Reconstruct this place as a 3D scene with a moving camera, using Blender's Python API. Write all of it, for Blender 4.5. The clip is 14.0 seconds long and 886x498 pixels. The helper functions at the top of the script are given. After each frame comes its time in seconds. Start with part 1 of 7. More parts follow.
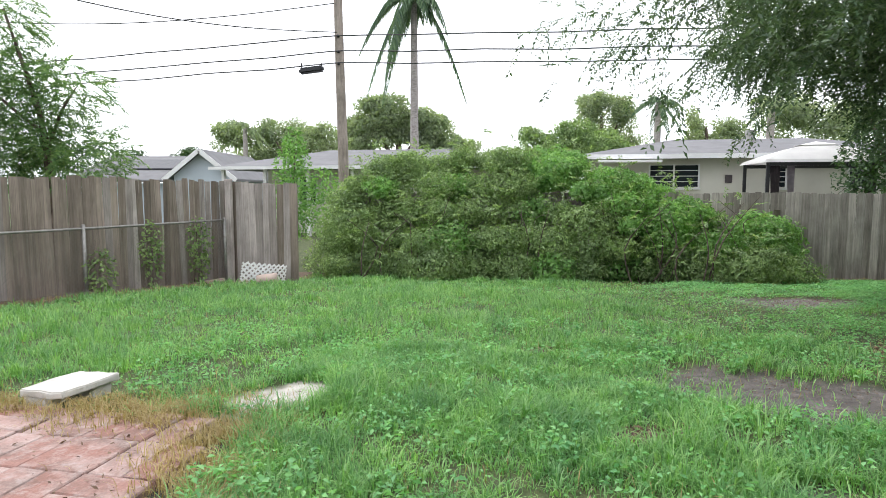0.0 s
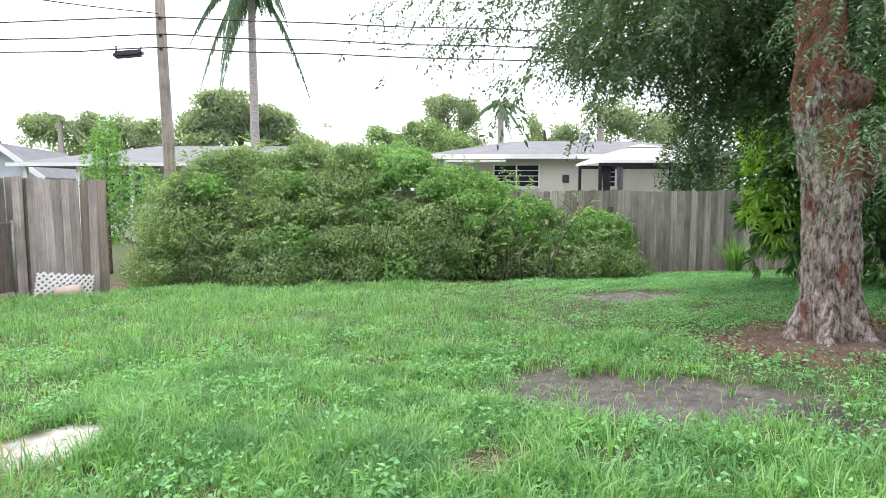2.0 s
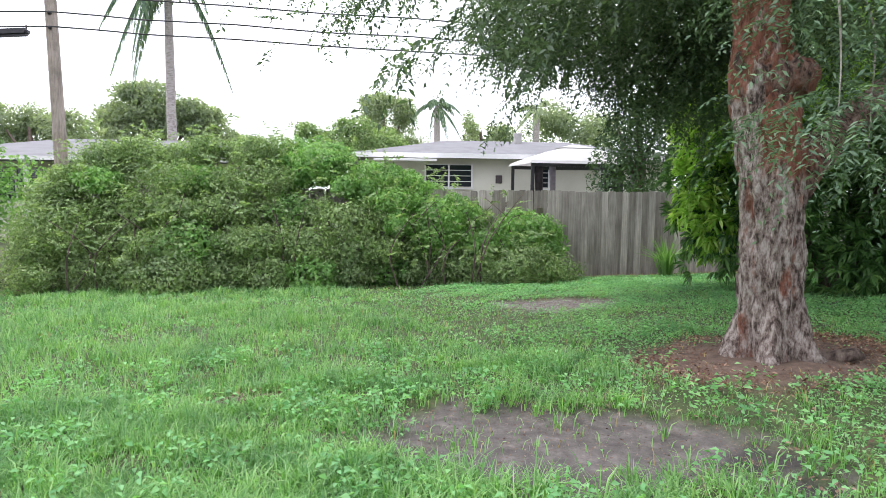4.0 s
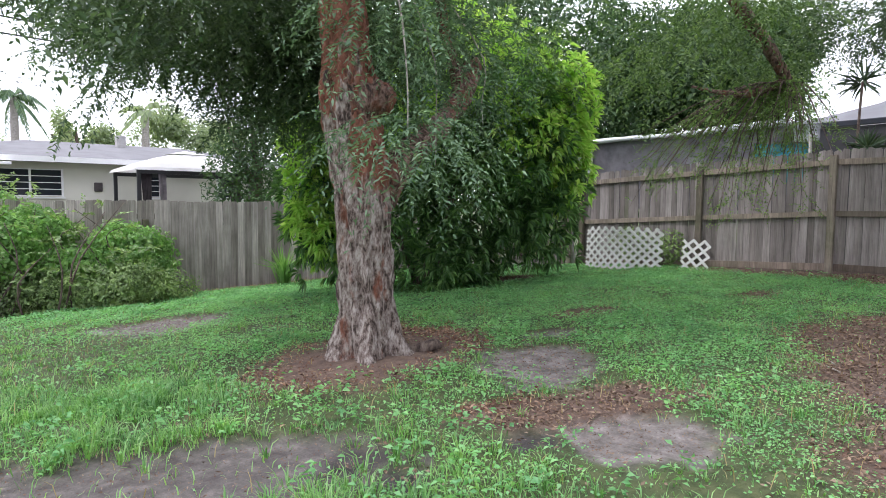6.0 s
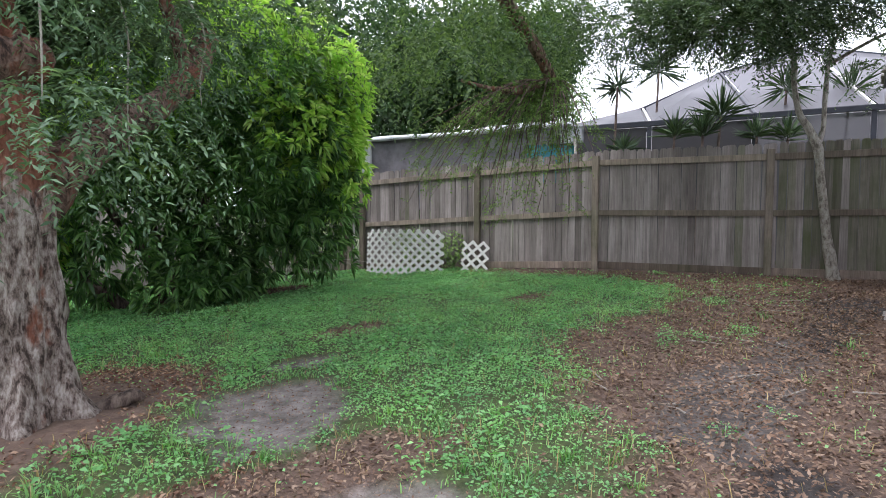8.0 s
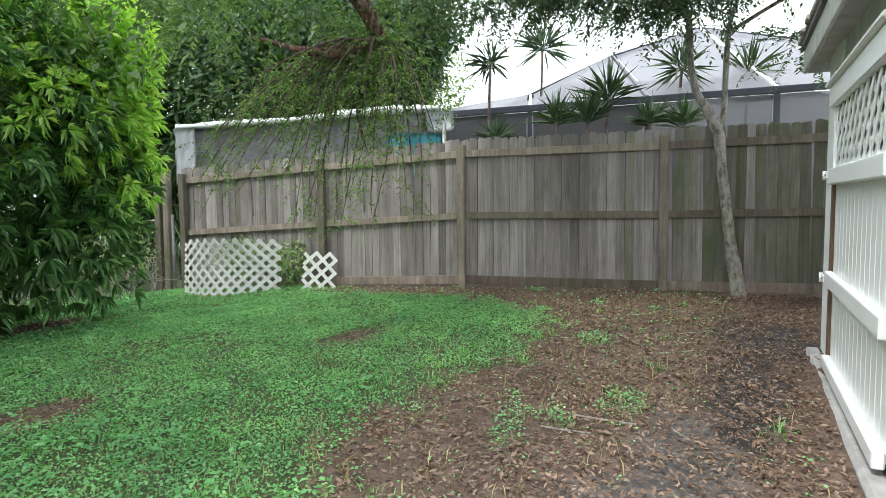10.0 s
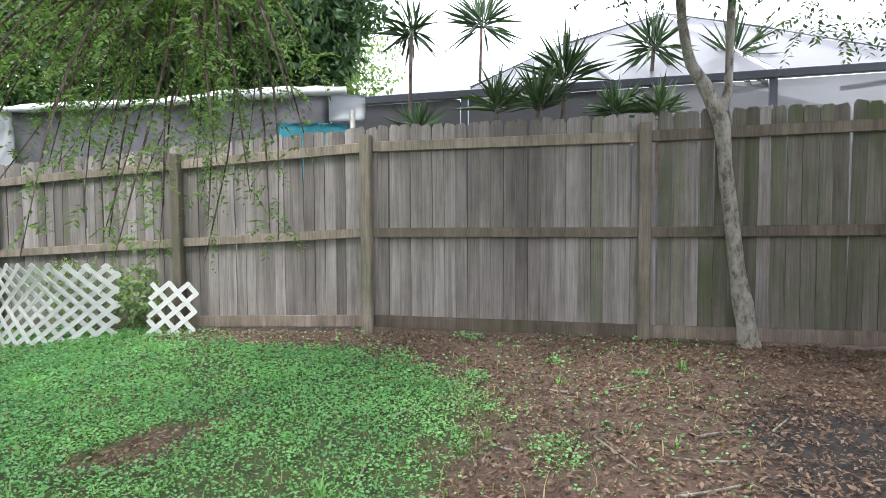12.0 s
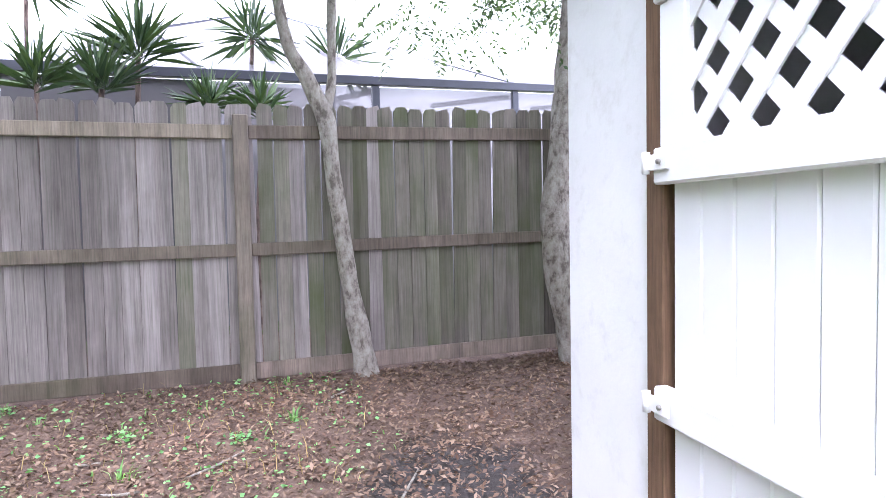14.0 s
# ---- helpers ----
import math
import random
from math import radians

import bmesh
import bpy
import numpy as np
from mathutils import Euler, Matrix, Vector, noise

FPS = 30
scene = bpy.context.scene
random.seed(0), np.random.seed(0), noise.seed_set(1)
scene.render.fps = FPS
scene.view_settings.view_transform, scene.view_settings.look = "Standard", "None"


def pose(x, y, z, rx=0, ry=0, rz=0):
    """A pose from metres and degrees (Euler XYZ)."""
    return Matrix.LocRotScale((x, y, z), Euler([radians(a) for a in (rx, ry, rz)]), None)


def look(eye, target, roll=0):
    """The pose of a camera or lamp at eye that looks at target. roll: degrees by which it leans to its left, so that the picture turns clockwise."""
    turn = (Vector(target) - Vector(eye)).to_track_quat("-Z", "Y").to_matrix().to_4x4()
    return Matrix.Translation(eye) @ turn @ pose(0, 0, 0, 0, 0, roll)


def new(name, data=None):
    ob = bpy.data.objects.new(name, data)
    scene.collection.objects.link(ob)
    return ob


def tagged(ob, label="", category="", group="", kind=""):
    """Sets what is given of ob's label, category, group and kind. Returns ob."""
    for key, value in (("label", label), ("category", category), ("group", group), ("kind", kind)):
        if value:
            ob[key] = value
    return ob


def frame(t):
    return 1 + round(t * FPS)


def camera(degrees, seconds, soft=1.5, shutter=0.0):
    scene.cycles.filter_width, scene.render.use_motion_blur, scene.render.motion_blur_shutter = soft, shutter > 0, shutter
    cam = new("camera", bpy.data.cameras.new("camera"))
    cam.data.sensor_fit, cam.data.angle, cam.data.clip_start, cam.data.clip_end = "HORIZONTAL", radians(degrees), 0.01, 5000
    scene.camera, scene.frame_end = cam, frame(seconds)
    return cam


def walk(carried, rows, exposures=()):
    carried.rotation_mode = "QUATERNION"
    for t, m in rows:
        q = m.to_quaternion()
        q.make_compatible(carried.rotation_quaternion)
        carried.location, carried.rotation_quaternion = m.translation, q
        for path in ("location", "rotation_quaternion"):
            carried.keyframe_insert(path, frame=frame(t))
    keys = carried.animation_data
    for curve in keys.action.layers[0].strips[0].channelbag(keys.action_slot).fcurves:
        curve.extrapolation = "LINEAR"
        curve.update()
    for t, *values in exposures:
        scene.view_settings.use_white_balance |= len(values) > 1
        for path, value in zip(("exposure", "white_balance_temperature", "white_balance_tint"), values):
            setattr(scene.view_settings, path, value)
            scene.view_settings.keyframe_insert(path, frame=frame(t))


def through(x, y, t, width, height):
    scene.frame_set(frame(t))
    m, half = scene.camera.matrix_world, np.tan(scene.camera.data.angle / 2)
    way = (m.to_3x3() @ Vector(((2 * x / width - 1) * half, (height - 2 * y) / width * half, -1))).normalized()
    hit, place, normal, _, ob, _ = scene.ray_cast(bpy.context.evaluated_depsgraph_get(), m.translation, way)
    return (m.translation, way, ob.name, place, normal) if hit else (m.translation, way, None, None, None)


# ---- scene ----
cam = camera(70.1, 14.0, 0.85)
PATH = [
    (0, (-0.018, 0.043, 1.279), (-0.001, 2.033, 1.086), 0.0),
    (0.5, (-0.014, 0.055, 1.267), (0.223, 2.032, 1.077), 0.1),
    (1, (0.047, 0.17, 1.24), (0.427, 2.125, 1.052), 0.0),
    (1.5, (0.155, 0.411, 1.244), (0.603, 2.351, 1.054), 0.0),
    (2, (0.214, 0.619, 1.22), (0.69, 2.553, 1.03), 0.0),
    (2.2, (0.238, 0.717, 1.213), (0.732, 2.646, 1.023), 0.0),
    (4.3, (0.858, 1.422, 1.17), (1.567, 3.283, 0.988), 0.6),
    (4.5, (0.895, 1.447, 1.173), (1.65, 3.29, 0.994), 0.6),
    (5, (0.973, 1.397, 1.171), (1.977, 3.119, 1.005), 0.9),
    (5.5, (1.012, 1.377, 1.194), (2.376, 2.831, 1.039), 0.7),
    (6, (1.019, 1.386, 1.194), (2.598, 2.605, 1.047), 0.5),
    (6.5, (1.102, 1.395, 1.183), (2.819, 2.41, 1.042), 0.4),
    (7, (1.356, 1.399, 1.195), (3.155, 2.26, 1.054), 0.2),
    (7.5, (1.665, 1.427, 1.184), (3.496, 2.218, 1.043), 0.1),
    (7.8, (1.914, 1.466, 1.198), (3.769, 2.202, 1.055), 0.3),
    (8, (2.095, 1.484, 1.205), (3.972, 2.159, 1.065), -0.0),
    (8.2, (2.272, 1.495, 1.205), (4.174, 2.097, 1.066), -0.0),
    (10.3, (4.723, 1.107, 1.303), (6.674, 1.516, 1.149), -0.5),
    (10.5, (4.96, 1.107, 1.322), (6.914, 1.503, 1.168), -0.4),
    (11, (5.579, 1.098, 1.344), (7.542, 1.451, 1.193), -0.4),
    (11.5, (6.156, 1.119, 1.287), (8.125, 1.444, 1.158), -0.3),
    (12, (6.628, 1.161, 1.259), (8.608, 1.417, 1.143), -0.3),
    (12.5, (6.961, 1.156, 1.271), (8.956, 1.24, 1.157), -0.5),
    (13, (7.253, 1.122, 1.269), (9.241, 0.938, 1.159), -0.6),
    (13.5, (7.471, 1.021, 1.269), (9.387, 0.46, 1.157), -1.0),
    (14, (7.621, 0.848, 1.266), (9.414, -0.032, 1.172), -1.1),
]
walk(cam, [(t, look(eye, target, roll)) for t, eye, target, roll in PATH],
     [(0, 0.08, 6450, 11), (1, 0.36, 6400, 13), (2, 0.5, 6350, 14), (4.5, 0.36, 6250, 17), (6.5, 0.3, 6150, 18), (8.2, 0.25, 6150, 17), (10.5, 0.84, 6300, 5), (12.5, 1.05, 6100, 15), (13.5, 1.5, 5850, 22), (14, 1.85, 5800, 26)])

# ---- light: an overcast sky and a weak, wide sun behind the cloud ----
world = bpy.data.worlds.new("sky")
scene.world = world
world.use_nodes = True
wn, wl = world.node_tree.nodes, world.node_tree.links
sky = wn.new("ShaderNodeTexSky")
sky.sky_type = "NISHITA"
sky.sun_disc = False
sky.sun_elevation, sky.sun_rotation = radians(58), radians(-54)
sky.dust_density, sky.air_density = 6.0, 1.0
cloud = wn.new("ShaderNodeMixRGB")
cloud.inputs["Fac"].default_value = 0.88
cloud.inputs["Color2"].default_value = (11.7, 12.0, 12.6, 1)
wl.new(sky.outputs["Color"], cloud.inputs["Color1"])
wl.new(cloud.outputs["Color"], wn["Background"].inputs["Color"])
wn["Background"].inputs["Strength"].default_value = 0.14
sun = new("sun", bpy.data.lights.new("sun", "SUN"))
sun.data.energy, sun.data.angle, sun.data.color = 1.6, radians(14), (1.0, 0.97, 0.92)
sun.matrix_world = look((0, 0, 0), (0.42, -0.3, -0.85))

# ---- materials ----
def nodes_of(name):
    m = bpy.data.materials.new(name)
    m.use_nodes = True
    t = m.node_tree
    return m, t.nodes, t.links, t.nodes["Principled BSDF"]


def coords(n, l, scale=(1, 1, 1), source="Object"):
    c, mp = n.new("ShaderNodeTexCoord"), n.new("ShaderNodeMapping")
    mp.inputs["Scale"].default_value = scale
    l.new(c.outputs[source], mp.inputs["Vector"])
    return mp.outputs["Vector"]


def noise_at(n, l, vec, scale, detail=4.0, rough=0.6):
    t = n.new("ShaderNodeTexNoise")
    t.inputs["Scale"].default_value, t.inputs["Detail"].default_value, t.inputs["Roughness"].default_value = scale, detail, rough
    if vec is not None:
        l.new(vec, t.inputs["Vector"])
    return t.outputs["Fac"]


def ramp(n, l, fac, stops):
    r = n.new("ShaderNodeValToRGB")
    e = r.color_ramp.elements
    while len(e) < len(stops):
        e.new(0.5)
    for k, (p, c) in zip(e, stops):
        k.position, k.color = p, (*c, 1)
    l.new(fac, r.inputs["Fac"])
    return r.outputs["Color"]


def mixed(n, l, kind, fac, a, b):
    m = n.new("ShaderNodeMixRGB")
    m.blend_type = kind
    for key, v in (("Fac", fac), ("Color1", a), ("Color2", b)):
        if isinstance(v, (int, float)):
            m.inputs[key].default_value = v
        elif isinstance(v, tuple):
            m.inputs[key].default_value = (*v, 1)
        else:
            l.new(v, m.inputs[key])
    return m.outputs["Color"]


def bumped(n, l, bsdf, height, strength=0.4, distance=0.01):
    b = n.new("ShaderNodeBump")
    b.inputs["Strength"].default_value, b.inputs["Distance"].default_value = strength, distance
    l.new(height, b.inputs["Height"])
    l.new(b.outputs["Normal"], bsdf.inputs["Normal"])


def plain(name, color, rough=0.7, metal=0.0, vary=0.12, scale=6.0, bump=0.15, dirt=None):
    """Paint, concrete, metal and the like: a base colour with stains at two scales and fine relief."""
    m, n, l, b = nodes_of(name)
    v = coords(n, l)
    big, fine = noise_at(n, l, v, scale), noise_at(n, l, v, scale * 14, 6)
    low = tuple(max(0, c * (1 - vary * 2)) for c in color)
    high = tuple(min(1, c * (1 + vary)) for c in color)
    c = ramp(n, l, big, [(0.25, low), (0.6, color), (0.8, high)])
    if dirt:
        c = mixed(n, l, "MIX", ramp(n, l, noise_at(n, l, v, scale * 2.3, 8, 0.7), [(0.52, (0, 0, 0)), (0.75, (0.8, 0.8, 0.8))]), c, dirt)
    l.new(c, b.inputs["Base Color"])
    b.inputs["Roughness"].default_value, b.inputs["Metallic"].default_value = rough, metal
    bumped(n, l, b, fine, bump, 0.004)
    return m


def leaf(name, dark, mid, light, rough=0.5, through=0.35, patch=0.5, drifts=((0.62, 0.66, 0.62), (1.2, 1.15, 1.0))):
    """Foliage: every leaf its own tone, with broad drifts of tone across the crown, and light passing through."""
    m, n, l, b = nodes_of(name)
    g = n.new("ShaderNodeNewGeometry")
    c = ramp(n, l, g.outputs["Random Per Island"], [(0.0, dark), (0.5, mid), (1.0, light)])
    drift = noise_at(n, l, coords(n, l), patch, 3)
    c = mixed(n, l, "MULTIPLY", 0.7, c, ramp(n, l, drift, [(0.32, drifts[0]), (0.68, drifts[1])]))
    l.new(c, b.inputs["Base Color"])
    b.inputs["Roughness"].default_value = rough
    tr, mx = n.new("ShaderNodeBsdfTranslucent"), n.new("ShaderNodeMixShader")
    l.new(mixed(n, l, "MULTIPLY", 1.0, c, (1.25, 1.35, 0.6)), tr.inputs["Color"])
    mx.inputs["Fac"].default_value = through
    l.new(b.outputs["BSDF"], mx.inputs[1])
    l.new(tr.outputs["BSDF"], mx.inputs[2])
    l.new(mx.outputs["Shader"], n["Material Output"].inputs["Surface"])
    return m


def old_wood(name, tone, green=0.0, streak=1.0):
    """Weathered grey boards: long grain, dark checks and knots, a tone per board, green algae in drifts."""
    m, n, l, b = nodes_of(name)
    info = n.new("ShaderNodeObjectInfo")
    c = n.new("ShaderNodeTexCoord")
    shift = n.new("ShaderNodeVectorMath")
    shift.operation = "ADD"
    far = n.new("ShaderNodeVectorMath")
    far.operation = "SCALE"
    far.inputs[0].default_value = (31, 17, 9)
    l.new(info.outputs["Random"], far.inputs["Scale"])
    l.new(c.outputs["Object"], shift.inputs[0])
    l.new(far.outputs["Vector"], shift.inputs[1])
    mp = n.new("ShaderNodeMapping")
    mp.inputs["Scale"].default_value = (1, 1, 0.045)
    l.new(shift.outputs["Vector"], mp.inputs["Vector"])
    grain = noise_at(n, l, mp.outputs["Vector"], 95, 8, 0.7)
    broad = noise_at(n, l, mp.outputs["Vector"], 14, 4)
    blot = noise_at(n, l, shift.outputs["Vector"], 2.6, 6, 0.65)
    lo, hi = tuple(v * 0.55 for v in tone), tuple(min(1, v * 1.35) for v in tone)
    col = ramp(n, l, grain, [(0.28, lo), (0.5, tone), (0.75, hi)])
    col = mixed(n, l, "MULTIPLY", 0.8 * streak, col, ramp(n, l, broad, [(0.3, (0.6, 0.58, 0.56)), (0.65, (1.15, 1.12, 1.1))]))
    col = mixed(n, l, "MULTIPLY", 0.75, col, ramp(n, l, blot, [(0.3, (0.55, 0.53, 0.5)), (0.62, (1.12, 1.1, 1.1))]))
    col = mixed(n, l, "MULTIPLY", 0.8, col, ramp(n, l, info.outputs["Random"], [(0.0, (0.5, 0.47, 0.45)), (0.45, (0.85, 0.83, 0.82)), (0.8, (1.1, 1.08, 1.08)), (1.0, (1.3, 1.28, 1.27))]))
    if green:
        moss = ramp(n, l, noise_at(n, l, shift.outputs["Vector"], 1.7, 5), [(0.42, (0, 0, 0)), (0.7, (green, green, green))])
        col = mixed(n, l, "MIX", moss, col, (0.075, 0.1, 0.035))
    l.new(col, b.inputs["Base Color"])
    b.inputs["Roughness"].default_value = 0.85
    bumped(n, l, b, grain, 0.5, 0.004)
    return m


def bark(name, dark, mid, light, red=None, squash=0.22, scale=26, peel=None):
    """Bark in long ragged plates, with rust-red inner bark showing in the cracks where red is given."""
    m, n, l, b = nodes_of(name)
    v = coords(n, l, (1, 1, squash))
    f1, f2 = noise_at(n, l, v, scale, 8, 0.7), noise_at(n, l, v, scale * 0.17, 6, 0.65)
    col = ramp(n, l, f1, [(0.39, dark), (0.47, mid), (0.61, light)])
    if red:
        where = f2
        if peel:
            sep, rise, add = n.new("ShaderNodeSeparateXYZ"), n.new("ShaderNodeMapRange"), n.new("ShaderNodeMath")
            l.new(coords(n, l), sep.inputs["Vector"])
            l.new(sep.outputs["Z"], rise.inputs["Value"])
            rise.inputs["From Min"].default_value, rise.inputs["From Max"].default_value = peel
            rise.inputs["To Max"].default_value = 0.13
            l.new(f2, add.inputs[0])
            l.new(rise.outputs["Result"], add.inputs[1])
            where = add.outputs["Value"]
        col = mixed(n, l, "MIX", ramp(n, l, where, [(0.525, (0, 0, 0)), (0.6, (0.9, 0.9, 0.9))]), col, mixed(n, l, "MULTIPLY", 1.0, ramp(n, l, f1, [(0.3, (0.35, 0.35, 0.35)), (0.7, (1.2, 1.2, 1.2))]), red))
    l.new(col, b.inputs["Base Color"])
    b.inputs["Roughness"].default_value = 0.9
    bumped(n, l, b, f1, 1.0, 0.035)
    return m


M = {}
M["grass"] = leaf("grass_blades", (0.11, 0.28, 0.095), (0.205, 0.43, 0.155), (0.36, 0.59, 0.28), 0.5, 0.4, 2.2, ((0.5, 0.6, 0.6), (1.35, 1.2, 1.0)))
M["dry"] = leaf("dry_grass", (0.3, 0.22, 0.1), (0.42, 0.33, 0.17), (0.5, 0.42, 0.25), 0.8, 0.25, 0.8)
M["clover"] = leaf("ground_cover_leaves", (0.155, 0.4, 0.165), (0.235, 0.535, 0.235), (0.34, 0.64, 0.32), 0.6, 0.4, 2.2, ((0.55, 0.62, 0.62), (1.25, 1.15, 1.0)))
M["litter"] = leaf("fallen_leaves", (0.115, 0.068, 0.05), (0.2, 0.128, 0.094), (0.34, 0.25, 0.195), 0.8, 0.05, 1.6)
M["mulch"] = leaf("bark_flakes", (0.1, 0.045, 0.03), (0.22, 0.115, 0.075), (0.46, 0.32, 0.24), 0.9, 0.0, 2.0)
M["feather"] = leaf("feathery_leaves", (0.05, 0.09, 0.056), (0.09, 0.145, 0.088), (0.15, 0.22, 0.135), 0.5, 0.38, 0.5)
M["feather_mid"] = leaf("feathery_mid_green_leaves", (0.06, 0.11, 0.05), (0.105, 0.175, 0.075), (0.18, 0.275, 0.115), 0.5, 0.42, 0.7)
M["feather_low"] = leaf("feathery_blue_green_leaves", (0.08, 0.15, 0.095), (0.14, 0.235, 0.15), (0.22, 0.34, 0.22), 0.55, 0.3, 1.5)
M["feather_light"] = leaf("feathery_yellow_green_leaves", (0.1, 0.17, 0.068), (0.17, 0.27, 0.105), (0.28, 0.41, 0.17), 0.5, 0.48, 0.7)
M["broad"] = leaf("long_glossy_leaves", (0.04, 0.11, 0.035), (0.1, 0.225, 0.07), (0.2, 0.37, 0.125), 0.45, 0.3, 0.9)
M["flush"] = leaf("young_yellow_green_leaves", (0.26, 0.48, 0.1), (0.43, 0.68, 0.18), (0.66, 0.8, 0.33), 0.5, 0.5, 0.9)
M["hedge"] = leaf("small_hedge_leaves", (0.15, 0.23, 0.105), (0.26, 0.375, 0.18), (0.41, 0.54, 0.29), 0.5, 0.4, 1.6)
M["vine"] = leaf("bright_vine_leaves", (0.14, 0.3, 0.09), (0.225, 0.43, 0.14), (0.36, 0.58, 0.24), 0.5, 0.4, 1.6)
M["airy"] = leaf("airy_pale_leaves", (0.09, 0.17, 0.085), (0.15, 0.265, 0.125), (0.25, 0.37, 0.19), 0.5, 0.5, 0.8)
# Distance haze is put into the colour: pale, greyed leaf tones
M["far"] = leaf("haze_paled_leaves", (0.27, 0.33, 0.25), (0.36, 0.43, 0.33), (0.46, 0.54, 0.42), 0.6, 0.5, 0.12)
M["far_dark"] = leaf("dark_leaves", (0.03, 0.07, 0.03), (0.05, 0.11, 0.04), (0.09, 0.17, 0.06), 0.55, 0.25, 0.3)
M["palm"] = leaf("palm_leaflets", (0.07, 0.14, 0.09), (0.12, 0.2, 0.12), (0.2, 0.3, 0.17), 0.45, 0.25, 0.3)
M["sword"] = leaf("sword_leaves", (0.03, 0.06, 0.035), (0.05, 0.095, 0.045), (0.09, 0.15, 0.07), 0.4, 0.12, 0.6)
M["picket"] = old_wood("weathered_pickets", (0.305, 0.288, 0.282))
M["picket_green"] = old_wood("algae_stained_pickets", (0.215, 0.205, 0.18), 0.85)
M["picket_back"] = old_wood("weathered_pickets_grey", (0.48, 0.45, 0.43))
M["picket_left"] = old_wood("weathered_pickets_brown", (0.28, 0.24, 0.205), 0.12)
M["post"] = old_wood("weathered_posts", (0.27, 0.24, 0.2), 0.35)
M["rail"] = old_wood("weathered_rails", (0.27, 0.235, 0.195), 0.2)
M["kick"] = old_wood("rotting_kick_boards", (0.24, 0.2, 0.17), 0.3)
M["pole"] = old_wood("utility_pole_wood", (0.3, 0.27, 0.24))
M["bark_red"] = bark("red_brown_bark", (0.04, 0.026, 0.02), (0.19, 0.145, 0.125), (0.46, 0.41, 0.375), (0.25, 0.085, 0.045), 0.42, 24, (1.1, 2.0))
M["bark_limb"] = bark("peeling_dark_red_bark", (0.03, 0.018, 0.014), (0.12, 0.07, 0.052), (0.26, 0.18, 0.145), (0.22, 0.075, 0.04), 0.5, 22)
M["bark_grey"] = bark("pale_grey_bark", (0.16, 0.14, 0.12), (0.32, 0.29, 0.25), (0.45, 0.43, 0.38), None, 0.6, 18)
M["bark_dark"] = bark("dark_bark", (0.05, 0.035, 0.03), (0.12, 0.085, 0.07), (0.22, 0.17, 0.14))
M["palm_bark"] = bark("palm_bark", (0.2, 0.18, 0.16), (0.34, 0.31, 0.29), (0.45, 0.42, 0.4), None, 3.0, 8)
M["white_wall"] = plain("white_stucco", (0.85, 0.86, 0.87), 0.75, 0, 0.03, 3, 0.35, (0.68, 0.68, 0.66))
M["white_paint"] = plain("white_gate_paint", (0.86, 0.87, 0.88), 0.4, 0, 0.02, 3, 0.05)
M["white_plastic"] = plain("white_lattice_plastic", (0.78, 0.78, 0.76), 0.45, 0, 0.06, 9, 0.1, (0.6, 0.58, 0.52))
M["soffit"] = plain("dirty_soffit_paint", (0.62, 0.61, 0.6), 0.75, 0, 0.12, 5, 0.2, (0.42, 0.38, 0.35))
M["brown_post"] = old_wood("brown_gate_post", (0.27, 0.17, 0.1))
# Near-black colour stands for the shade behind the gate lattice
M["passage_shade"] = plain("inner_wall_shade_paint", (0.05, 0.045, 0.05), 0.9)
M["concrete"] = plain("bleached_concrete", (0.62, 0.6, 0.56), 0.9, 0, 0.12, 7, 0.5, (0.4, 0.37, 0.33))
M["kerb"] = plain("grey_concrete_strip", (0.42, 0.41, 0.4), 0.9, 0, 0.15, 6, 0.5, (0.25, 0.23, 0.21))
M["shingle"] = plain("grey_roof_shingles", (0.2, 0.2, 0.21), 0.85, 0, 0.12, 1.5, 0.4)
M["roof_tile"] = plain("weathered_pale_roof_tile", (0.5, 0.48, 0.46), 0.85, 0, 0.2, 9, 0.4, (0.3, 0.27, 0.25))
M["cream"] = plain("cream_house_wall", (0.66, 0.64, 0.57), 0.8, 0, 0.05, 1.0, 0.2)
M["blue_wall"] = plain("pale_blue_house_wall", (0.5, 0.56, 0.62), 0.8, 0, 0.05, 1.0, 0.2)
M["trim"] = plain("white_trim", (0.78, 0.78, 0.78), 0.5, 0, 0.04, 2.0, 0.05)
M["canopy"] = plain("pale_gazebo_canopy", (0.86, 0.85, 0.84), 0.8, 0, 0.05, 2.0, 0.1)
M["black_metal"] = plain("dark_metal", (0.03, 0.03, 0.035), 0.45, 0.3, 0.1, 4, 0.05)
M["curtain"] = plain("dark_gazebo_curtain", (0.09, 0.075, 0.08), 0.85, 0, 0.2, 8, 0.2)
M["curtain_light"] = plain("mauve_gazebo_netting", (0.42, 0.38, 0.4), 0.85, 0, 0.15, 8, 0.2)
M["steel"] = plain("galvanised_steel", (0.36, 0.35, 0.33), 0.5, 0.6, 0.2, 9, 0.1, (0.22, 0.15, 0.1))
M["wire"] = plain("black_cable", (0.03, 0.03, 0.03), 0.6)
M["cage"] = plain("bronze_cage_frame", (0.05, 0.055, 0.07), 0.4, 0.4, 0.1, 4, 0.05)
M["tarp"] = plain("grey_tarp", (0.3, 0.29, 0.32), 0.6, 0, 0.25, 3.5, 0.6, (0.16, 0.15, 0.16))
M["tarp_white"] = plain("white_tarp_edge", (0.72, 0.74, 0.77), 0.45, 0, 0.08, 4, 0.4)
M["blue"] = plain("turquoise_tarp", (0.1, 0.45, 0.55), 0.45, 0, 0.2, 3, 0.3)
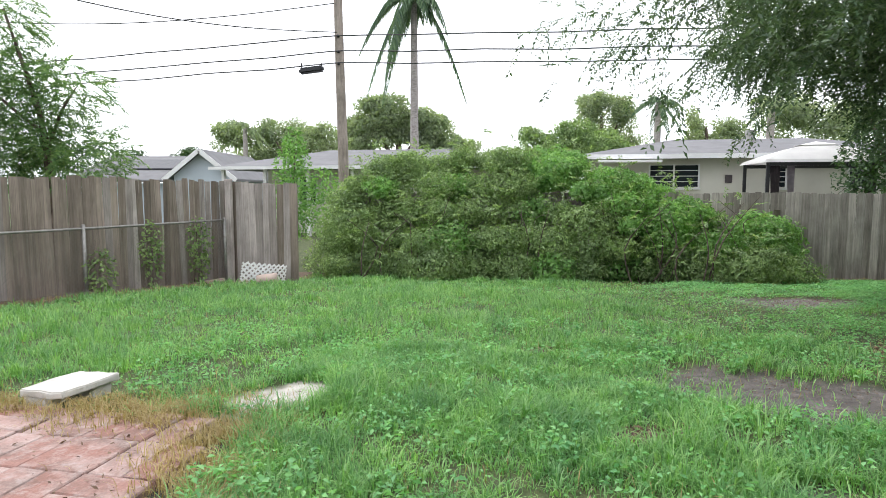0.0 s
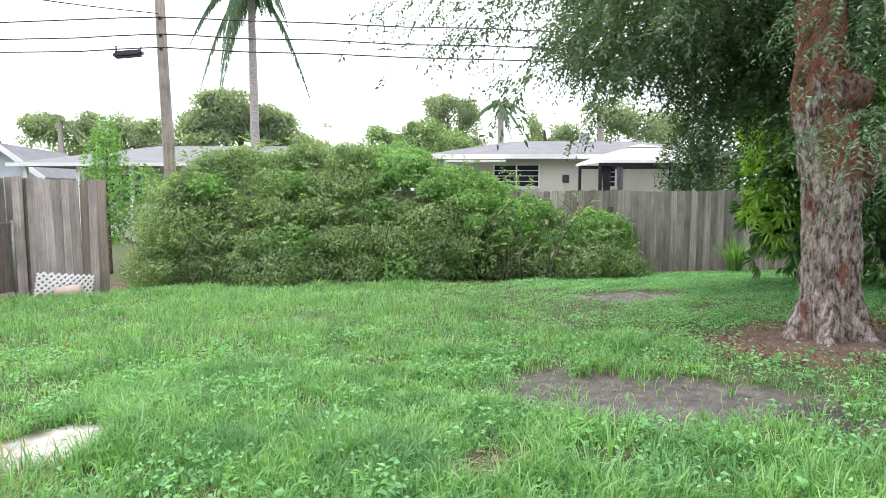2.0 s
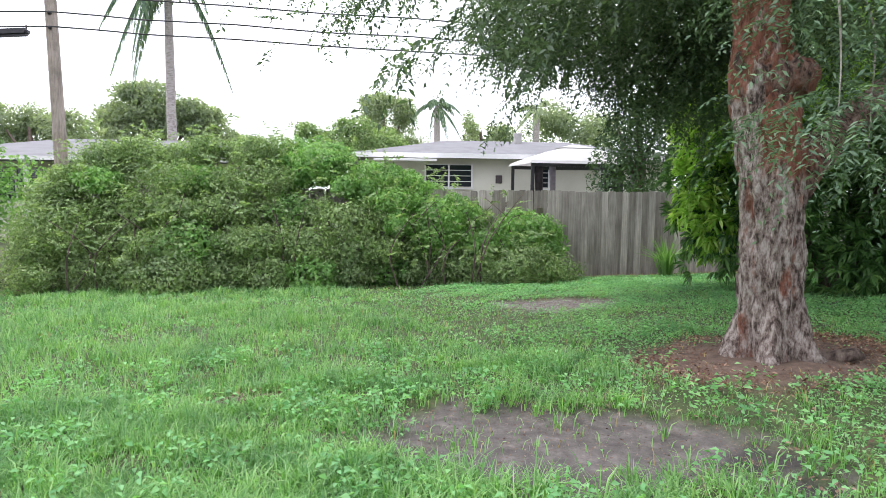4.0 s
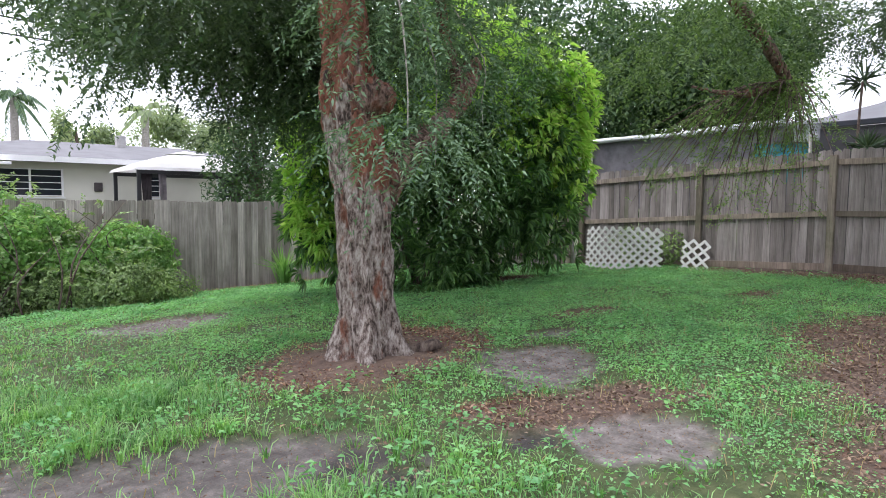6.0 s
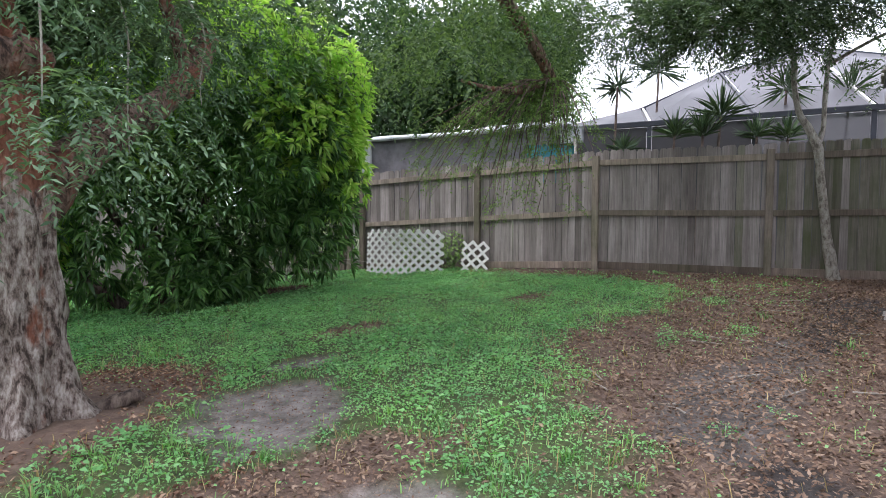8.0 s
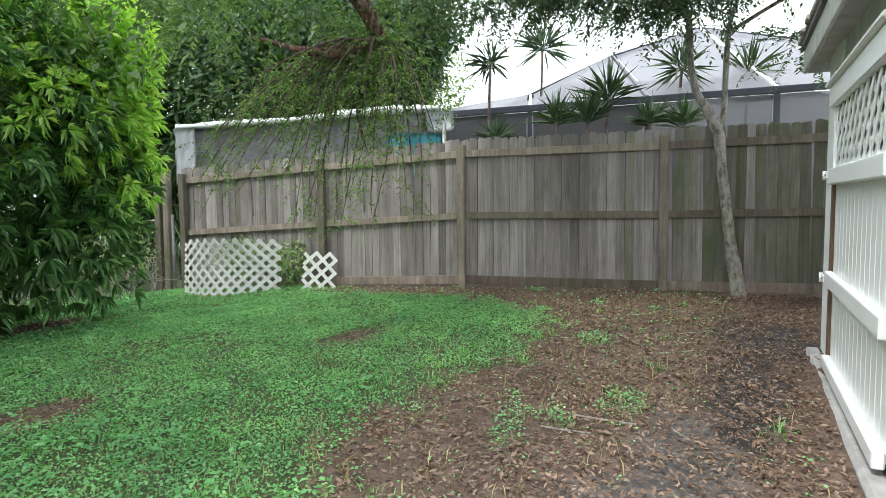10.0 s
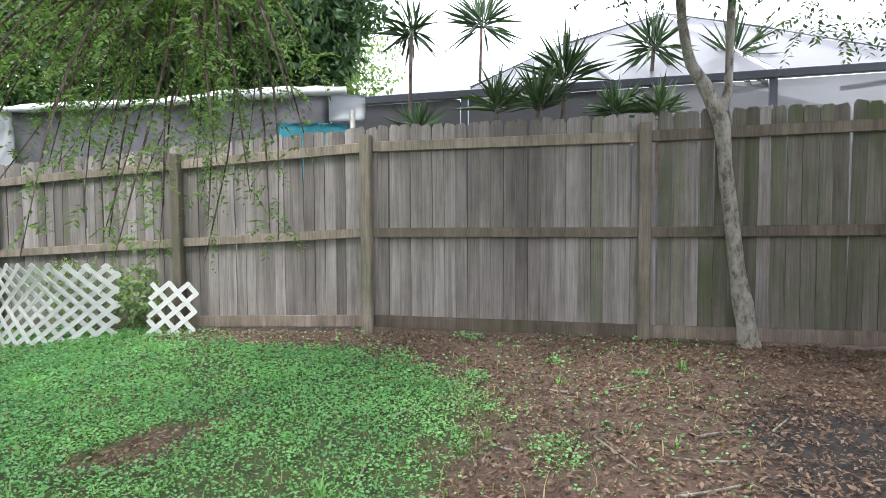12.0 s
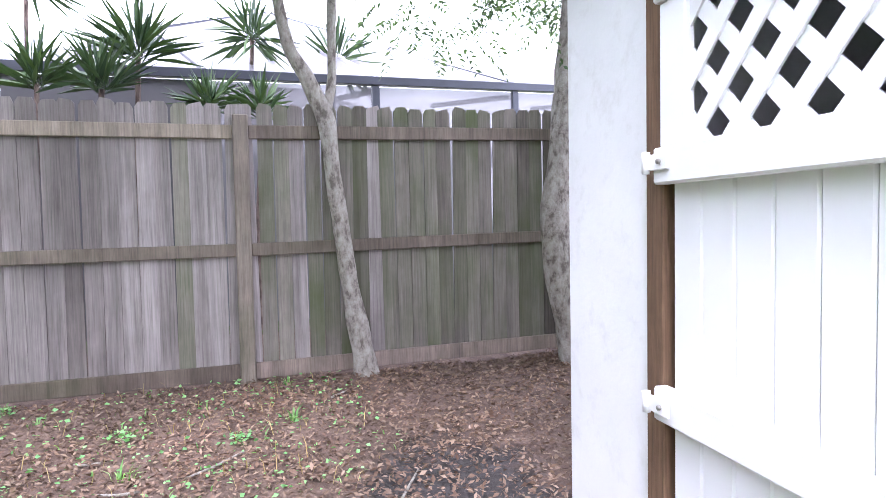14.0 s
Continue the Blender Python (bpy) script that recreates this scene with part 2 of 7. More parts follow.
M["solar"] = plain("dark_solar_panel", (0.02, 0.022, 0.03), 0.15, 0.2, 0.05, 2, 0.02)


def paver_mat():
    m, n, l, b = nodes_of("red_concrete_pavers")
    v = coords(n, l)
    info = n.new("ShaderNodeObjectInfo")
    base = ramp(n, l, info.outputs["Random"], [(0.0, (0.3, 0.15, 0.12)), (0.5, (0.36, 0.215, 0.185)), (1.0, (0.42, 0.285, 0.255))])
    worn = noise_at(n, l, v, 5, 7, 0.7)
    c = mixed(n, l, "MIX", ramp(n, l, worn, [(0.45, (0, 0, 0)), (0.7, (0.7, 0.7, 0.7))]), base, (0.52, 0.43, 0.4))
    c = mixed(n, l, "MULTIPLY", 0.5, c, ramp(n, l, noise_at(n, l, v, 60, 5), [(0.3, (0.6, 0.6, 0.6)), (0.6, (1.1, 1.1, 1.1))]))
    geo = n.new("ShaderNodeNewGeometry")
    c = mixed(n, l, "MIX", ramp(n, l, noise_at(n, l, geo.outputs["Position"], 3.2, 8, 0.72), [(0.46, (0, 0, 0)), (0.66, (0.75, 0.75, 0.75))]), c, (0.13, 0.095, 0.08))
    c = mixed(n, l, "MIX", ramp(n, l, noise_at(n, l, geo.outputs["Position"], 14, 7, 0.7), [(0.5, (0, 0, 0)), (0.68, (0.5, 0.5, 0.5))]), c, (0.5, 0.45, 0.43))
    l.new(c, b.inputs["Base Color"])
    b.inputs["Roughness"].default_value = 0.9
    bumped(n, l, b, noise_at(n, l, v, 90, 5), 0.5, 0.004)
    return m


M["paver"] = paver_mat()


def soil_mat():
    """The yard: thatch and soil between the blades, bare grey sand, dark damp soil and leaf mould where the cover is gone."""
    m, n, l, b = nodes_of("yard_soil")
    v = coords(n, l)
    fine, mid, broad = noise_at(n, l, v, 70, 8, 0.7), noise_at(n, l, v, 9, 6, 0.65), noise_at(n, l, v, 1.1, 4)

    def kind(name):
        a = n.new("ShaderNodeAttribute")
        a.attribute_name = name
        return a.outputs["Fac"]
    c = ramp(n, l, mid, [(0.3, (0.045, 0.06, 0.025)), (0.5, (0.08, 0.105, 0.04)), (0.75, (0.15, 0.16, 0.07))])
    mould = ramp(n, l, mid, [(0.3, (0.09, 0.058, 0.044)), (0.55, (0.165, 0.112, 0.086)), (0.75, (0.26, 0.185, 0.145))])
    sand = ramp(n, l, mid, [(0.3, (0.095, 0.082, 0.075)), (0.55, (0.25, 0.226, 0.21)), (0.75, (0.4, 0.37, 0.35))])
    earth = ramp(n, l, mid, [(0.3, (0.075, 0.065, 0.06)), (0.55, (0.15, 0.134, 0.126)), (0.75, (0.27, 0.24, 0.225))])
    damp = ramp(n, l, mid, [(0.3, (0.035, 0.03, 0.028)), (0.6, (0.07, 0.062, 0.06)), (0.8, (0.12, 0.108, 0.105))])
    pale = ramp(n, l, mid, [(0.3, (0.4, 0.37, 0.32)), (0.55, (0.58, 0.55, 0.5)), (0.75, (0.68, 0.66, 0.62))])
    for name, tone in (("mould", mould), ("earth", earth), ("sand", sand), ("damp", damp), ("pale", pale)):
        c = mixed(n, l, "MIX", kind(name), c, tone)
    c = mixed(n, l, "MULTIPLY", 0.6, c, ramp(n, l, fine, [(0.3, (0.55, 0.55, 0.55)), (0.62, (1.15, 1.15, 1.15))]))
    l.new(c, b.inputs["Base Color"])
    b.inputs["Roughness"].default_value = 0.95
    bumped(n, l, b, fine, 0.8, 0.015)
    return m


M["soil"] = soil_mat()


def screen_mat(name="insect_screen", tone=0.16, lo=0.62, hi=0.78):
    m, n, l, b = nodes_of(name)
    b.inputs["Base Color"].default_value = (tone, tone, tone * 1.1, 1)
    tr, mx = n.new("ShaderNodeBsdfTransparent"), n.new("ShaderNodeMixShader")
    l.new(mixed(n, l, "MIX", noise_at(n, l, coords(n, l), 1.5), (lo, lo, lo), (hi, hi, hi)), mx.inputs["Fac"])
    l.new(tr.outputs["BSDF"], mx.inputs[1])
    l.new(b.outputs["BSDF"], mx.inputs[2])
    l.new(mx.outputs["Shader"], n["Material Output"].inputs["Surface"])
    return m


M["screen"] = screen_mat()
M["shade_cloth"] = screen_mat("dark_shade_cloth", 0.05, 0.85, 0.95)


def glass_mat():
    m, n, l, b = nodes_of("dark_window_glass")
    b.inputs["Base Color"].default_value = (0.03, 0.035, 0.045, 1)
    b.inputs["Roughness"].default_value = 0.08
    b.inputs["Metallic"].default_value = 0.2
    bumped(n, l, b, noise_at(n, l, coords(n, l), 3), 0.03, 0.01)
    return m


M["glass"] = glass_mat()

# ---- builders ----
rng = np.random.default_rng(7)


def G(x, y):
    """The lie of the yard: falling gently to the back, rising to the picket fence."""
    x, y = np.clip(x, -8.0, 14.0), np.clip(y, -4.0, 13.0)
    return -0.067 + 0.0186 * x + 0.0061 * y + 0.00025 * x * x - 0.00173 * x * y - 0.0035 * y * y - 1.5e-5 * y ** 3


def gz(x, y):
    return float(G(np.float64(x), np.float64(y)))


def mesh_of(name, V, F, mat, smooth=False):
    me = bpy.data.meshes.new(name)
    V = np.ascontiguousarray(V, dtype=np.float32)
    if isinstance(F, np.ndarray):
        k = F.shape[1]
        me.vertices.add(len(V))
        me.vertices.foreach_set("co", V.ravel())
        me.loops.add(F.size)
        me.loops.foreach_set("vertex_index", F.ravel().astype(np.int32))
        me.polygons.add(len(F))
        me.polygons.foreach_set("loop_start", np.arange(0, F.size, k, dtype=np.int32))
        me.polygons.foreach_set("loop_total", np.full(len(F), k, dtype=np.int32))
        me.update(calc_edges=True)
    else:
        me.from_pydata([tuple(map(float, p)) for p in V], [], F)
        me.update()
    if smooth:
        me.polygons.foreach_set("use_smooth", np.ones(len(me.polygons), dtype=bool))
    me.materials.append(mat)
    return me


def mesh_bm(name, bm, mat, smooth=False):
    me = bpy.data.meshes.new(name)
    bm.to_mesh(me)
    bm.free()
    if smooth:
        for p in me.polygons:
            p.use_smooth = True
    me.materials.append(mat)
    return me


BASE = {}


def thing(name, at, label, category, group="", kind=""):
    e = new(name)
    e.location = at
    e.empty_display_size = 0.1
    BASE[e] = Vector(at)
    return tagged(e, label, category, group, kind)


def part(name, me, parent, label="", m=None):
    """One mesh under a thing or a part; the mesh, or its pose m, is given in the world."""
    ob = new(name, me)
    ob.parent = parent
    if parent in BASE:
        ob.matrix_parent_inverse = Matrix.Translation(-BASE[parent])
    if m is not None:
        ob.matrix_basis = m
    return tagged(ob, label)


def box(w, d, h, bevel=0.006, seg=1):
    """A bevelled block, w by d by h, standing on z = 0."""
    bm = bmesh.new()
    bmesh.ops.create_cube(bm, size=1.0)
    bmesh.ops.transform(bm, matrix=Matrix.Translation((0, 0, h / 2)) @ Matrix.Diagonal((w, d, h, 1)), verts=bm.verts)
    if bevel:
        bmesh.ops.bevel(bm, geom=bm.edges[:], offset=min(bevel, w / 3, d / 3, h / 3), segments=seg, affect="EDGES")
    return bm


def along(p, q, z=0.0):
    """A pose at p whose x runs towards q on the level."""
    a = math.atan2(q[1] - p[1], q[0] - p[0])
    return Matrix.Translation((p[0], p[1], z)) @ Matrix.Rotation(a, 4, "Z")


def bar(p, q, w, d, bevel=0.004):
    """A squared bar from p to q."""
    p, q = Vector(p), Vector(q)
    bm = box(w, d, (q - p).length, bevel)
    bmesh.ops.transform(bm, matrix=Matrix.Translation(p) @ (q - p).to_track_quat("Z", "Y").to_matrix().to_4x4(), verts=bm.verts)
    return bm


def tube(points, radii, seg=10, rough=0.0, freq=5.0, steps=1, cap=True):
    """A tapering tube through points, smoothed, with an uneven skin."""
    P, R = np.array(points, float), np.array(radii, float)
    if steps > 1 and len(P) > 2:
        t = np.linspace(0, len(P) - 1, (len(P) - 1) * steps + 1)
        i = np.clip(t.astype(int), 0, len(P) - 2)
        f = (t - i)[:, None]
        a, b, c, d = P[np.maximum(i - 1, 0)], P[i], P[i + 1], P[np.minimum(i + 2, len(P) - 1)]
        R = np.interp(t, np.arange(len(R)), R)
        P = 0.5 * (2 * b + (c - a) * f + (2 * a - 5 * b + 4 * c - d) * f ** 2 + (3 * b - a - 3 * c + d) * f ** 3)
    T = np.gradient(P, axis=0)
    T /= np.linalg.norm(T, axis=1)[:, None] + 1e-9
    ref = np.array([0.31, 0.95, 0.05]) if abs(T[:, 2]).mean() > 0.5 else np.array([0.1, 0.1, 1.0])
    U = np.cross(T, ref)
    U /= np.linalg.norm(U, axis=1)[:, None] + 1e-9
    W = np.cross(T, U)
    ang = np.linspace(0, 2 * np.pi, seg, endpoint=False)
    ring = np.cos(ang)[None, :, None] * U[:, None] + np.sin(ang)[None, :, None] * W[:, None]
    V = P[:, None] + ring * R[:, None, None]
    if rough:
        for k in range(len(P)):
            for j in range(seg):
                p = Vector(V[k, j])
                e = noise.noise(Vector((p.x * freq, p.y * freq, p.z * freq * 0.35))) + 0.5 * noise.noise(Vector((p.x * freq * 3, p.y * freq * 3, p.z * freq)))
                V[k, j] += ring[k, j] * e * rough
    n = len(P)
    F = []
    for k in range(n - 1):
        for j in range(seg):
            j2 = (j + 1) % seg
            F.append((k * seg + j, k * seg + j2, (k + 1) * seg + j2, (k + 1) * seg + j))
    V = V.reshape(-1, 3)
    if cap:
        F.append(tuple(range(seg - 1, -1, -1)))
        F.append(tuple(range((n - 1) * seg, n * seg)))
    return V, F


def joined(pieces):
    """Several tubes as one list of points and faces."""
    V, F, k = [], [], 0
    for v, f in pieces:
        V.append(v)
        F += [tuple(i + k for i in g) for g in f]
        k += len(v)
    return np.concatenate(V), F


def unit(a):
    return a / (np.linalg.norm(a, axis=-1, keepdims=True) + 1e-9)


def leaves(P, D, L, W, fold=0.25, droop=0.15, up=None):
    """Leaf blades, two triangles each: from P along D, L long and W wide, folded on the midrib, tips drooping."""
    n = len(P)
    L, W = np.broadcast_to(L, n)[:, None], np.broadcast_to(W, n)[:, None]
    if up is None:
        up = unit(rng.normal(0, 0.55, (n, 3)) + (0, 0, 1))
    S = unit(np.cross(D, up))
    N = np.cross(S, D)
    tip = P + D * L - np.array((0, 0, 1)) * L * droop
    mid = P + D * L * 0.45
    V = np.stack([P, mid + S * W / 2 + N * W * fold, tip, mid - S * W / 2 + N * W * fold], 1).reshape(-1, 3)
    b = (np.arange(n) * 4)[:, None]
    F = np.concatenate([b + (0, 1, 2), b + (0, 2, 3)], 1).reshape(-1, 3)
    return V, F


def blades(P, D, L, W, bend):
    """Grass blades and sword leaves, three triangles each, bending over towards D."""
    n = len(P)
    L, W, bend = (np.broadcast_to(v, n)[:, None] for v in (L, W, bend))
    S = unit(np.cross(D, (0, 0, 1.0)) + rng.normal(0, 0.15, (n, 3)))
    up = unit(np.array((0, 0, 1.0)) + D * bend * 0.45)
    mid = P + up * L * 0.55
    tip = mid + unit(np.array((0, 0, 1.0)) * (1 - bend * 0.8) + D * bend * 1.2) * L * 0.5
    V = np.stack([P - S * W / 2, P + S * W / 2, mid + S * W * 0.42, mid - S * W * 0.42, tip], 1).reshape(-1, 3)
    b = (np.arange(n) * 5)[:, None]
    F = np.concatenate([b + (0, 1, 2), b + (0, 2, 3), b + (3, 2, 4)], 1).reshape(-1, 3)
    return V, F


def sprays(O, D, length, count, L, W, droop=0.35, spread=0.9):
    """Feathery twigs: leaflets in two rows along drooping stalks."""
    n = len(O)
    length = np.broadcast_to(length, n)
    t = np.linspace(0.12, 1.0, count)[None, :, None]
    side = unit(np.cross(D, (0, 0, 1.0)) + rng.normal(0, 0.25, (n, 3)))
    down = np.array((0, 0, -1.0))
    P = O[:, None] + D[:, None] * length[:, None, None] * t + down * (length[:, None, None] * droop * t ** 2)
    Dt = unit(D[:, None] + down * (2 * droop * t))
    sign = np.where(np.arange(count) % 2 == 0, 1.0, -1.0)[None, :, None]
    LD = unit(Dt * 0.55 + side[:, None] * sign * spread + rng.normal(0, 0.22, (n, count, 3)))
    size = rng.uniform(0.75, 1.25, (n, count))
    return leaves(P.reshape(-1, 3), LD.reshape(-1, 3), (L * size).ravel(), (W * size).ravel(), 0.12, 0.12)


def stack(*sets):
    V, F, k = [], [], 0
    for v, f in sets:
        V.append(v)
        F.append(f + k)
        k += len(v)
    return np.concatenate(V), np.concatenate(F)


def shell(c, r, n, inner=0.45):
    """Points in an ellipsoid, thicker towards its skin, and the way out from its middle."""
    d = unit(rng.normal(0, 1, (n, 3)))
    q = rng.uniform(inner ** 3, 1, (n, 1)) ** (1 / 3)
    return np.array(c) + d * q * np.array(r), d

# ---- the ground ----
# bare and worn patches: kind, middle, half lengths, turn in degrees
PATCHES = [
    ("sand", 5.2, 3.73, 0.66, 0.46, 27), ("sand", 4.15, 2.5, 0.46, 0.36, -40), ("mould", 4.5, 2.97, 0.88, 0.32, -36), ("damp", 3.82, 2.98, 0.24, 0.12, -40),
    ("earth", 2.4, 4.05, 1.1, 0.58, -32), ("damp", 3.15, 3.55, 0.26, 0.12, -15), ("damp", 3.1, 3.22, 0.16, 0.1, 0), ("sand", 4.8, 8.32, 0.78, 0.68, -25),
    ("mould", 4.8, 4.95, 1.3, 0.8, 10), ("sand", 6.35, 4.15, 0.34, 0.13, -30), ("mould", 7.4, 4.36, 0.46, 0.2, -27), ("mould", 9.55, 3.05, 0.42, 0.2, -35),
    ("pale", -1.05, 4.15, 0.3, 0.42, -42), ("damp", 9.75, -0.3, 0.8, 0.42, -15), ("damp", 8.4, 0.12, 0.95, 0.26, -14), ("damp", 4.75, 1.0, 0.55, 0.26, -8),
    ("earth", 6.2, 1.15, 1.0, 0.4, -10), ("earth", 7.4, 0.6, 0.7, 0.28, -12), ("mould", 10.3, 7.0, 0.6, 0.35, -15), ("mould", 1.1, 3.3, 0.3, 0.16, 20), ("earth", 1.7, 2.6, 0.3, 0.16, -20),
    ("mould", 0.9, 5.3, 0.35, 0.14, 10),
]
# green tufts that stand in the leaf litter: middle and half lengths
TUFTS = [(9.9, 1.85, 0.8, 0.25), (8.6, 2.0, 0.3, 0.2), (11.2, 2.1, 0.4, 0.2), (7.3, 2.4, 0.35, 0.18), (6.4, 2.1, 0.3, 0.2), (9.5, 1.0, 0.3, 0.16), (7.78, 1.27, 0.16, 0.14), (8.08, 0.88, 0.3, 0.14), (10.15, 1.58, 0.45, 0.2), (10.85, 1.5, 0.2, 0.14), (12.1, 1.64, 0.16, 0.14), (5.55, 1.2, 0.14, 0.1), (5.9, 0.9, 0.12, 0.1), (7.6, 1.5, 0.5, 0.1), (11.3, 0.9, 0.1, 0.1), (10.9, 0.4, 0.08, 0.08)]


def wobble(x, y, f, seed=0.0):
    """A cheap smooth unevenness over the plan, about -1 to 1."""
    return (np.sin(x * f + 1.3 * np.sin(y * f * 0.7 + seed) + seed) + np.sin(y * f * 1.1 + 1.7 * np.sin(x * f * 0.6 + 2 + seed)) + 0.6 * np.sin((x + y) * f * 2.1 + seed * 3) + 0.6 * np.sin((x - 1.4 * y) * f * 1.9 + 5 + seed)) / 3.2


def cover(x, y):
    """How far each kind of worn ground shows at each place, 0 to 1."""
    out = {k: np.zeros_like(x) for k in ("mould", "sand", "earth", "damp", "pale")}
    for kind, cx, cy, rx, ry, turn in PATCHES:
        a = radians(turn)
        u, v = (x - cx) * math.cos(a) + (y - cy) * math.sin(a), -(x - cx) * math.sin(a) + (y - cy) * math.cos(a)
        r = np.hypot(u / rx, v / ry) + 0.2 * wobble(x, y, 4.5, cx) + 0.2 * wobble(x, y, 13.0, cy) + 0.18 * wobble(x, y, 31.0, cx)
        out[kind] = np.maximum(out[kind], np.clip((1.05 - r) / 0.22, 0, 1))
    fence = 12.0 + 0.139 * y - x
    edge = np.interp(x, [3.7, 4.85, 5.94, 7.2, 7.8, 8.47, 8.95, 9.8, 10.4, 11.0, 11.8], [1.86, 1.85, 2.3, 2.6, 2.45, 2.15, 1.75, 1.6, 1.6, 1.95, 3.0]) + 0.08 * wobble(x, y, 1.7) + 0.24 * wobble(x, y, 5.0, 3) + 0.22 * wobble(x, y, 14, 1)
    zone = np.clip((edge - y) / 0.35, 0, 1) * np.clip((x - 3.9 + 0.3 * wobble(x, y, 3, 1)) / 0.5, 0, 1)
    band = np.clip((0.85 + 0.3 * wobble(x, y, 2.2, 4) - fence) / 0.3, 0, 1) * np.clip((5.0 - y) / 1.0, 0, 1)
    back = np.clip((y + 0.229 * x - 13.65 + 0.15 * wobble(x, y, 3)) / 0.25, 0, 1)
    left = np.clip((0.45 + 0.15 * wobble(x, y, 3) - ((x + 6.0) * 0.84 - (y - 8.6) * 0.55)) / 0.3, 0, 1) * (x < 0)
    out["mould"] = np.maximum.reduce([out["mould"], zone, band, back, left])
    paved = np.clip((-1.12 + 0.1 * wobble(x, y, 6, 1) - x) / 0.15, 0, 1) * np.clip((4.1 - 0.2 * (x + 2.82) + 0.1 * wobble(x, y, 7, 2) - y) / 0.15, 0, 1)
    out["damp"] = np.maximum(out["damp"], paved * (1 - out["pale"]))
    return out


def spaced(lo, hi, step, far):
    core = np.arange(lo, hi + step / 2, step)
    grow = np.cumsum(step * 1.35 ** np.arange(1, 60))
    grow = grow[grow < far]
    return np.concatenate([lo - grow[::-1], core, hi + grow])


gx, gy = spaced(-7.0, 13.6, 0.085, 900), spaced(-3.0, 14.0, 0.085, 900)
X, Y = np.meshgrid(gx, gy)
near_mask = ((X > -7) & (X < 13.6) & (Y > -3) & (Y < 14)).astype(float)
Z = G(X, Y) + near_mask * (0.018 * wobble(X, Y, 2.6) + 0.008 * wobble(X, Y, 8.0, 2))
kinds = cover(X, Y)
Z -= 0.025 * np.maximum.reduce([kinds["sand"], kinds["damp"], kinds["earth"]]) - 0.035 * np.clip(1.3 - np.hypot(X - 4.65, Y - 4.95), 0, 1)
nx, ny = len(gx), len(gy)
idx = np.arange(nx * ny).reshape(ny, nx)
quads = np.stack([idx[:-1, :-1], idx[:-1, 1:], idx[1:, 1:], idx[1:, :-1]], -1).reshape(-1, 4)
ground_me = mesh_of("ground", np.stack([X, Y, Z], -1).reshape(-1, 3), quads, M["soil"], True)
for kind, val in kinds.items():
    ground_me.attributes.new(kind, "FLOAT", "POINT").data.foreach_set("value", (val * near_mask).ravel().astype(np.float32))
ground = tagged(new("ground", ground_me), "grassy backyard soil with bare sandy patches", "ground", kind="structure")


def lie(x, y):
    return G(x, y) + 0.018 * wobble(x, y, 2.6) + 0.008 * wobble(x, y, 8.0, 2)


# ---- fences ----
def picket_mesh(w, h, thick, ear, name, mat, seed):
    """One board with a dog-eared or ragged top, standing on z = 0, slightly cupped."""
    r = random.Random(seed)
    bm = bmesh.new()
    pts = [(-w / 2, 0), (w / 2, 0), (w / 2, h - ear * r.uniform(0.7, 1.2)), (w / 2 - ear * 0.8, h - r.uniform(0, 0.012)), (-w / 2 + ear * 0.8, h - r.uniform(0, 0.012)), (-w / 2, h - ear * r.uniform(0.7, 1.2))]
    f = bm.faces.new([bm.verts.new((x, -thick / 2, z)) for x, z in pts])
    ext = bmesh.ops.extrude_face_region(bm, geom=[f])
    bmesh.ops.translate(bm, vec=(0, thick, 0), verts=[v for v in ext["geom"] if isinstance(v, bmesh.types.BMVert)])
    bmesh.ops.recalc_face_normals(bm, faces=bm.faces)
    return mesh_bm(name, bm, mat)


def ground_at(x, y):
    return float(lie(np.float64(x), np.float64(y)))


RIGHT0, RIGHT1 = (11.55, -3.1), (12.985, 7.08)
BACK0, BACK1 = (-2.4, 14.65), (13.45, 11.03)
LEFT0, LEFT1 = (-7.6, 6.3), (-4.1, 12.25)


def boards(parent, p, q, base, top, width, mats, off, ear, gap=0.006, thick=0.017, lean=0.006, ragged=0.012, seed=3, mat_of=None):
    """Upright boards in a row from p to q, each its own piece; off: how far they stand to the left of the line."""
    r = random.Random(seed)
    length = math.dist(p, q)
    ux, uy = (q[0] - p[0]) / length, (q[1] - p[1]) / length
    shared = {}
    s = width / 2
    while s < length:
        x, y = p[0] + ux * s - uy * off, p[1] + uy * s + ux * off
        z0, z1 = base(s), top(s)
        k = r.randrange(5)
        mat = mats[mat_of(s, r)] if mat_of else mats[0]
        key = (k, mat.name)
        if key not in shared:
            shared[key] = picket_mesh(width - gap - 0.004 * (k % 3), 1.0, thick, ear, "picket", mat, k + seed)
        h = z1 - z0 + r.uniform(-ragged, ragged)
        m = along((x, y), (x + ux, y + uy), z0) @ Matrix.Rotation(r.gauss(0, lean), 4, "Y") @ Matrix.Rotation(r.gauss(0, 0.02), 4, "Z") @ Matrix.Translation((0, r.uniform(-0.003, 0.003), 0)) @ Matrix.Diagonal((1, 1, h, 1))
        part("picket", shared[key], parent, m=m)
        s += width


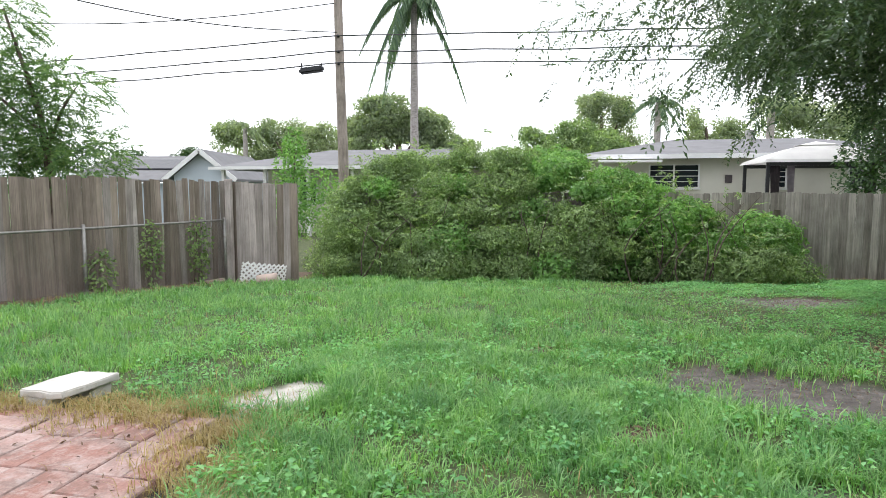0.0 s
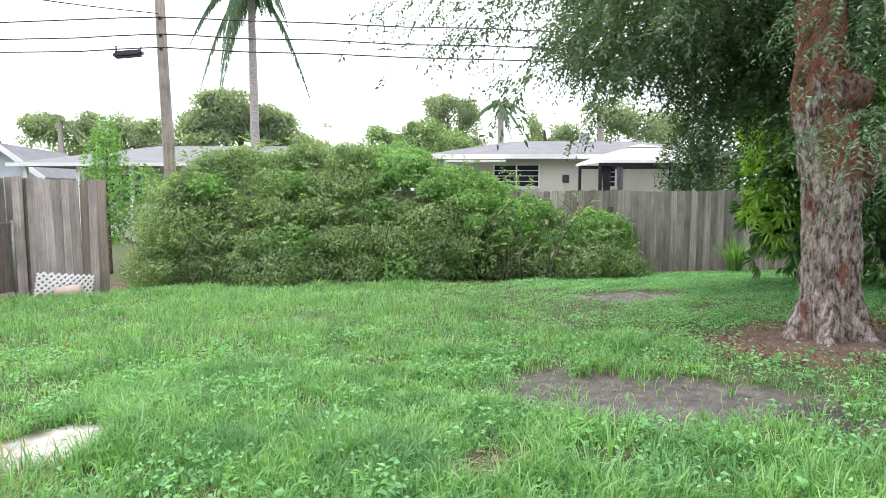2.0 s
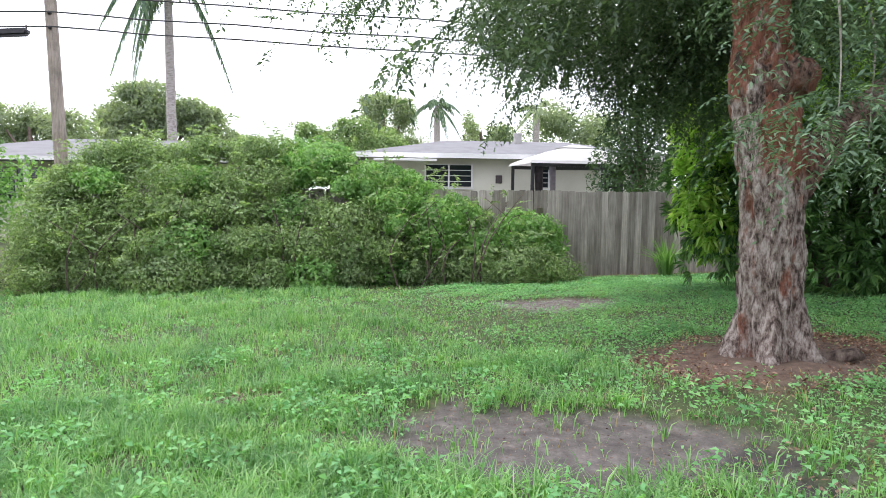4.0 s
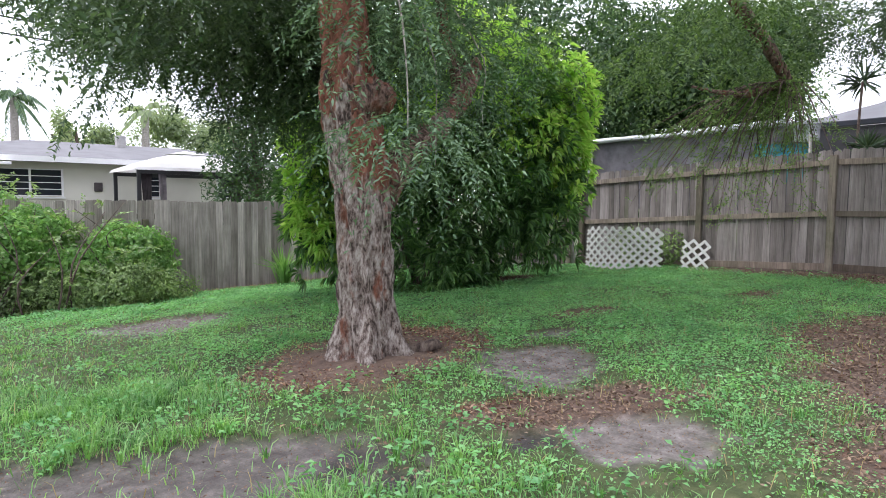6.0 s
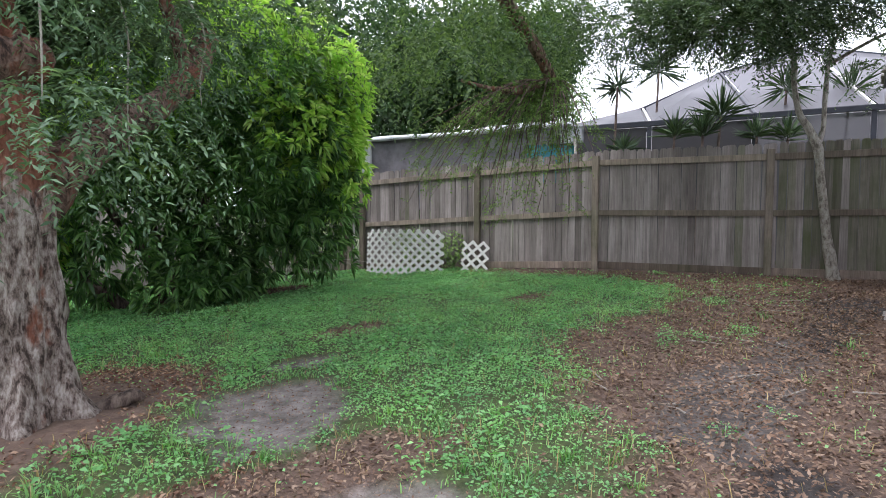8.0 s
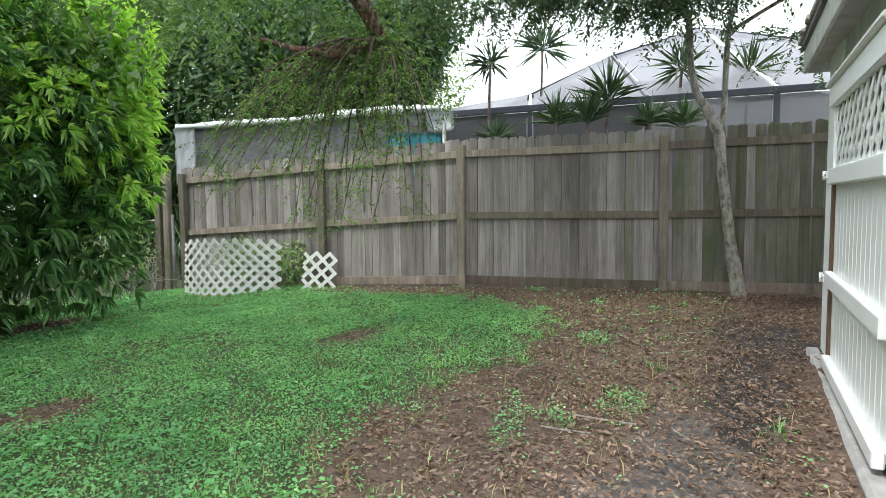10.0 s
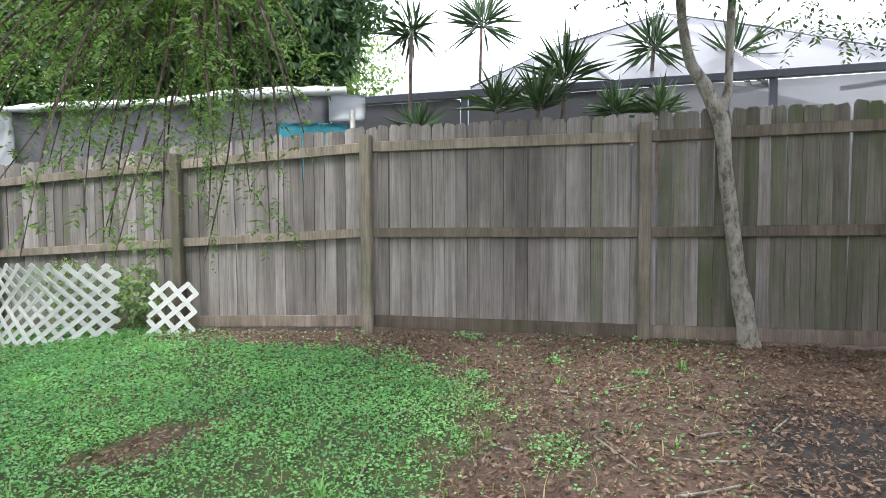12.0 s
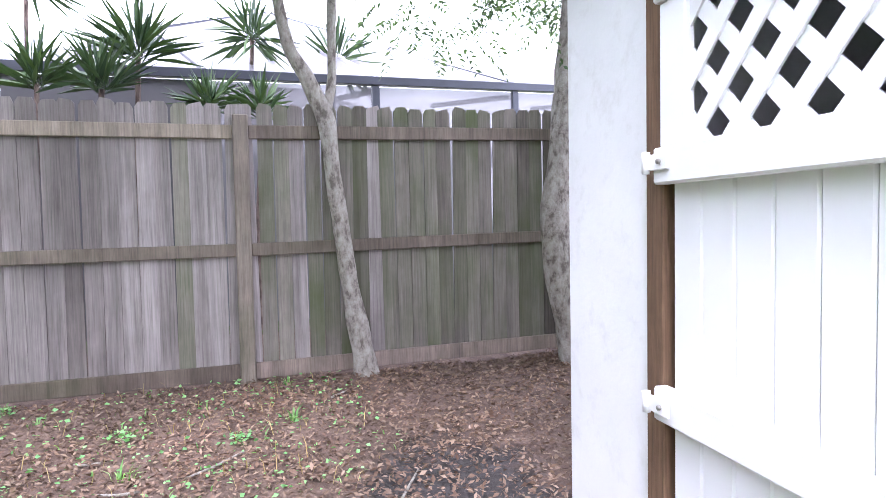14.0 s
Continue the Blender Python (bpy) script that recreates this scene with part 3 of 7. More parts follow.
def right_fence():
    L = math.dist(RIGHT0, RIGHT1)
    u = ((RIGHT1[0] - RIGHT0[0]) / L, (RIGHT1[1] - RIGHT0[1]) / L)

    def at(y):
        return (y - RIGHT0[1]) / u[1]

    def xy(s, off=0.0):
        return RIGHT0[0] + u[0] * s - u[1] * off, RIGHT0[1] + u[1] * s + u[0] * off
    top = lambda s: float(np.interp(RIGHT0[1] + u[1] * s, [-3, 0.2, 2.6, 4.6, 7.1], [2.12, 2.07, 2.06, 1.95, 1.8]))
    base = lambda s: float(np.interp(RIGHT0[1] + u[1] * s, [-3, 0.2, 2.6, 4.6, 7.1], [0.24, 0.2, 0.19, 0.1, -0.03]))
    e = thing("wooden_fence", (*xy(L / 2), base(L / 2)), "tall weathered grey wooden fence with dog-eared pickets and rails", "fence")
    boards(e, RIGHT0, RIGHT1, lambda s: base(s) + 0.03, top, 0.107, [M["picket"], M["picket_green"]], -0.03, 0.024, gap=-0.001, seed=5,
           mat_of=lambda s, r: 1 if r.random() < np.interp(s, [0, 2.7, 3.9], [1.0, 0.85, 0.02]) else 0)
    stops = [-3.0, -2.25, 0.18, 2.6, 4.63, 7.02]
    for y in stops[1:]:
        s = at(y)
        x, yy = xy(s, 0.03)
        me = mesh_bm("post", box(0.1, 0.09, top(s) - base(s) - 0.09 + 0.3, 0.008), M["post"])
        part("post", me, e, m=along((x, yy), (x + u[0], yy + u[1]), base(s) - 0.3))
    for a, b in zip(stops, stops[1:]):
        sa, sb = at(a) + 0.052, at(b) - 0.052
        for dz, hgt, kind in ((-0.2, 0.09, "top"), (-0.985, 0.085, "mid"), (None, 0.11, "kick")):
            za, zb = (base(sa) + 0.06, base(sb) + 0.06) if dz is None else (top(sa) + dz, top(sb) + dz)
            pa, pb = xy(sa, 0.002 if dz is not None else -0.006), xy(sb, 0.002 if dz is not None else -0.006)
            bm = box(math.dist(pa, pb), 0.04 if dz is not None else 0.026, hgt, 0.004)
            for v in bm.verts:
                v.co.x += math.dist(pa, pb) / 2
                v.co.z += (zb - za) * v.co.x / math.dist(pa, pb) - hgt / 2
            part("rail" if dz is not None else "kick_board", mesh_bm("rail", bm, M["rail"] if dz is not None else M["kick"]), e, m=along(pa, pb, za))


def back_fence():
    L = math.dist(BACK0, BACK1)
    mid = ((BACK0[0] + BACK1[0]) / 2, (BACK0[1] + BACK1[1]) / 2)
    e = thing("wooden_fence", (*mid, -0.58), "weathered grey wooden fence along the back of the yard", "fence")
    boards(e, BACK0, BACK1, lambda s: -0.57, lambda s: 1.19 + 0.012 * math.sin(s * 2.2), 0.14, [M["picket_back"]], 0.0, 0.022, gap=-0.004, seed=9, ragged=0.012)
    u = ((BACK1[0] - BACK0[0]) / L, (BACK1[1] - BACK0[1]) / L)
    for z in (-0.3, 0.9):
        a, b = (BACK0[0] + u[1] * -0.03, BACK0[1] + 0.04), (BACK1[0], BACK1[1] + 0.04)
        part("rail", mesh_bm("rail", bar((*a, z), (*b, z), 0.04, 0.09), M["rail"]), e)
    s = (6.72 - BACK0[0]) / u[0]
    x, y = BACK0[0] + u[0] * s, BACK0[1] + u[1] * s
    part("post", mesh_bm("post", box(0.1, 0.09, 1.45, 0.008), M["post"]), e, m=along((x + u[1] * 0.06, y - 0.06), (x + u[0], y + u[1] - 0.06), -0.6))


def left_fence():
    L = math.dist(LEFT0, LEFT1)
    e = thing("wooden_fence", (LEFT0[0], LEFT0[1], -0.45), "old brown-grey wooden fence with uneven board tops", "fence")
    boards(e, LEFT0, LEFT1, lambda s: -0.47 + 0.012 * s - 0.06, lambda s: 1.5 - 0.012 * s + 0.015 * math.sin(s * 3.1), 0.115, [M["picket_left"], M["picket_back"]], 0.0, 0.012, gap=-0.004, seed=21, ragged=0.03, lean=0.011,
           mat_of=lambda s, r: 1 if r.random() < 0.22 else 0)
    c = thing("wooden_fence", (-3.4, 12.1, -0.5), "leaning grey fence panel closing the corner", "fence")
    p, q = (-4.02, 12.22), (-2.72, 11.93)
    boards(c, p, q, lambda s: -0.56, lambda s: 1.4 - 0.02 * s + 0.02 * math.sin(s * 6), 0.14, [M["picket_back"], M["picket_left"]], 0.0, 0.01, gap=-0.012, seed=33, ragged=0.02, lean=0.008,
           mat_of=lambda s, r: 1 if r.random() < 0.3 else 0)
    part("post", mesh_bm("post", box(0.12, 0.1, 2.0, 0.01), M["picket_back"]), c, m=along((-3.98, 12.1), (-3, 11.88), -0.56))
    # the chain-link fence that stands in front of the boards
    k = thing("chain_link_fence", (-5.2, 9.8, -0.45), "rusty chain-link fence with a pipe rail before the boards", "fence")
    u = ((LEFT1[0] - LEFT0[0]) / L, (LEFT1[1] - LEFT0[1]) / L)
    off = 0.13
    a = (LEFT0[0] + u[1] * off, LEFT0[1] - u[0] * off)
    b = (LEFT1[0] + u[1] * off - u[0] * 0.15, LEFT1[1] - u[0] * off - u[1] * 0.15)
    part("top_rail", mesh_of("top_rail", *tube([(*a, 0.68), ((a[0] + b[0]) / 2, (a[1] + b[1]) / 2, 0.655), (*b, 0.67)], [0.021] * 3, 8, steps=4), M["steel"], True), k)
    ln = math.dist(a, b)
    for s in (0.1, 2.0, 4.05, ln):
        x, y = a[0] + u[0] * s, a[1] + u[1] * s
        part("post", mesh_of("post", *tube([(x, y, -0.6), (x, y, 0.72)], [0.03, 0.03], 10), M["steel"], True), k)
    part("mesh", wire_mesh(a, b, -0.42, 0.66, 0.075), k, "diamond wire mesh")


def wire_mesh(a, b, z0, z1, step):
    ln = math.dist(a, b)
    ux, uy = (b[0] - a[0]) / ln, (b[1] - a[1]) / ln
    V, F = [], []
    h, w = z1 - z0, 0.0018
    for sgn in (1, -1):
        for s in np.arange(-h, ln + h, step):
            s0, s1 = (s, s + h) if sgn > 0 else (s + h, s)
            t0, t1 = 0.0, 1.0
            for lo, hi in ((0.0, ln),):
                d = s1 - s0
                ts = sorted(((lo - s0) / d, (hi - s0) / d))
                t0, t1 = max(t0, ts[0]), min(t1, ts[1])
            if t1 <= t0:
                continue
            k = len(V)
            for t in (t0, t1):
                x, z = s0 + (s1 - s0) * t, z0 + h * t
                V += [(a[0] + ux * (x - w), a[1] + uy * (x - w), z), (a[0] + ux * (x + w), a[1] + uy * (x + w), z), (a[0] + ux * x + uy * 0.003, a[1] + uy * x - ux * 0.003, z)]
            F += [(k, k + 1, k + 4, k + 3), (k + 1, k + 2, k + 5, k + 4), (k + 2, k, k + 3, k + 5)]
    return mesh_of("wire_mesh", np.array(V), F, M["steel"])


def corner_chain_link():
    k = thing("chain_link_fence", (13.3, 9.2, -0.2), "rusty chain-link fence overgrown by vines", "fence")
    a, b = (12.9, 7.2), (13.42, 10.9)
    part("top_rail", mesh_of("top_rail", *tube([(*a, 1.02), (13.16, 9.1, 0.9), (*b, 0.78)], [0.021] * 3, 8, steps=4), M["steel"], True), k)
    for x, y, z in ((*a, 1.1), (13.16, 9.1, 0.95), (*b, 0.85)):
        part("post", mesh_of("post", *tube([(x, y, -0.6), (x, y, z)], [0.034, 0.034], 10), M["steel"], True), k)
    part("mesh", wire_mesh(a, b, -0.3, 0.9, 0.08), k, "diamond wire mesh")


right_fence()
back_fence()
left_fence()
corner_chain_link()


# ---- the white building with its gate ----
WU = Vector((-0.975, 0.223, 0)).normalized()          # along the wall, from its outer corner
WN = Vector((0.223, 0.975, 0)).normalized()           # out of the wall, into the yard
WC = Vector((9.62, -0.68, 0))


def wpose(s, out=0.0, z=0.0):
    p = WC + WU * s + WN * out
    return Matrix.Translation((p.x, p.y, z)) @ Matrix((( -WU.x, WN.x, 0, 0), (-WU.y, WN.y, 0, 0), (0, 0, 1, 0), (0, 0, 0, 1)))


def wbox(s0, s1, out0, out1, z0, z1, bevel=0.006):
    """A block in the wall's own frame, in world coordinates."""
    bm = box(s1 - s0, out1 - out0, z1 - z0, bevel)
    bmesh.ops.transform(bm, matrix=wpose((s0 + s1) / 2, (out0 + out1) / 2, z0), verts=bm.verts)
    return bm


def white_building():
    w = lambda name, me, label: tagged(new(name, me), label, "wall", kind="structure")
    w("wall_east_pier", mesh_bm("wall", wbox(0, 0.615, -0.16, 0.0, -0.1, 2.3, 0.012), M["white_wall"]), "white stucco end wall of the house")
    w("wall_east", mesh_bm("wall", wbox(0, 0.16, -5.0, -0.162, -0.1, 2.3, 0.008), M["white_wall"]), "white stucco side wall of the house")
    w("wall_inner", mesh_bm("wall", wbox(0.162, 3.2, -1.5, -1.402, -0.1, 2.3, 0.0), M["passage_shade"]), "passage wall coloured near-black to stand for its shade")
    w("wall_west", mesh_bm("wall", wbox(2.53, 3.2, -1.4, 0.0, -0.1, 2.3, 0.01), M["white_wall"]), "white stucco pier at the gate's latch side")
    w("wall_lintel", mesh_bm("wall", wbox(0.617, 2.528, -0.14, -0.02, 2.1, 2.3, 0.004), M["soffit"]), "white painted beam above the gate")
    bm = box(15.0, 0.2, 3.0, 0.0)
    bmesh.ops.transform(bm, matrix=Matrix.Translation((-1.6, -3.4, -0.3)), verts=bm.verts)
    tagged(new("wall_south", mesh_bm("wall", bm, M["white_wall"])), "white stucco house wall behind the patio", "wall", kind="structure")
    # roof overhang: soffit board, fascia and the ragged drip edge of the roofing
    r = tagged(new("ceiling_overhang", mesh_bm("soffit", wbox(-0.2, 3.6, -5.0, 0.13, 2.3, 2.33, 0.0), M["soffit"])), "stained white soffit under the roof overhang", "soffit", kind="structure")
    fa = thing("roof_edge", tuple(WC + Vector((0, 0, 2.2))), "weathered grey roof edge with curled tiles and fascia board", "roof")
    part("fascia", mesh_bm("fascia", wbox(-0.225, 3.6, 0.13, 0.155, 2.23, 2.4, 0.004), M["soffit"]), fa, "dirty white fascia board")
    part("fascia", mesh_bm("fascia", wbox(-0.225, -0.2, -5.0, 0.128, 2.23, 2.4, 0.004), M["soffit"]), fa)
    bm = bmesh.new()
    c = [WC + WU * s + WN * o for s, o in ((-0.25, 0.18), (3.7, 0.18), (3.7, -5), (-0.25, -5))]
    lo = [bm.verts.new((v.x, v.y, z)) for v, z in zip(c, (2.403, 2.403, 3.7, 3.7))]
    hi = [bm.verts.new((v.x, v.y, z + 0.03)) for v, z in zip(c, (2.403, 2.403, 3.7, 3.7))]
    bm.faces.new(lo[::-1]), bm.faces.new(hi)
    for i in range(4):
        bm.faces.new((lo[i], lo[(i + 1) % 4], hi[(i + 1) % 4], hi[i]))
    part("roofing", mesh_bm("roofing", bm, M["shingle"]), fa)
    rr = random.Random(4)
    for i in range(30):
        o = 0.16 - i * 0.17
        t = wbox(-0.275 + rr.uniform(-0.01, 0.01), -0.12, o - 0.155, o, 2.435 + 0.25 * (0.18 - o), 2.462 + 0.25 * (0.18 - o) + rr.uniform(0, 0.012), 0.006)
        part("tile", mesh_bm("tile", t, M["roof_tile"]), fa)
    for i in range(22):
        s = -0.22 + i * 0.17
        t = wbox(s, s + 0.155, 0.05, 0.205 + rr.uniform(-0.012, 0.012), 2.445, 2.472 + rr.uniform(0, 0.015), 0.006)
        part("tile", mesh_bm("tile", t, M["roof_tile"]), fa)
    # the concrete strip under the gate
    tagged(new("kerb", mesh_bm("kerb", wbox(-0.02, 3.3, 0.0, 0.11, -0.2, 0.12, 0.02), M["kerb"])), "worn grey concrete strip along the gate", "kerb", kind="structure")
    tagged(new("floor_passage", mesh_bm("floor", wbox(0.162, 2.528, -1.398, -0.002, -0.2, 0.14, 0.0), M["kerb"])), "bare concrete floor behind the gate", "floor", kind="structure")


def strip(p, q, w, t, normal):
    """A flat lath from p to q."""
    p, q, n = Vector(p), Vector(q), Vector(normal).normalized()
    s = (q - p).normalized().cross(n) * w / 2
    V = [p - s, p + s, q + s, q - s]
    V = [v - n * t / 2 for v in V] + [v + n * t / 2 for v in V]
    return np.array(V), [(3, 2, 1, 0), (4, 5, 6, 7), (0, 1, 5, 4), (1, 2, 6, 5), (2, 3, 7, 6), (3, 0, 4, 7)]


def lattice_laths(width, height, pitch, w, t):
    """Diagonal laths of a lattice in its own plane, x along, z up, both layers, cut to the panel."""
    out = []
    for layer, sgn in ((0, 1), (1, -1)):
        for c in np.arange(-height, width + height, pitch):
            x0, x1 = (c, c + height) if sgn > 0 else (c + height, c)
            t0, t1 = 0.0, 1.0
            ts = sorted((-x0 / (x1 - x0), (width - x0) / (x1 - x0)))
            t0, t1 = max(0.0, ts[0]), min(1.0, ts[1])
            if (t1 - t0) * height < 0.03:
                continue
            y = layer * t
            out.append(strip((x0 + (x1 - x0) * t0, y, height * t0), (x0 + (x1 - x0) * t1, y, height * t1), w, t, (0, 1, 0)))
    return out


def gate():
    e = thing("gate", tuple(WC + WU * 1.5 + WN * 0.02), "closed white board gate with a lattice top on strap hinges", "gate")
    z0, s0, s1 = 0.17, 0.735, 2.5
    for s in np.arange(s0, s1 - 0.05, 0.125):
        part("board", mesh_bm("board", wbox(s + 0.001, s + 0.124, 0.0, 0.022, z0, 1.42, 0.006), M["white_paint"]), e)
    for a, b, za, zb, o in ((s0 - 0.02, s1, 1.35, 1.45, 0.05), (s0 - 0.02, s1, 1.84, 1.97, 0.05), (s0 - 0.03, s1, 0.69, 0.785, 0.045), (s0, s1, z0 - 0.02, z0 + 0.06, 0.05)):
        part("rail", mesh_bm("rail", wbox(a, b, 0.023, 0.023 + o, za, zb, 0.006), M["white_paint"]), e)
    part("cap", mesh_bm("cap", wbox(s0 - 0.04, s1 + 0.02, 0.0, 0.1, 1.971, 2.0, 0.008), M["white_paint"]), e)
    for a in (s0 - 0.012, s1 - 0.115):
        part("stile", mesh_bm("stile", wbox(a, a + 0.115, 0.024, 0.056, 1.451, 1.839, 0.004), M["white_paint"]), e)
    la = lattice_laths(s1 - s0 - 0.15, 0.4, 0.16, 0.046, 0.007)
    V, F = joined(la)
    m = wpose(s1 - 0.08, 0.03, 1.44)
    V = np.array([tuple(m @ Vector(v)) for v in V])
    part("lattice", mesh_of("lattice", V, F, M["white_paint"]), e, "diamond lattice panel")
    for z in (1.41, 0.74):
        h = part("hinge", mesh_bm("hinge", wbox(0.665, 0.8, 0.076, 0.084, z - 0.022, z + 0.022, 0.002), M["white_paint"]), e, "white-painted strap hinge")
        part("knuckle", mesh_of("knuckle", *tube([tuple(wpose(0.7, 0.085, z - 0.03).translation), tuple(wpose(0.7, 0.085, z + 0.03).translation)], [0.012, 0.012], 8), M["white_paint"], True), h)
        part("bolt", mesh_of("bolt", *tube([tuple(wpose(0.765, 0.083, z).translation), tuple(wpose(0.765, 0.092, z).translation)], [0.008, 0.007], 8), M["steel"], True), h)
    p = thing("gate_post", tuple(WC + WU * 0.6), "unpainted brown wooden gate post against the white wall", "post")
    part("post", mesh_bm("post", wbox(0.618, 0.705, -0.06, 0.035, 0.121, 2.098, 0.004), M["brown_post"]), p)


white_building()
gate()


# ---- patio, slab and lattice pieces ----
def patio():
    a = radians(-13)
    base = tagged(new("patio", mesh_bm("patio", box(4.6, 3.8, 0.12, 0.0), M["soil"])), "patio bed of sandy soil under the pavers", "patio", kind="structure")
    base.matrix_world = Matrix.Translation((-3.65, 2.0, -0.33)) @ Matrix.Rotation(a, 4, "Z")
    r = random.Random(11)
    sizes = {}
    for w, d in ((0.4, 0.4), (0.4, 0.2), (0.2, 0.2)):
        sizes[(w, d)] = [mesh_bm("paver", box(w - 0.012, d - 0.012, 0.05, 0.007), M["paver"]) for _ in range(2)]
    for i in range(-5, 5):
        for j in range(-4, 5):
            cx, cy = -3.2 + i * 0.4, 2.2 + j * 0.4
            whole = r.random() < 0.45
            cells = [(0, 0, 0.4, 0.4, 0)] if whole else ([(0, -0.1, 0.4, 0.2, 0), (0, 0.1, 0.4, 0.2, 0)] if r.random() < 0.5 else [(-0.1, 0, 0.4, 0.2, 90), (0.1, 0, 0.4, 0.2, 90)])
            for dx, dy, w, d, t in cells:
                u, v = i * 0.4 + dx, j * 0.4 + dy
                x, y = -2.9 + u * math.cos(a) - v * math.sin(a), 2.2 + u * math.sin(a) + v * math.cos(a)
                if x > -1.27 + 0.1 * math.sin(y * 5) or y > 3.92 - 0.2 * (x + 2.82) or x < -5 or y < 0.6:
                    continue
                ob = new("paver", sizes[(w, d)][r.randrange(2)])
                ob.parent = base
                ob.matrix_parent_inverse = base.matrix_world.inverted()
                ob.matrix_basis = Matrix.Translation((x, y, gz(x, y) - 0.022 + r.uniform(-0.006, 0.006))) @ Matrix.Rotation(a + radians(t) + r.gauss(0, 0.012), 4, "Z") @ Matrix.Rotation(r.gauss(0, 0.012), 4, "X") @ Matrix.Rotation(r.gauss(0, 0.012), 4, "Y")


def rough_block(w, d, h, amp, name, mat, seed):
    bm = box(w, d, h, 0.008, 2)
    bmesh.ops.subdivide_edges(bm, edges=bm.edges[:], cuts=3, use_grid_fill=True)
    for v in bm.verts:
        v.co += Vector((noise.noise(v.co * 14 + Vector((seed, 0, 0))), noise.noise(v.co * 14 + Vector((0, seed, 5))), noise.noise(v.co * 14 + Vector((7, 0, seed))))) * amp
    return mesh_bm(name, bm, mat)


def slab_seat():
    x, y = -2.48, 4.2
    z = ground_at(x, y)
    for k, (dx, dy) in enumerate(((-0.1, -0.13), (0.09, 0.1))):
        ob = new("concrete_block", rough_block(0.2, 0.14, 0.075, 0.014, "block", M["concrete"], k))
        ob.matrix_world = Matrix.Translation((x + dx, y + dy, z - 0.01)) @ Matrix.Rotation(-0.25 - 0.3 * k, 4, "Z")
        tagged(ob, "broken pale concrete block lying on the soil", "block", "blocks under the slab")
    ob = new("concrete_slab", rough_block(0.37, 0.46, 0.05, 0.012, "slab", M["concrete"], 5))
    ob.matrix_world = Matrix.Translation((x, y, z + 0.066)) @ Matrix.Rotation(-0.33, 4, "Z") @ Matrix.Rotation(-0.05, 4, "Y")
    tagged(ob, "bleached concrete slab resting on broken blocks", "slab")


def lattice_piece(p, q, height, pitch, label, lean=0.0, bow=0.0, z=None, tilt=0.0, name="lattice_panel"):
    """A cut-off piece of white lattice standing from p to q."""
    w = math.dist(p, q)
    e = thing(name, (*p, gz(*p) if z is None else z), label, "lattice")
    m = along(p, q, gz(*p) - 0.02 if z is None else z) @ Matrix.Rotation(lean, 4, "X") @ Matrix.Rotation(tilt, 4, "Y")
    for v, f in lattice_laths(w, height, pitch, min(0.046, pitch * 0.34), 0.006):
        if bow:
            v = v.copy()
            v[:, 1] += bow * np.sin(np.pi * v[:, 0] / w)
        part("lath", mesh_of("lath", np.array([tuple(m @ Vector(c)) for c in v]), f, M["white_plastic"]), e)


patio()
slab_seat()
lattice_piece((12.3, 6.62), (12.42, 5.2), 0.8, 0.15, "curved white plastic lattice panel standing before the fence", -0.1, -0.3, -0.05)
lattice_piece((12.36, 4.86), (12.46, 4.42), 0.56, 0.18, "small white lattice offcut leaning by the fence", -0.15, 0, 0.04, 0.08)
lattice_piece((-3.72, 11.75), (-2.85, 11.6), 0.42, 0.1, "bent white lattice scrap lying in the fence corner", -0.25, 0.12, -0.5, 0.06)


def roof_tile_scrap():
    ob = new("clay_tile", mesh_of("clay_tile", *tube([(-3.3, 11.5, -0.42), (-2.95, 11.5, -0.36)], [0.11, 0.09], 12, 0.01), plain("pink_clay_tile", (0.62, 0.48, 0.42), 0.85, 0, 0.1, 8, 0.3), True))
    tagged(ob, "pale pink curved tile lying by the lattice scrap", "tile")


roof_tile_scrap()

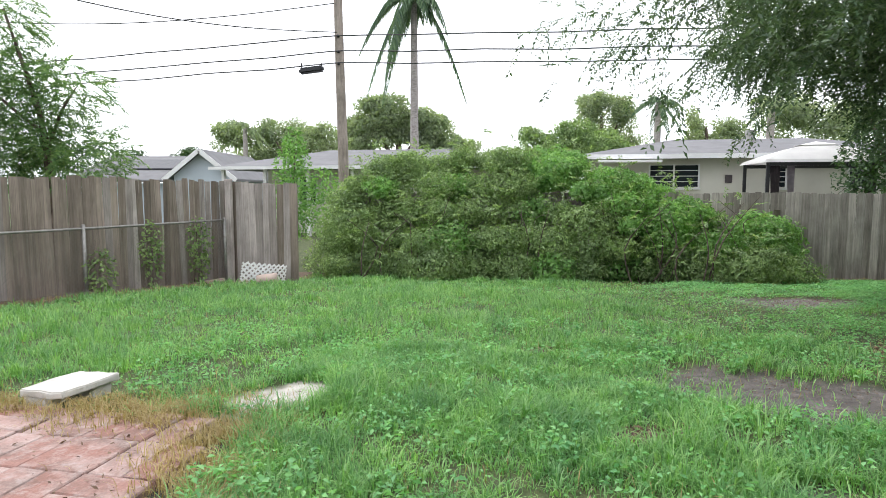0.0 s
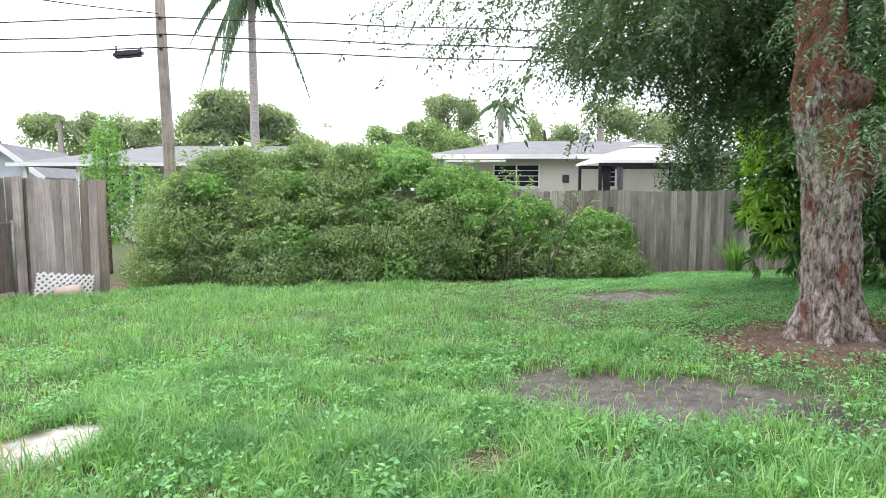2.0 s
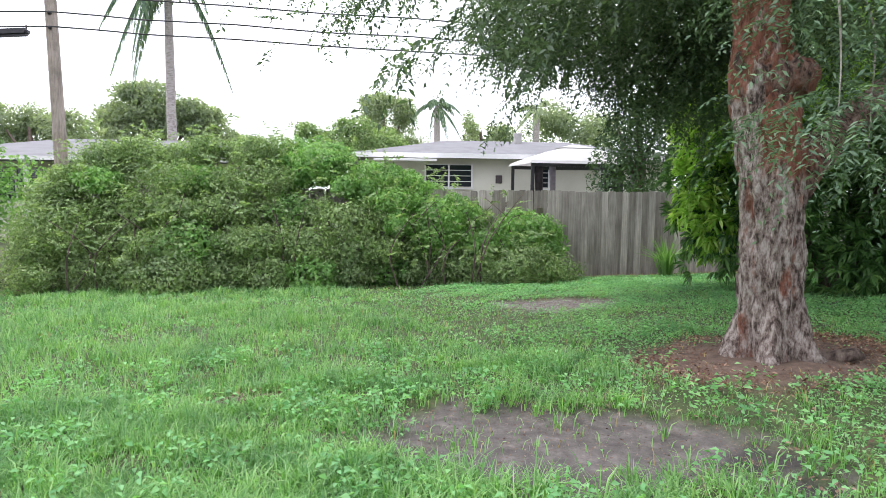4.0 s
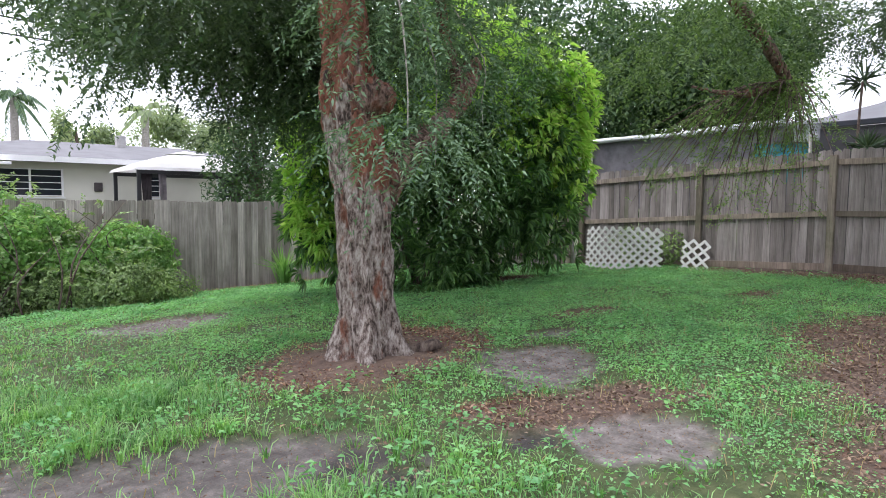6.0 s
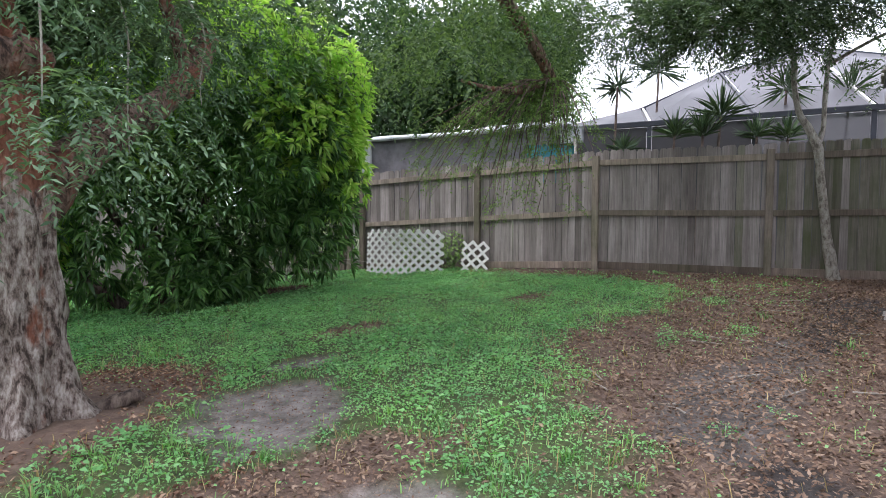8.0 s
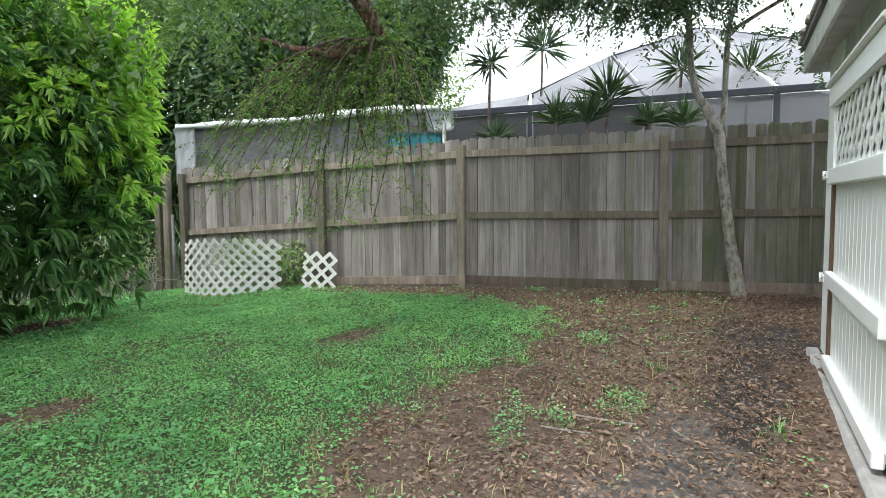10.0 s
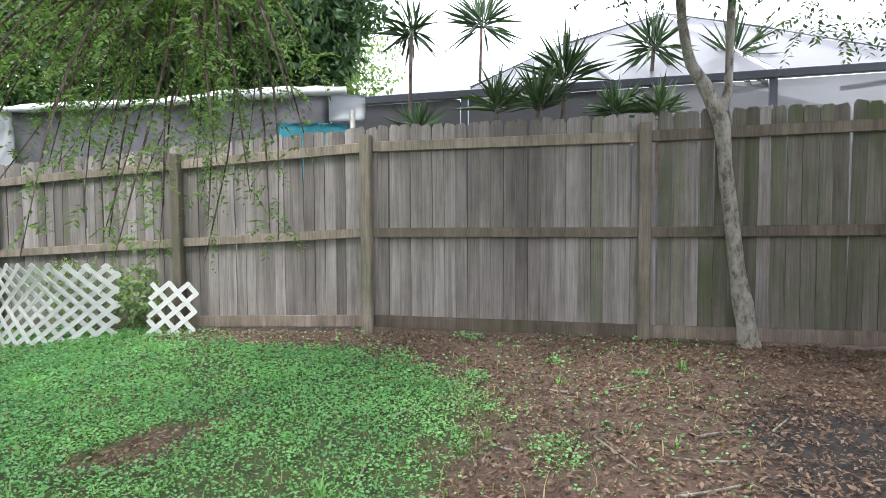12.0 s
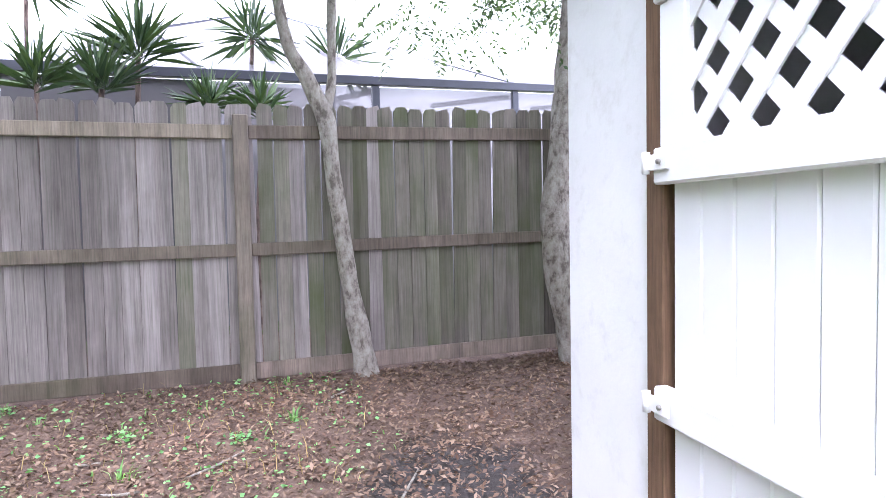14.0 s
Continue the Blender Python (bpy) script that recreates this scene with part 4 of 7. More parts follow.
# ---- the big tree with red-brown bark ----
def big_tree():
    e = thing("tree", (4.65, 4.95, -0.1), "large tree with peeling red-brown bark and feathery drooping leaves", "tree")
    zb = ground_at(4.65, 4.95) - 0.1
    trunk = tube([(4.68, 4.93, zb), (4.66, 4.94, zb + 0.16), (4.65, 4.95, 0.22), (4.63, 4.96, 0.6), (4.61, 4.97, 1.1), (4.57, 4.99, 1.6), (4.52, 5.02, 2.0), (4.5, 5.05, 2.4), (4.5, 5.1, 3.0), (4.55, 5.2, 4.2), (4.8, 5.3, 5.6), (5.0, 5.3, 7.0)],
                 [0.36, 0.285, 0.235, 0.21, 0.21, 0.225, 0.235, 0.18, 0.16, 0.13, 0.1, 0.05], 80, 0.042, 11.0, 10)
    V = trunk[0]
    ang = np.arctan2(V[:, 1] - 4.95, V[:, 0] - 4.65)
    low = np.clip((0.45 - V[:, 2]) / 0.5, 0, 1) ** 2
    out = unit(np.stack([V[:, 0] - 4.65, V[:, 1] - 4.95, np.zeros(len(V))], 1))
    V += out * (low * 0.09 * np.sin(ang * 5 + 0.7) + 0.012 * np.sin(ang * 13 + V[:, 2] * 2))[:, None]
    t = part("trunk", mesh_of("trunk", V, trunk[1], M["bark_red"], True), e)
    for k, (at, r, d) in enumerate((((4.4, 5.02, 2.1), 0.1, (-0.5, -0.15, 0.05)), ((4.6, 4.84, 1.98), 0.14, (0.4, -0.5, 0.1)), ((4.74, 4.9, 1.35), 0.09, (0.45, -0.3, 0.15)))):
        a = np.array(at)
        d = np.array(d)
        part("burl", mesh_of("burl", *tube([a - d * 0.25, a - d * 0.05, a + d * 0.1, a + d * 0.2, a + d * 0.26, a + d * 0.28], [r * 1.5, r * 1.35, r * 1.0, r * 0.75, r * 0.45, r * 0.1], 20, 0.06, 11, 4), M["bark_limb"], True), e, "dark knotted burl")
    limbs = [
        ([(4.66, 4.94, 1.1), (5.0, 5.0, 1.44), (5.6, 5.16, 1.76), (6.3, 5.42, 2.08), (6.8, 5.58, 2.42), (7.1, 5.68, 2.74), (7.18, 5.71, 2.86)], [0.15, 0.15, 0.125, 0.115, 0.125, 0.11, 0.05]),
        ([(6.65, 5.53, 2.2), (6.6, 5.55, 2.6), (6.42, 5.6, 3.2), (6.2, 5.5, 4.2), (6.4, 5.2, 5.2)], [0.07, 0.06, 0.055, 0.045, 0.02]),
        ([(4.5, 5.12, 2.9), (3.6, 5.9, 3.5), (2.6, 6.7, 3.8), (1.6, 7.4, 3.7)], [0.1, 0.07, 0.05, 0.015]),
        ([(4.55, 5.2, 3.8), (6.2, 4.6, 4.6), (8.0, 3.9, 4.4), (9.4, 3.3, 3.5), (10.0, 2.95, 2.85), (10.15, 2.9, 2.6)], [0.12, 0.1, 0.09, 0.08, 0.075, 0.065]),
        ([(4.5, 5.1, 3.1), (4.3, 6.5, 3.8), (4.6, 8.2, 4.0), (5.2, 9.5, 3.6)], [0.1, 0.07, 0.05, 0.015]),
        ([(4.5, 5.1, 3.3), (4.9, 3.7, 4.0), (5.6, 2.3, 4.4), (6.4, 1.2, 4.2)], [0.1, 0.07, 0.05, 0.015]),
        ([(10.05, 2.93, 2.75), (9.8, 3.3, 2.6), (9.6, 3.6, 2.62), (9.45, 3.9, 2.7)], [0.06, 0.055, 0.03, 0.008]),
        ([(4.48, 5.1, 3.3), (3.4, 5.0, 3.7), (2.6, 5.0, 3.65), (1.9, 5.2, 3.3)], [0.09, 0.06, 0.04, 0.012]),
    ]
    for p, r in limbs:
        part("limb", mesh_of("limb", *tube(p, r, 14, 0.2 * r[1], 9, 5), M["bark_limb"], True), e)
    node = np.array((10.1, 2.92, 2.62))
    hang = []
    r = np.random.default_rng(5)
    for k in range(64):
        a = r.uniform(0, 2 * np.pi) if k % 2 else r.normal(1.6, 0.6)
        far = 0.95 + 0.65 * math.sin(a)
        reach, fall = r.uniform(0.35, 1.0) * max(0.5, far) * 1.3, r.uniform(0.4, 1.6)
        dx, dy = math.cos(a) * reach * 0.8, math.sin(a) * reach
        hang.append(node + [(0, 0, 0), (dx * 0.3, dy * 0.3, 0.12 - fall * 0.02), (dx * 0.7 + r.normal(0, 0.06), dy * 0.7 + r.normal(0, 0.06), -fall * 0.42), (dx * 0.98 + r.normal(0, 0.08), dy * 0.98 + r.normal(0, 0.08), -fall * 1.05)])
    O, D = [], []
    for h in hang:
        h = np.array(h)
        for t in r.uniform(0.25, 1.0, 17):
            q = np.array([np.interp(t * 3, range(4), h[:, i]) for i in range(3)])
            way = unit(h[min(3, int(t * 3) + 1)] - h[int(min(t * 3, 2.999))])
            O.append(q), D.append(unit(way * 0.4 + r.normal(0, 0.55, 3)))
    hung = sprays(np.array(O), np.array(D), r.uniform(0.12, 0.28, len(O)), 14, 0.036, 0.017, 0.4)
    for h in hang:
        part("twig", mesh_of("twig", *tube(h, [0.018, 0.012, 0.007, 0.002], 5, 0.004, 20, 3), M["bark_dark"], True), e, "bare dark hanging twig")
    for h in (
        [(4.5, 4.6, 2.9), (4.3, 4.3, 2.5), (4.2, 4.15, 2.0), (4.15, 4.1, 1.65)], [(5.2, 5.0, 3.0), (5.3, 4.8, 2.4), (5.2, 4.7, 1.9), (5.2, 4.7, 1.5)], [(5.6, 4.9, 3.0), (5.9, 4.7, 2.5), (5.8, 4.65, 2.1), (5.75, 4.6, 1.9)]):
        part("twig", mesh_of("twig", *tube(h, [0.008, 0.008, 0.006, 0.003], 6, 0, 1, 3), M["bark_grey"], True), e)

    # crown: clumps of feathery twigs; middle, half sizes, twigs
    def clump(c, rad, n, length=0.42, count=20, L=0.066, W=0.028, droop=0.45):
        n = int(n * 1.1)
        O, d = shell(c, rad, n, 0.2)
        D = unit(d * (0.8, 0.8, 0.25) + rng.normal(0, 0.45, (n, 3)) + (0, 0, -0.15))
        return sprays(O, D, rng.uniform(0.6, 1.25, n) * length, count, L, W, droop)
    dark = [clump(c, r, n) for c, r, n in (
        ((4.5, 6.6, 3.8), (1.6, 1.3, 0.9), 620), ((5.4, 8.7, 3.6), (1.4, 1.2, 1.1), 700), ((3.1, 7.0, 3.9), (0.9, 1.0, 0.5), 170), ((6.1, 7.0, 4.5), (1.4, 1.1, 0.8), 500),
        ((4.7, 5.0, 4.4), (1.5, 1.4, 0.7), 420), ((5.6, 4.4, 3.9), (0.9, 0.8, 0.5), 200), ((7.2, 5.4, 4.5), (1.3, 1.1, 0.7), 320), ((6.6, 3.6, 4.5), (1.3, 1.1, 0.6), 220),
        ((5.6, 9.9, 3.9), (1.3, 0.9, 0.9), 460), ((6.0, 7.7, 3.2), (1.0, 0.9, 0.8), 420), ((4.4, 8.4, 3.2), (0.8, 0.7, 0.5), 120), ((4.9, 9.7, 3.5), (0.9, 0.7, 0.6), 160), ((5.9, 6.9, 2.95), (0.75, 0.6, 0.45), 300), ((6.7, 7.4, 3.4), (0.8, 0.6, 0.5), 240), ((4.8, 7.4, 2.9), (0.6, 0.5, 0.4), 70), ((5.6, 7.8, 2.5), (0.6, 0.5, 0.45), 150), ((5.3, 6.9, 3.2), (0.7, 0.5, 0.4), 110), ((6.3, 7.2, 2.4), (0.6, 0.5, 0.4), 180), ((7.0, 6.4, 3.2), (0.8, 0.7, 0.5), 240))]
    part("crown", mesh_of("crown", *stack(*dark), M["feather"]), e, "dull green feathery foliage")
    low = [clump(c, r, n, 0.4, 20, 0.05, 0.016, 0.6) for c, r, n in (
        ((4.12, 4.1, 1.62), (0.45, 0.38, 0.22), 70), ((4.3, 4.45, 2.55), (0.45, 0.4, 0.45), 90), ((5.25, 4.7, 1.85), (0.5, 0.4, 0.5), 90), ((5.6, 4.55, 2.6), (0.6, 0.5, 0.5), 120), ((4.9, 4.8, 2.9), (0.7, 0.6, 0.4), 100),
        ((3.2, 5.3, 3.3), (0.7, 0.6, 0.35), 90))]
    part("crown", mesh_of("crown", *stack(*low), M["feather_low"]), e, "hanging sprays of feathery leaves")
    light = []
    for k in range(30):
        c = np.array((9.7, 3.7, 3.5)) + r.normal(0, 1, 3) * (0.9, 1.0, 0.4)
        light.append(clump(c, (r.uniform(0.25, 0.55), r.uniform(0.25, 0.55), r.uniform(0.1, 0.22)), 20, 0.46, 20, 0.062, 0.026, r.uniform(0.4, 1.0)))
    # Unseen clumps high over the leaf litter, added only to shade it
    for k in range(26):
        c = np.array((8.6, 0.2, 4.75)) + r.normal(0, 1, 3) * (1.5, 0.8, 0.25)
        light.append(clump(c, (0.7, 0.7, 0.2), 36, 0.46, 20, 0.06, 0.026, 0.6))
    part("crown", mesh_of("crown", *stack(*light), M["feather_mid"]), e, "mid-green drooping foliage, with unseen clumps added for shade")
    part("crown", mesh_of("crown", *hung, M["feather_light"]), e, "yellow-green leaves on the hanging twigs")
    # thin sprays reaching out against the sky
    O, D = [], []
    for a, b, n in (((3.0, 6.9, 3.3), (1.25, 7.1, 2.45), 30), ((2.9, 5.2, 2.9), (1.5, 4.5, 1.68), 16), ((3.2, 5.0, 2.7), (2.1, 4.5, 1.8), 16), ((3.9, 6.6, 2.9), (3.3, 6.95, 1.75), 30), ((3.0, 6.4, 3.3), (1.9, 6.5, 2.7), 40), ((3.3, 6.2, 3.0), (2.3, 6.6, 2.3), 40), ((2.8, 6.8, 3.6), (0.9, 7.4, 2.95), 30), ((2.5, 5.0, 3.6), (1.5, 5.3, 3.05), 14), ((3.4, 7.2, 3.6), (1.7, 8.3, 3.3), 26), ((3.8, 7.6, 3.2), (2.4, 8.3, 2.45), 16), ((4.2, 7.6, 3.3), (3.3, 8.6, 2.3), 22)):
        a, b = np.array(a), np.array(b)
        t = rng.uniform(0, 1, (n, 1))
        O.append(a + (b - a) * t + rng.normal(0, 0.07, (n, 3)))
        D.append(unit((b - a) / np.linalg.norm(b - a) + rng.normal(0, 0.5, (n, 3)) + (0, 0, -0.1)))
    part("crown", mesh_of("crown", *sprays(np.concatenate(O), np.concatenate(D), 0.32, 16, 0.055, 0.024, 0.3), M["feather"]), e, "thin sprays of small leaves")
    return e


big_tree()


# ---- mango-like tree of long leaves ----
def mango():
    e = thing("tree", (9.2, 7.8, -0.2), "dense rounded tree with long glossy leaves and yellow-green new growth", "tree")
    zb = gz(9.3, 7.9)
    stems = [[(9.3, 7.9, zb - 0.1), (9.2, 7.8, 0.5), (9.4, 7.6, 1.5), (9.6, 7.3, 2.8)], [(9.1, 8.1, zb - 0.1), (8.8, 8.2, 0.5), (8.4, 8.5, 1.3), (8.2, 8.6, 2.3)], [(9.3, 8.0, zb - 0.1), (9.0, 8.3, 0.9), (8.8, 8.3, 2.0), (8.8, 8.2, 3.4)], [(8.6, 8.4, zb), (8.0, 8.8, 0.5), (7.4, 9.1, 1.1)]]
    part("trunk", mesh_of("trunk", *joined([tube(s, np.linspace(0.09, 0.03, len(s)), 9, 0.01, 8, 4) for s in stems]), M["bark_dark"], True), e)

    def whorls(c, rad, n, L=0.155, inner=0.45, per=12, lift=0.2):
        n = int(n * 2.0)
        O, d = shell(c, rad, n, inner)
        lump = 1 + 0.2 * np.sin(d[:, 0] * 5 + c[0] * 3) * np.sin(d[:, 2] * 6 + c[2] * 5) + 0.13 * np.sin(d[:, 1] * 9 + d[:, 2] * 7 + c[1])
        O = np.array(c) + (O - np.array(c)) * lump[:, None] + rng.normal(0, 0.06, (n, 3))
        ax = unit(d + rng.normal(0, 0.35, (n, 3)) + (0, 0, 0.2))
        P = np.repeat(O, per, 0)
        A = np.repeat(ax, per, 0)
        R = unit(rng.normal(0, 1, (n * per, 3)))
        D = unit(A * 0.55 + (R - A * (R * A).sum(1, keepdims=True)) * 0.9 + (0, 0, -0.25 + lift))
        q = rng.uniform(0.7, 1.2, n * per)
        return leaves(P + D * 0.02, D, L * q, 0.054 * q * L / 0.2, 0.22, 0.3)
    body = [((9.7, 7.3, 1.5), (1.45, 1.4, 1.6), 420), ((9.9, 7.0, 2.5), (1.25, 1.15, 1.1), 300), ((8.3, 8.5, 1.3), (1.2, 1.15, 1.5), 330), ((7.75, 8.95, 1.2), (0.6, 0.65, 1.1), 120), ((8.8, 8.2, 3.1), (1.7, 1.5, 1.3), 420), ((8.9, 7.2, 0.3), (0.95, 0.5, 0.6), 130), ((10.2, 6.4, 1.1), (0.6, 0.6, 0.9), 90), ((10.4, 6.45, 2.1), (0.5, 0.45, 1.0), 110)]
    part("crown", mesh_of("crown", *stack(*[whorls(*b) for b in body]), M["broad"]), e, "dark green drooping long leaves")
    tips = [((10.5, 6.2, 2.0), (0.4, 0.35, 0.8), 90), ((10.5, 6.15, 2.9), (0.45, 0.4, 0.6), 80), ((10.35, 6.6, 2.6), (0.5, 0.5, 0.8), 90), ((9.8, 6.3, 2.2), (0.8, 0.45, 0.6), 82), ((7.4, 8.7, 1.3), (0.42, 0.4, 0.7), 75), ((7.3, 8.6, 2.2), (0.5, 0.5, 0.7), 51), ((9.0, 7.2, 3.4), (1.2, 0.8, 0.9), 135), ((10.2, 6.6, 3.4), (0.7, 0.6, 0.5), 75), ((10.55, 6.3, 2.4), (0.42, 0.4, 0.85), 105), ((8.3, 7.9, 2.4), (0.8, 0.6, 0.8), 90), ((7.4, 8.65, 0.8), (0.36, 0.4, 0.45), 54)]
    part("crown", mesh_of("crown", *stack(*[whorls(*b, 0.15, 0.8, 12, 0.3) for b in tips]), M["flush"]), e, "yellow-green young leaves")


mango()


# ---- the overgrown hedge ----
def hedge():
    U, Vv = np.array((0.974, -0.225)), np.array((0.225, 0.974))
    fpt = lambda u, v, z: (0.155 + u * U[0] + v * Vv[0], 0.41 + u * U[1] + v * Vv[1], z)

    def clump(u, v, z, ru, rv, rz, n, L, W):
        d = unit(rng.normal(0, 1, (n, 3)))
        lump = 1 + 0.16 * np.sin(d[:, 0] * 5 + u) * np.sin(d[:, 2] * 6 + z * 3) + 0.1 * np.sin(d[:, 1] * 9 + d[:, 0] * 7)
        q = (rng.uniform(0.2, 1.0, n) ** 0.4 * lump)[:, None]
        o = d * q * (ru, rv, rz)
        P = np.stack([o[:, 0] * U[0] + o[:, 1] * Vv[0], o[:, 0] * U[1] + o[:, 1] * Vv[1], o[:, 2]], 1) + (0.155 + u * U[0] + v * Vv[0], 0.41 + u * U[1] + v * Vv[1], z)
        P = P[P[:, 2] > -0.55]
        out = unit(P - P.mean(0))
        R = rng.normal(0, 1, (len(P), 3))
        D = unit(R - out * (R * out).sum(1, keepdims=True) * 0.8 + out * 0.25)
        s = rng.uniform(0.6, 1.4, len(P))
        return leaves(P, D, L * s, W * s, 0.2, 0.1, unit(out + rng.normal(0, 0.45, (len(P), 3)) + (0, 0, 0.25)))
    a = thing("hedge", (1.5, 12.4, -0.5), "overgrown olive-green hedge sprawling over the back fence", "hedge")
    b = thing("vine", (3.0, 12.9, -0.5), "bright green vine heaped over the hedge and fence", "vine")
    tops = ([-6.3, -5.3, -4.7, -2.6, -1.7, -0.4, 0.2, 1.1, 1.8, 2.5, 3.5, 3.9], [0.6, 1.4, 2.15, 2.2, 2.25, 2.15, 1.85, 1.6, 1.2, 0.95, 0.8, 0.45])
    r = random.Random(17)
    olive, bright = [], []
    for row, t in enumerate((0.03, 0.26, 0.5, 0.74, 0.9, 0.97)):
        for u in np.arange(-5.5 + 0.2 * (row % 2), 3.75, 0.4):
            u = u + r.uniform(-0.24, 0.24)
            H = float(np.interp(u, *tops))
            rad = r.uniform(0.24, 0.56) * (1.05 if t < 0.6 else 0.85)
            z = -0.35 + (H - rad * 0.8 + 0.35) * t
            v = 11.75 + 1.35 * t ** 1.5 + 0.35 + r.uniform(-0.42, 0.42)
            c = (u, v, z, rad * r.uniform(1.0, 1.4), rad, rad * r.uniform(0.65, 0.95), int(4600 * rad))
            # Vine clumps top right and scattered; their brighter colour also stands for sun
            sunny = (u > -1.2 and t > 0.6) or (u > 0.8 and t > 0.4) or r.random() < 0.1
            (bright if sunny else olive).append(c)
    for k in range(30):
        u = r.uniform(-5.2, 3.4)
        H = float(np.interp(u, *tops))
        olive.append((u, 12.5 + r.uniform(0, 0.8), r.uniform(-0.1, max(0.1, H - 0.5)), 0.6, 0.5, 0.5, 420))
    ends_o, ends_d = [], []
    for k in range(420):
        u = r.uniform(-5.8, 3.8)
        H = float(np.interp(u, *tops))
        t = r.uniform(0.05, 1.0)
        ends_o.append(fpt(u, 11.65 + 1.3 * t ** 1.5 + r.uniform(-0.1, 0.3), -0.3 + (H + 0.35) * t + r.uniform(-0.1, 0.12)))
        ends_d.append((r.gauss(0, 0.6), -0.5 + r.gauss(0, 0.4), 0.45 + r.gauss(0, 0.4)))
    shoots = sprays(np.array(ends_o), unit(np.array(ends_d)), rng.uniform(0.2, 0.5, 420), 14, 0.07, 0.036, 0.25)
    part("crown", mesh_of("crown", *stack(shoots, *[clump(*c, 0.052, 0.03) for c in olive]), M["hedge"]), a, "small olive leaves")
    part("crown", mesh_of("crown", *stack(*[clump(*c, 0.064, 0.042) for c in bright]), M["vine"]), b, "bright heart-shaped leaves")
    for k in range(7):
        u = -1.0 + 0.65 * k
        part("stem", mesh_of("stem", *tube([fpt(u, 12.6, -0.6), fpt(u + 0.1, 12.5, 0.1), fpt(u - 0.05, 12.4, 0.6), fpt(u + 0.15, 12.25, 0.75)], [0.016, 0.012, 0.008, 0.004], 6, 0, 1, 3), M["bark_dark"], True), b, "thin woody vine stem")
    for k in range(46):
        u, v = rng.uniform(-4.6, 3.2), rng.uniform(11.6, 13)
        x, y = 0.155 + u * U[0] + v * Vv[0], 0.41 + u * U[1] + v * Vv[1]
        h = rng.uniform(0.8, 1.7)
        part("stem", mesh_of("stem", *tube([(x, y, -0.6), (x + rng.normal(0, 0.15), y + rng.normal(0, 0.1), -0.5 + h * 0.5), (x + rng.normal(0, 0.4), y + rng.normal(0, 0.2), -0.5 + h)], [0.018, 0.013, 0.005], 5, 0, 1, 3), M["bark_dark"], True), a)


hedge()


# ---- smaller trees and plants ----
def leafy(c, rad, n, L, W, inner=0.3, droop=0.15):
    O, d = shell(c, rad, n, inner)
    return leaves(O, unit(d * 0.5 + rng.normal(0, 0.8, (n, 3))), rng.uniform(0.7, 1.3, n) * L, rng.uniform(0.7, 1.3, n) * W, 0.2, droop, unit(d + rng.normal(0, 0.45, (n, 3)) + (0, 0, 0.3)))


def feathery(c, rad, n, length=0.4, count=18, L=0.06, W=0.024, droop=0.3):
    O, d = shell(c, rad, n, 0.2)
    return sprays(O, unit(d * (1, 1, 0.4) + rng.normal(0, 0.4, (n, 3))), rng.uniform(0.6, 1.2, n) * length, count, L, W, droop)


def woods(c, rad, n, L, W):
    """A crown of many small uneven clumps inside an ellipsoid, thinner towards the rim."""
    k = 14
    O, d = shell(c, np.array(rad) * 0.78, k, 0.15)
    out = []
    for o in O:
        q = rng.uniform(0.3, 0.55)
        out.append(leafy(o, np.array(rad) * (q, q, q * 0.8), 2 * n // k, L * 0.66, W * 0.66, 0.1))
    return stack(*out)


def tree(label, trunks, radii, sets, leaf_mat, bark_mat, name="tree", group=""):
    e = thing(name, trunks[0][0], label, "tree", group)
    for p, r in zip(trunks, radii):
        part("trunk" if p is trunks[0] else "limb", mesh_of("trunk", *tube(p, r, 12, 0.12 * max(r), 9, 5), bark_mat, True), e)
    part("crown", mesh_of("crown", *stack(*sets), leaf_mat), e)
    return e


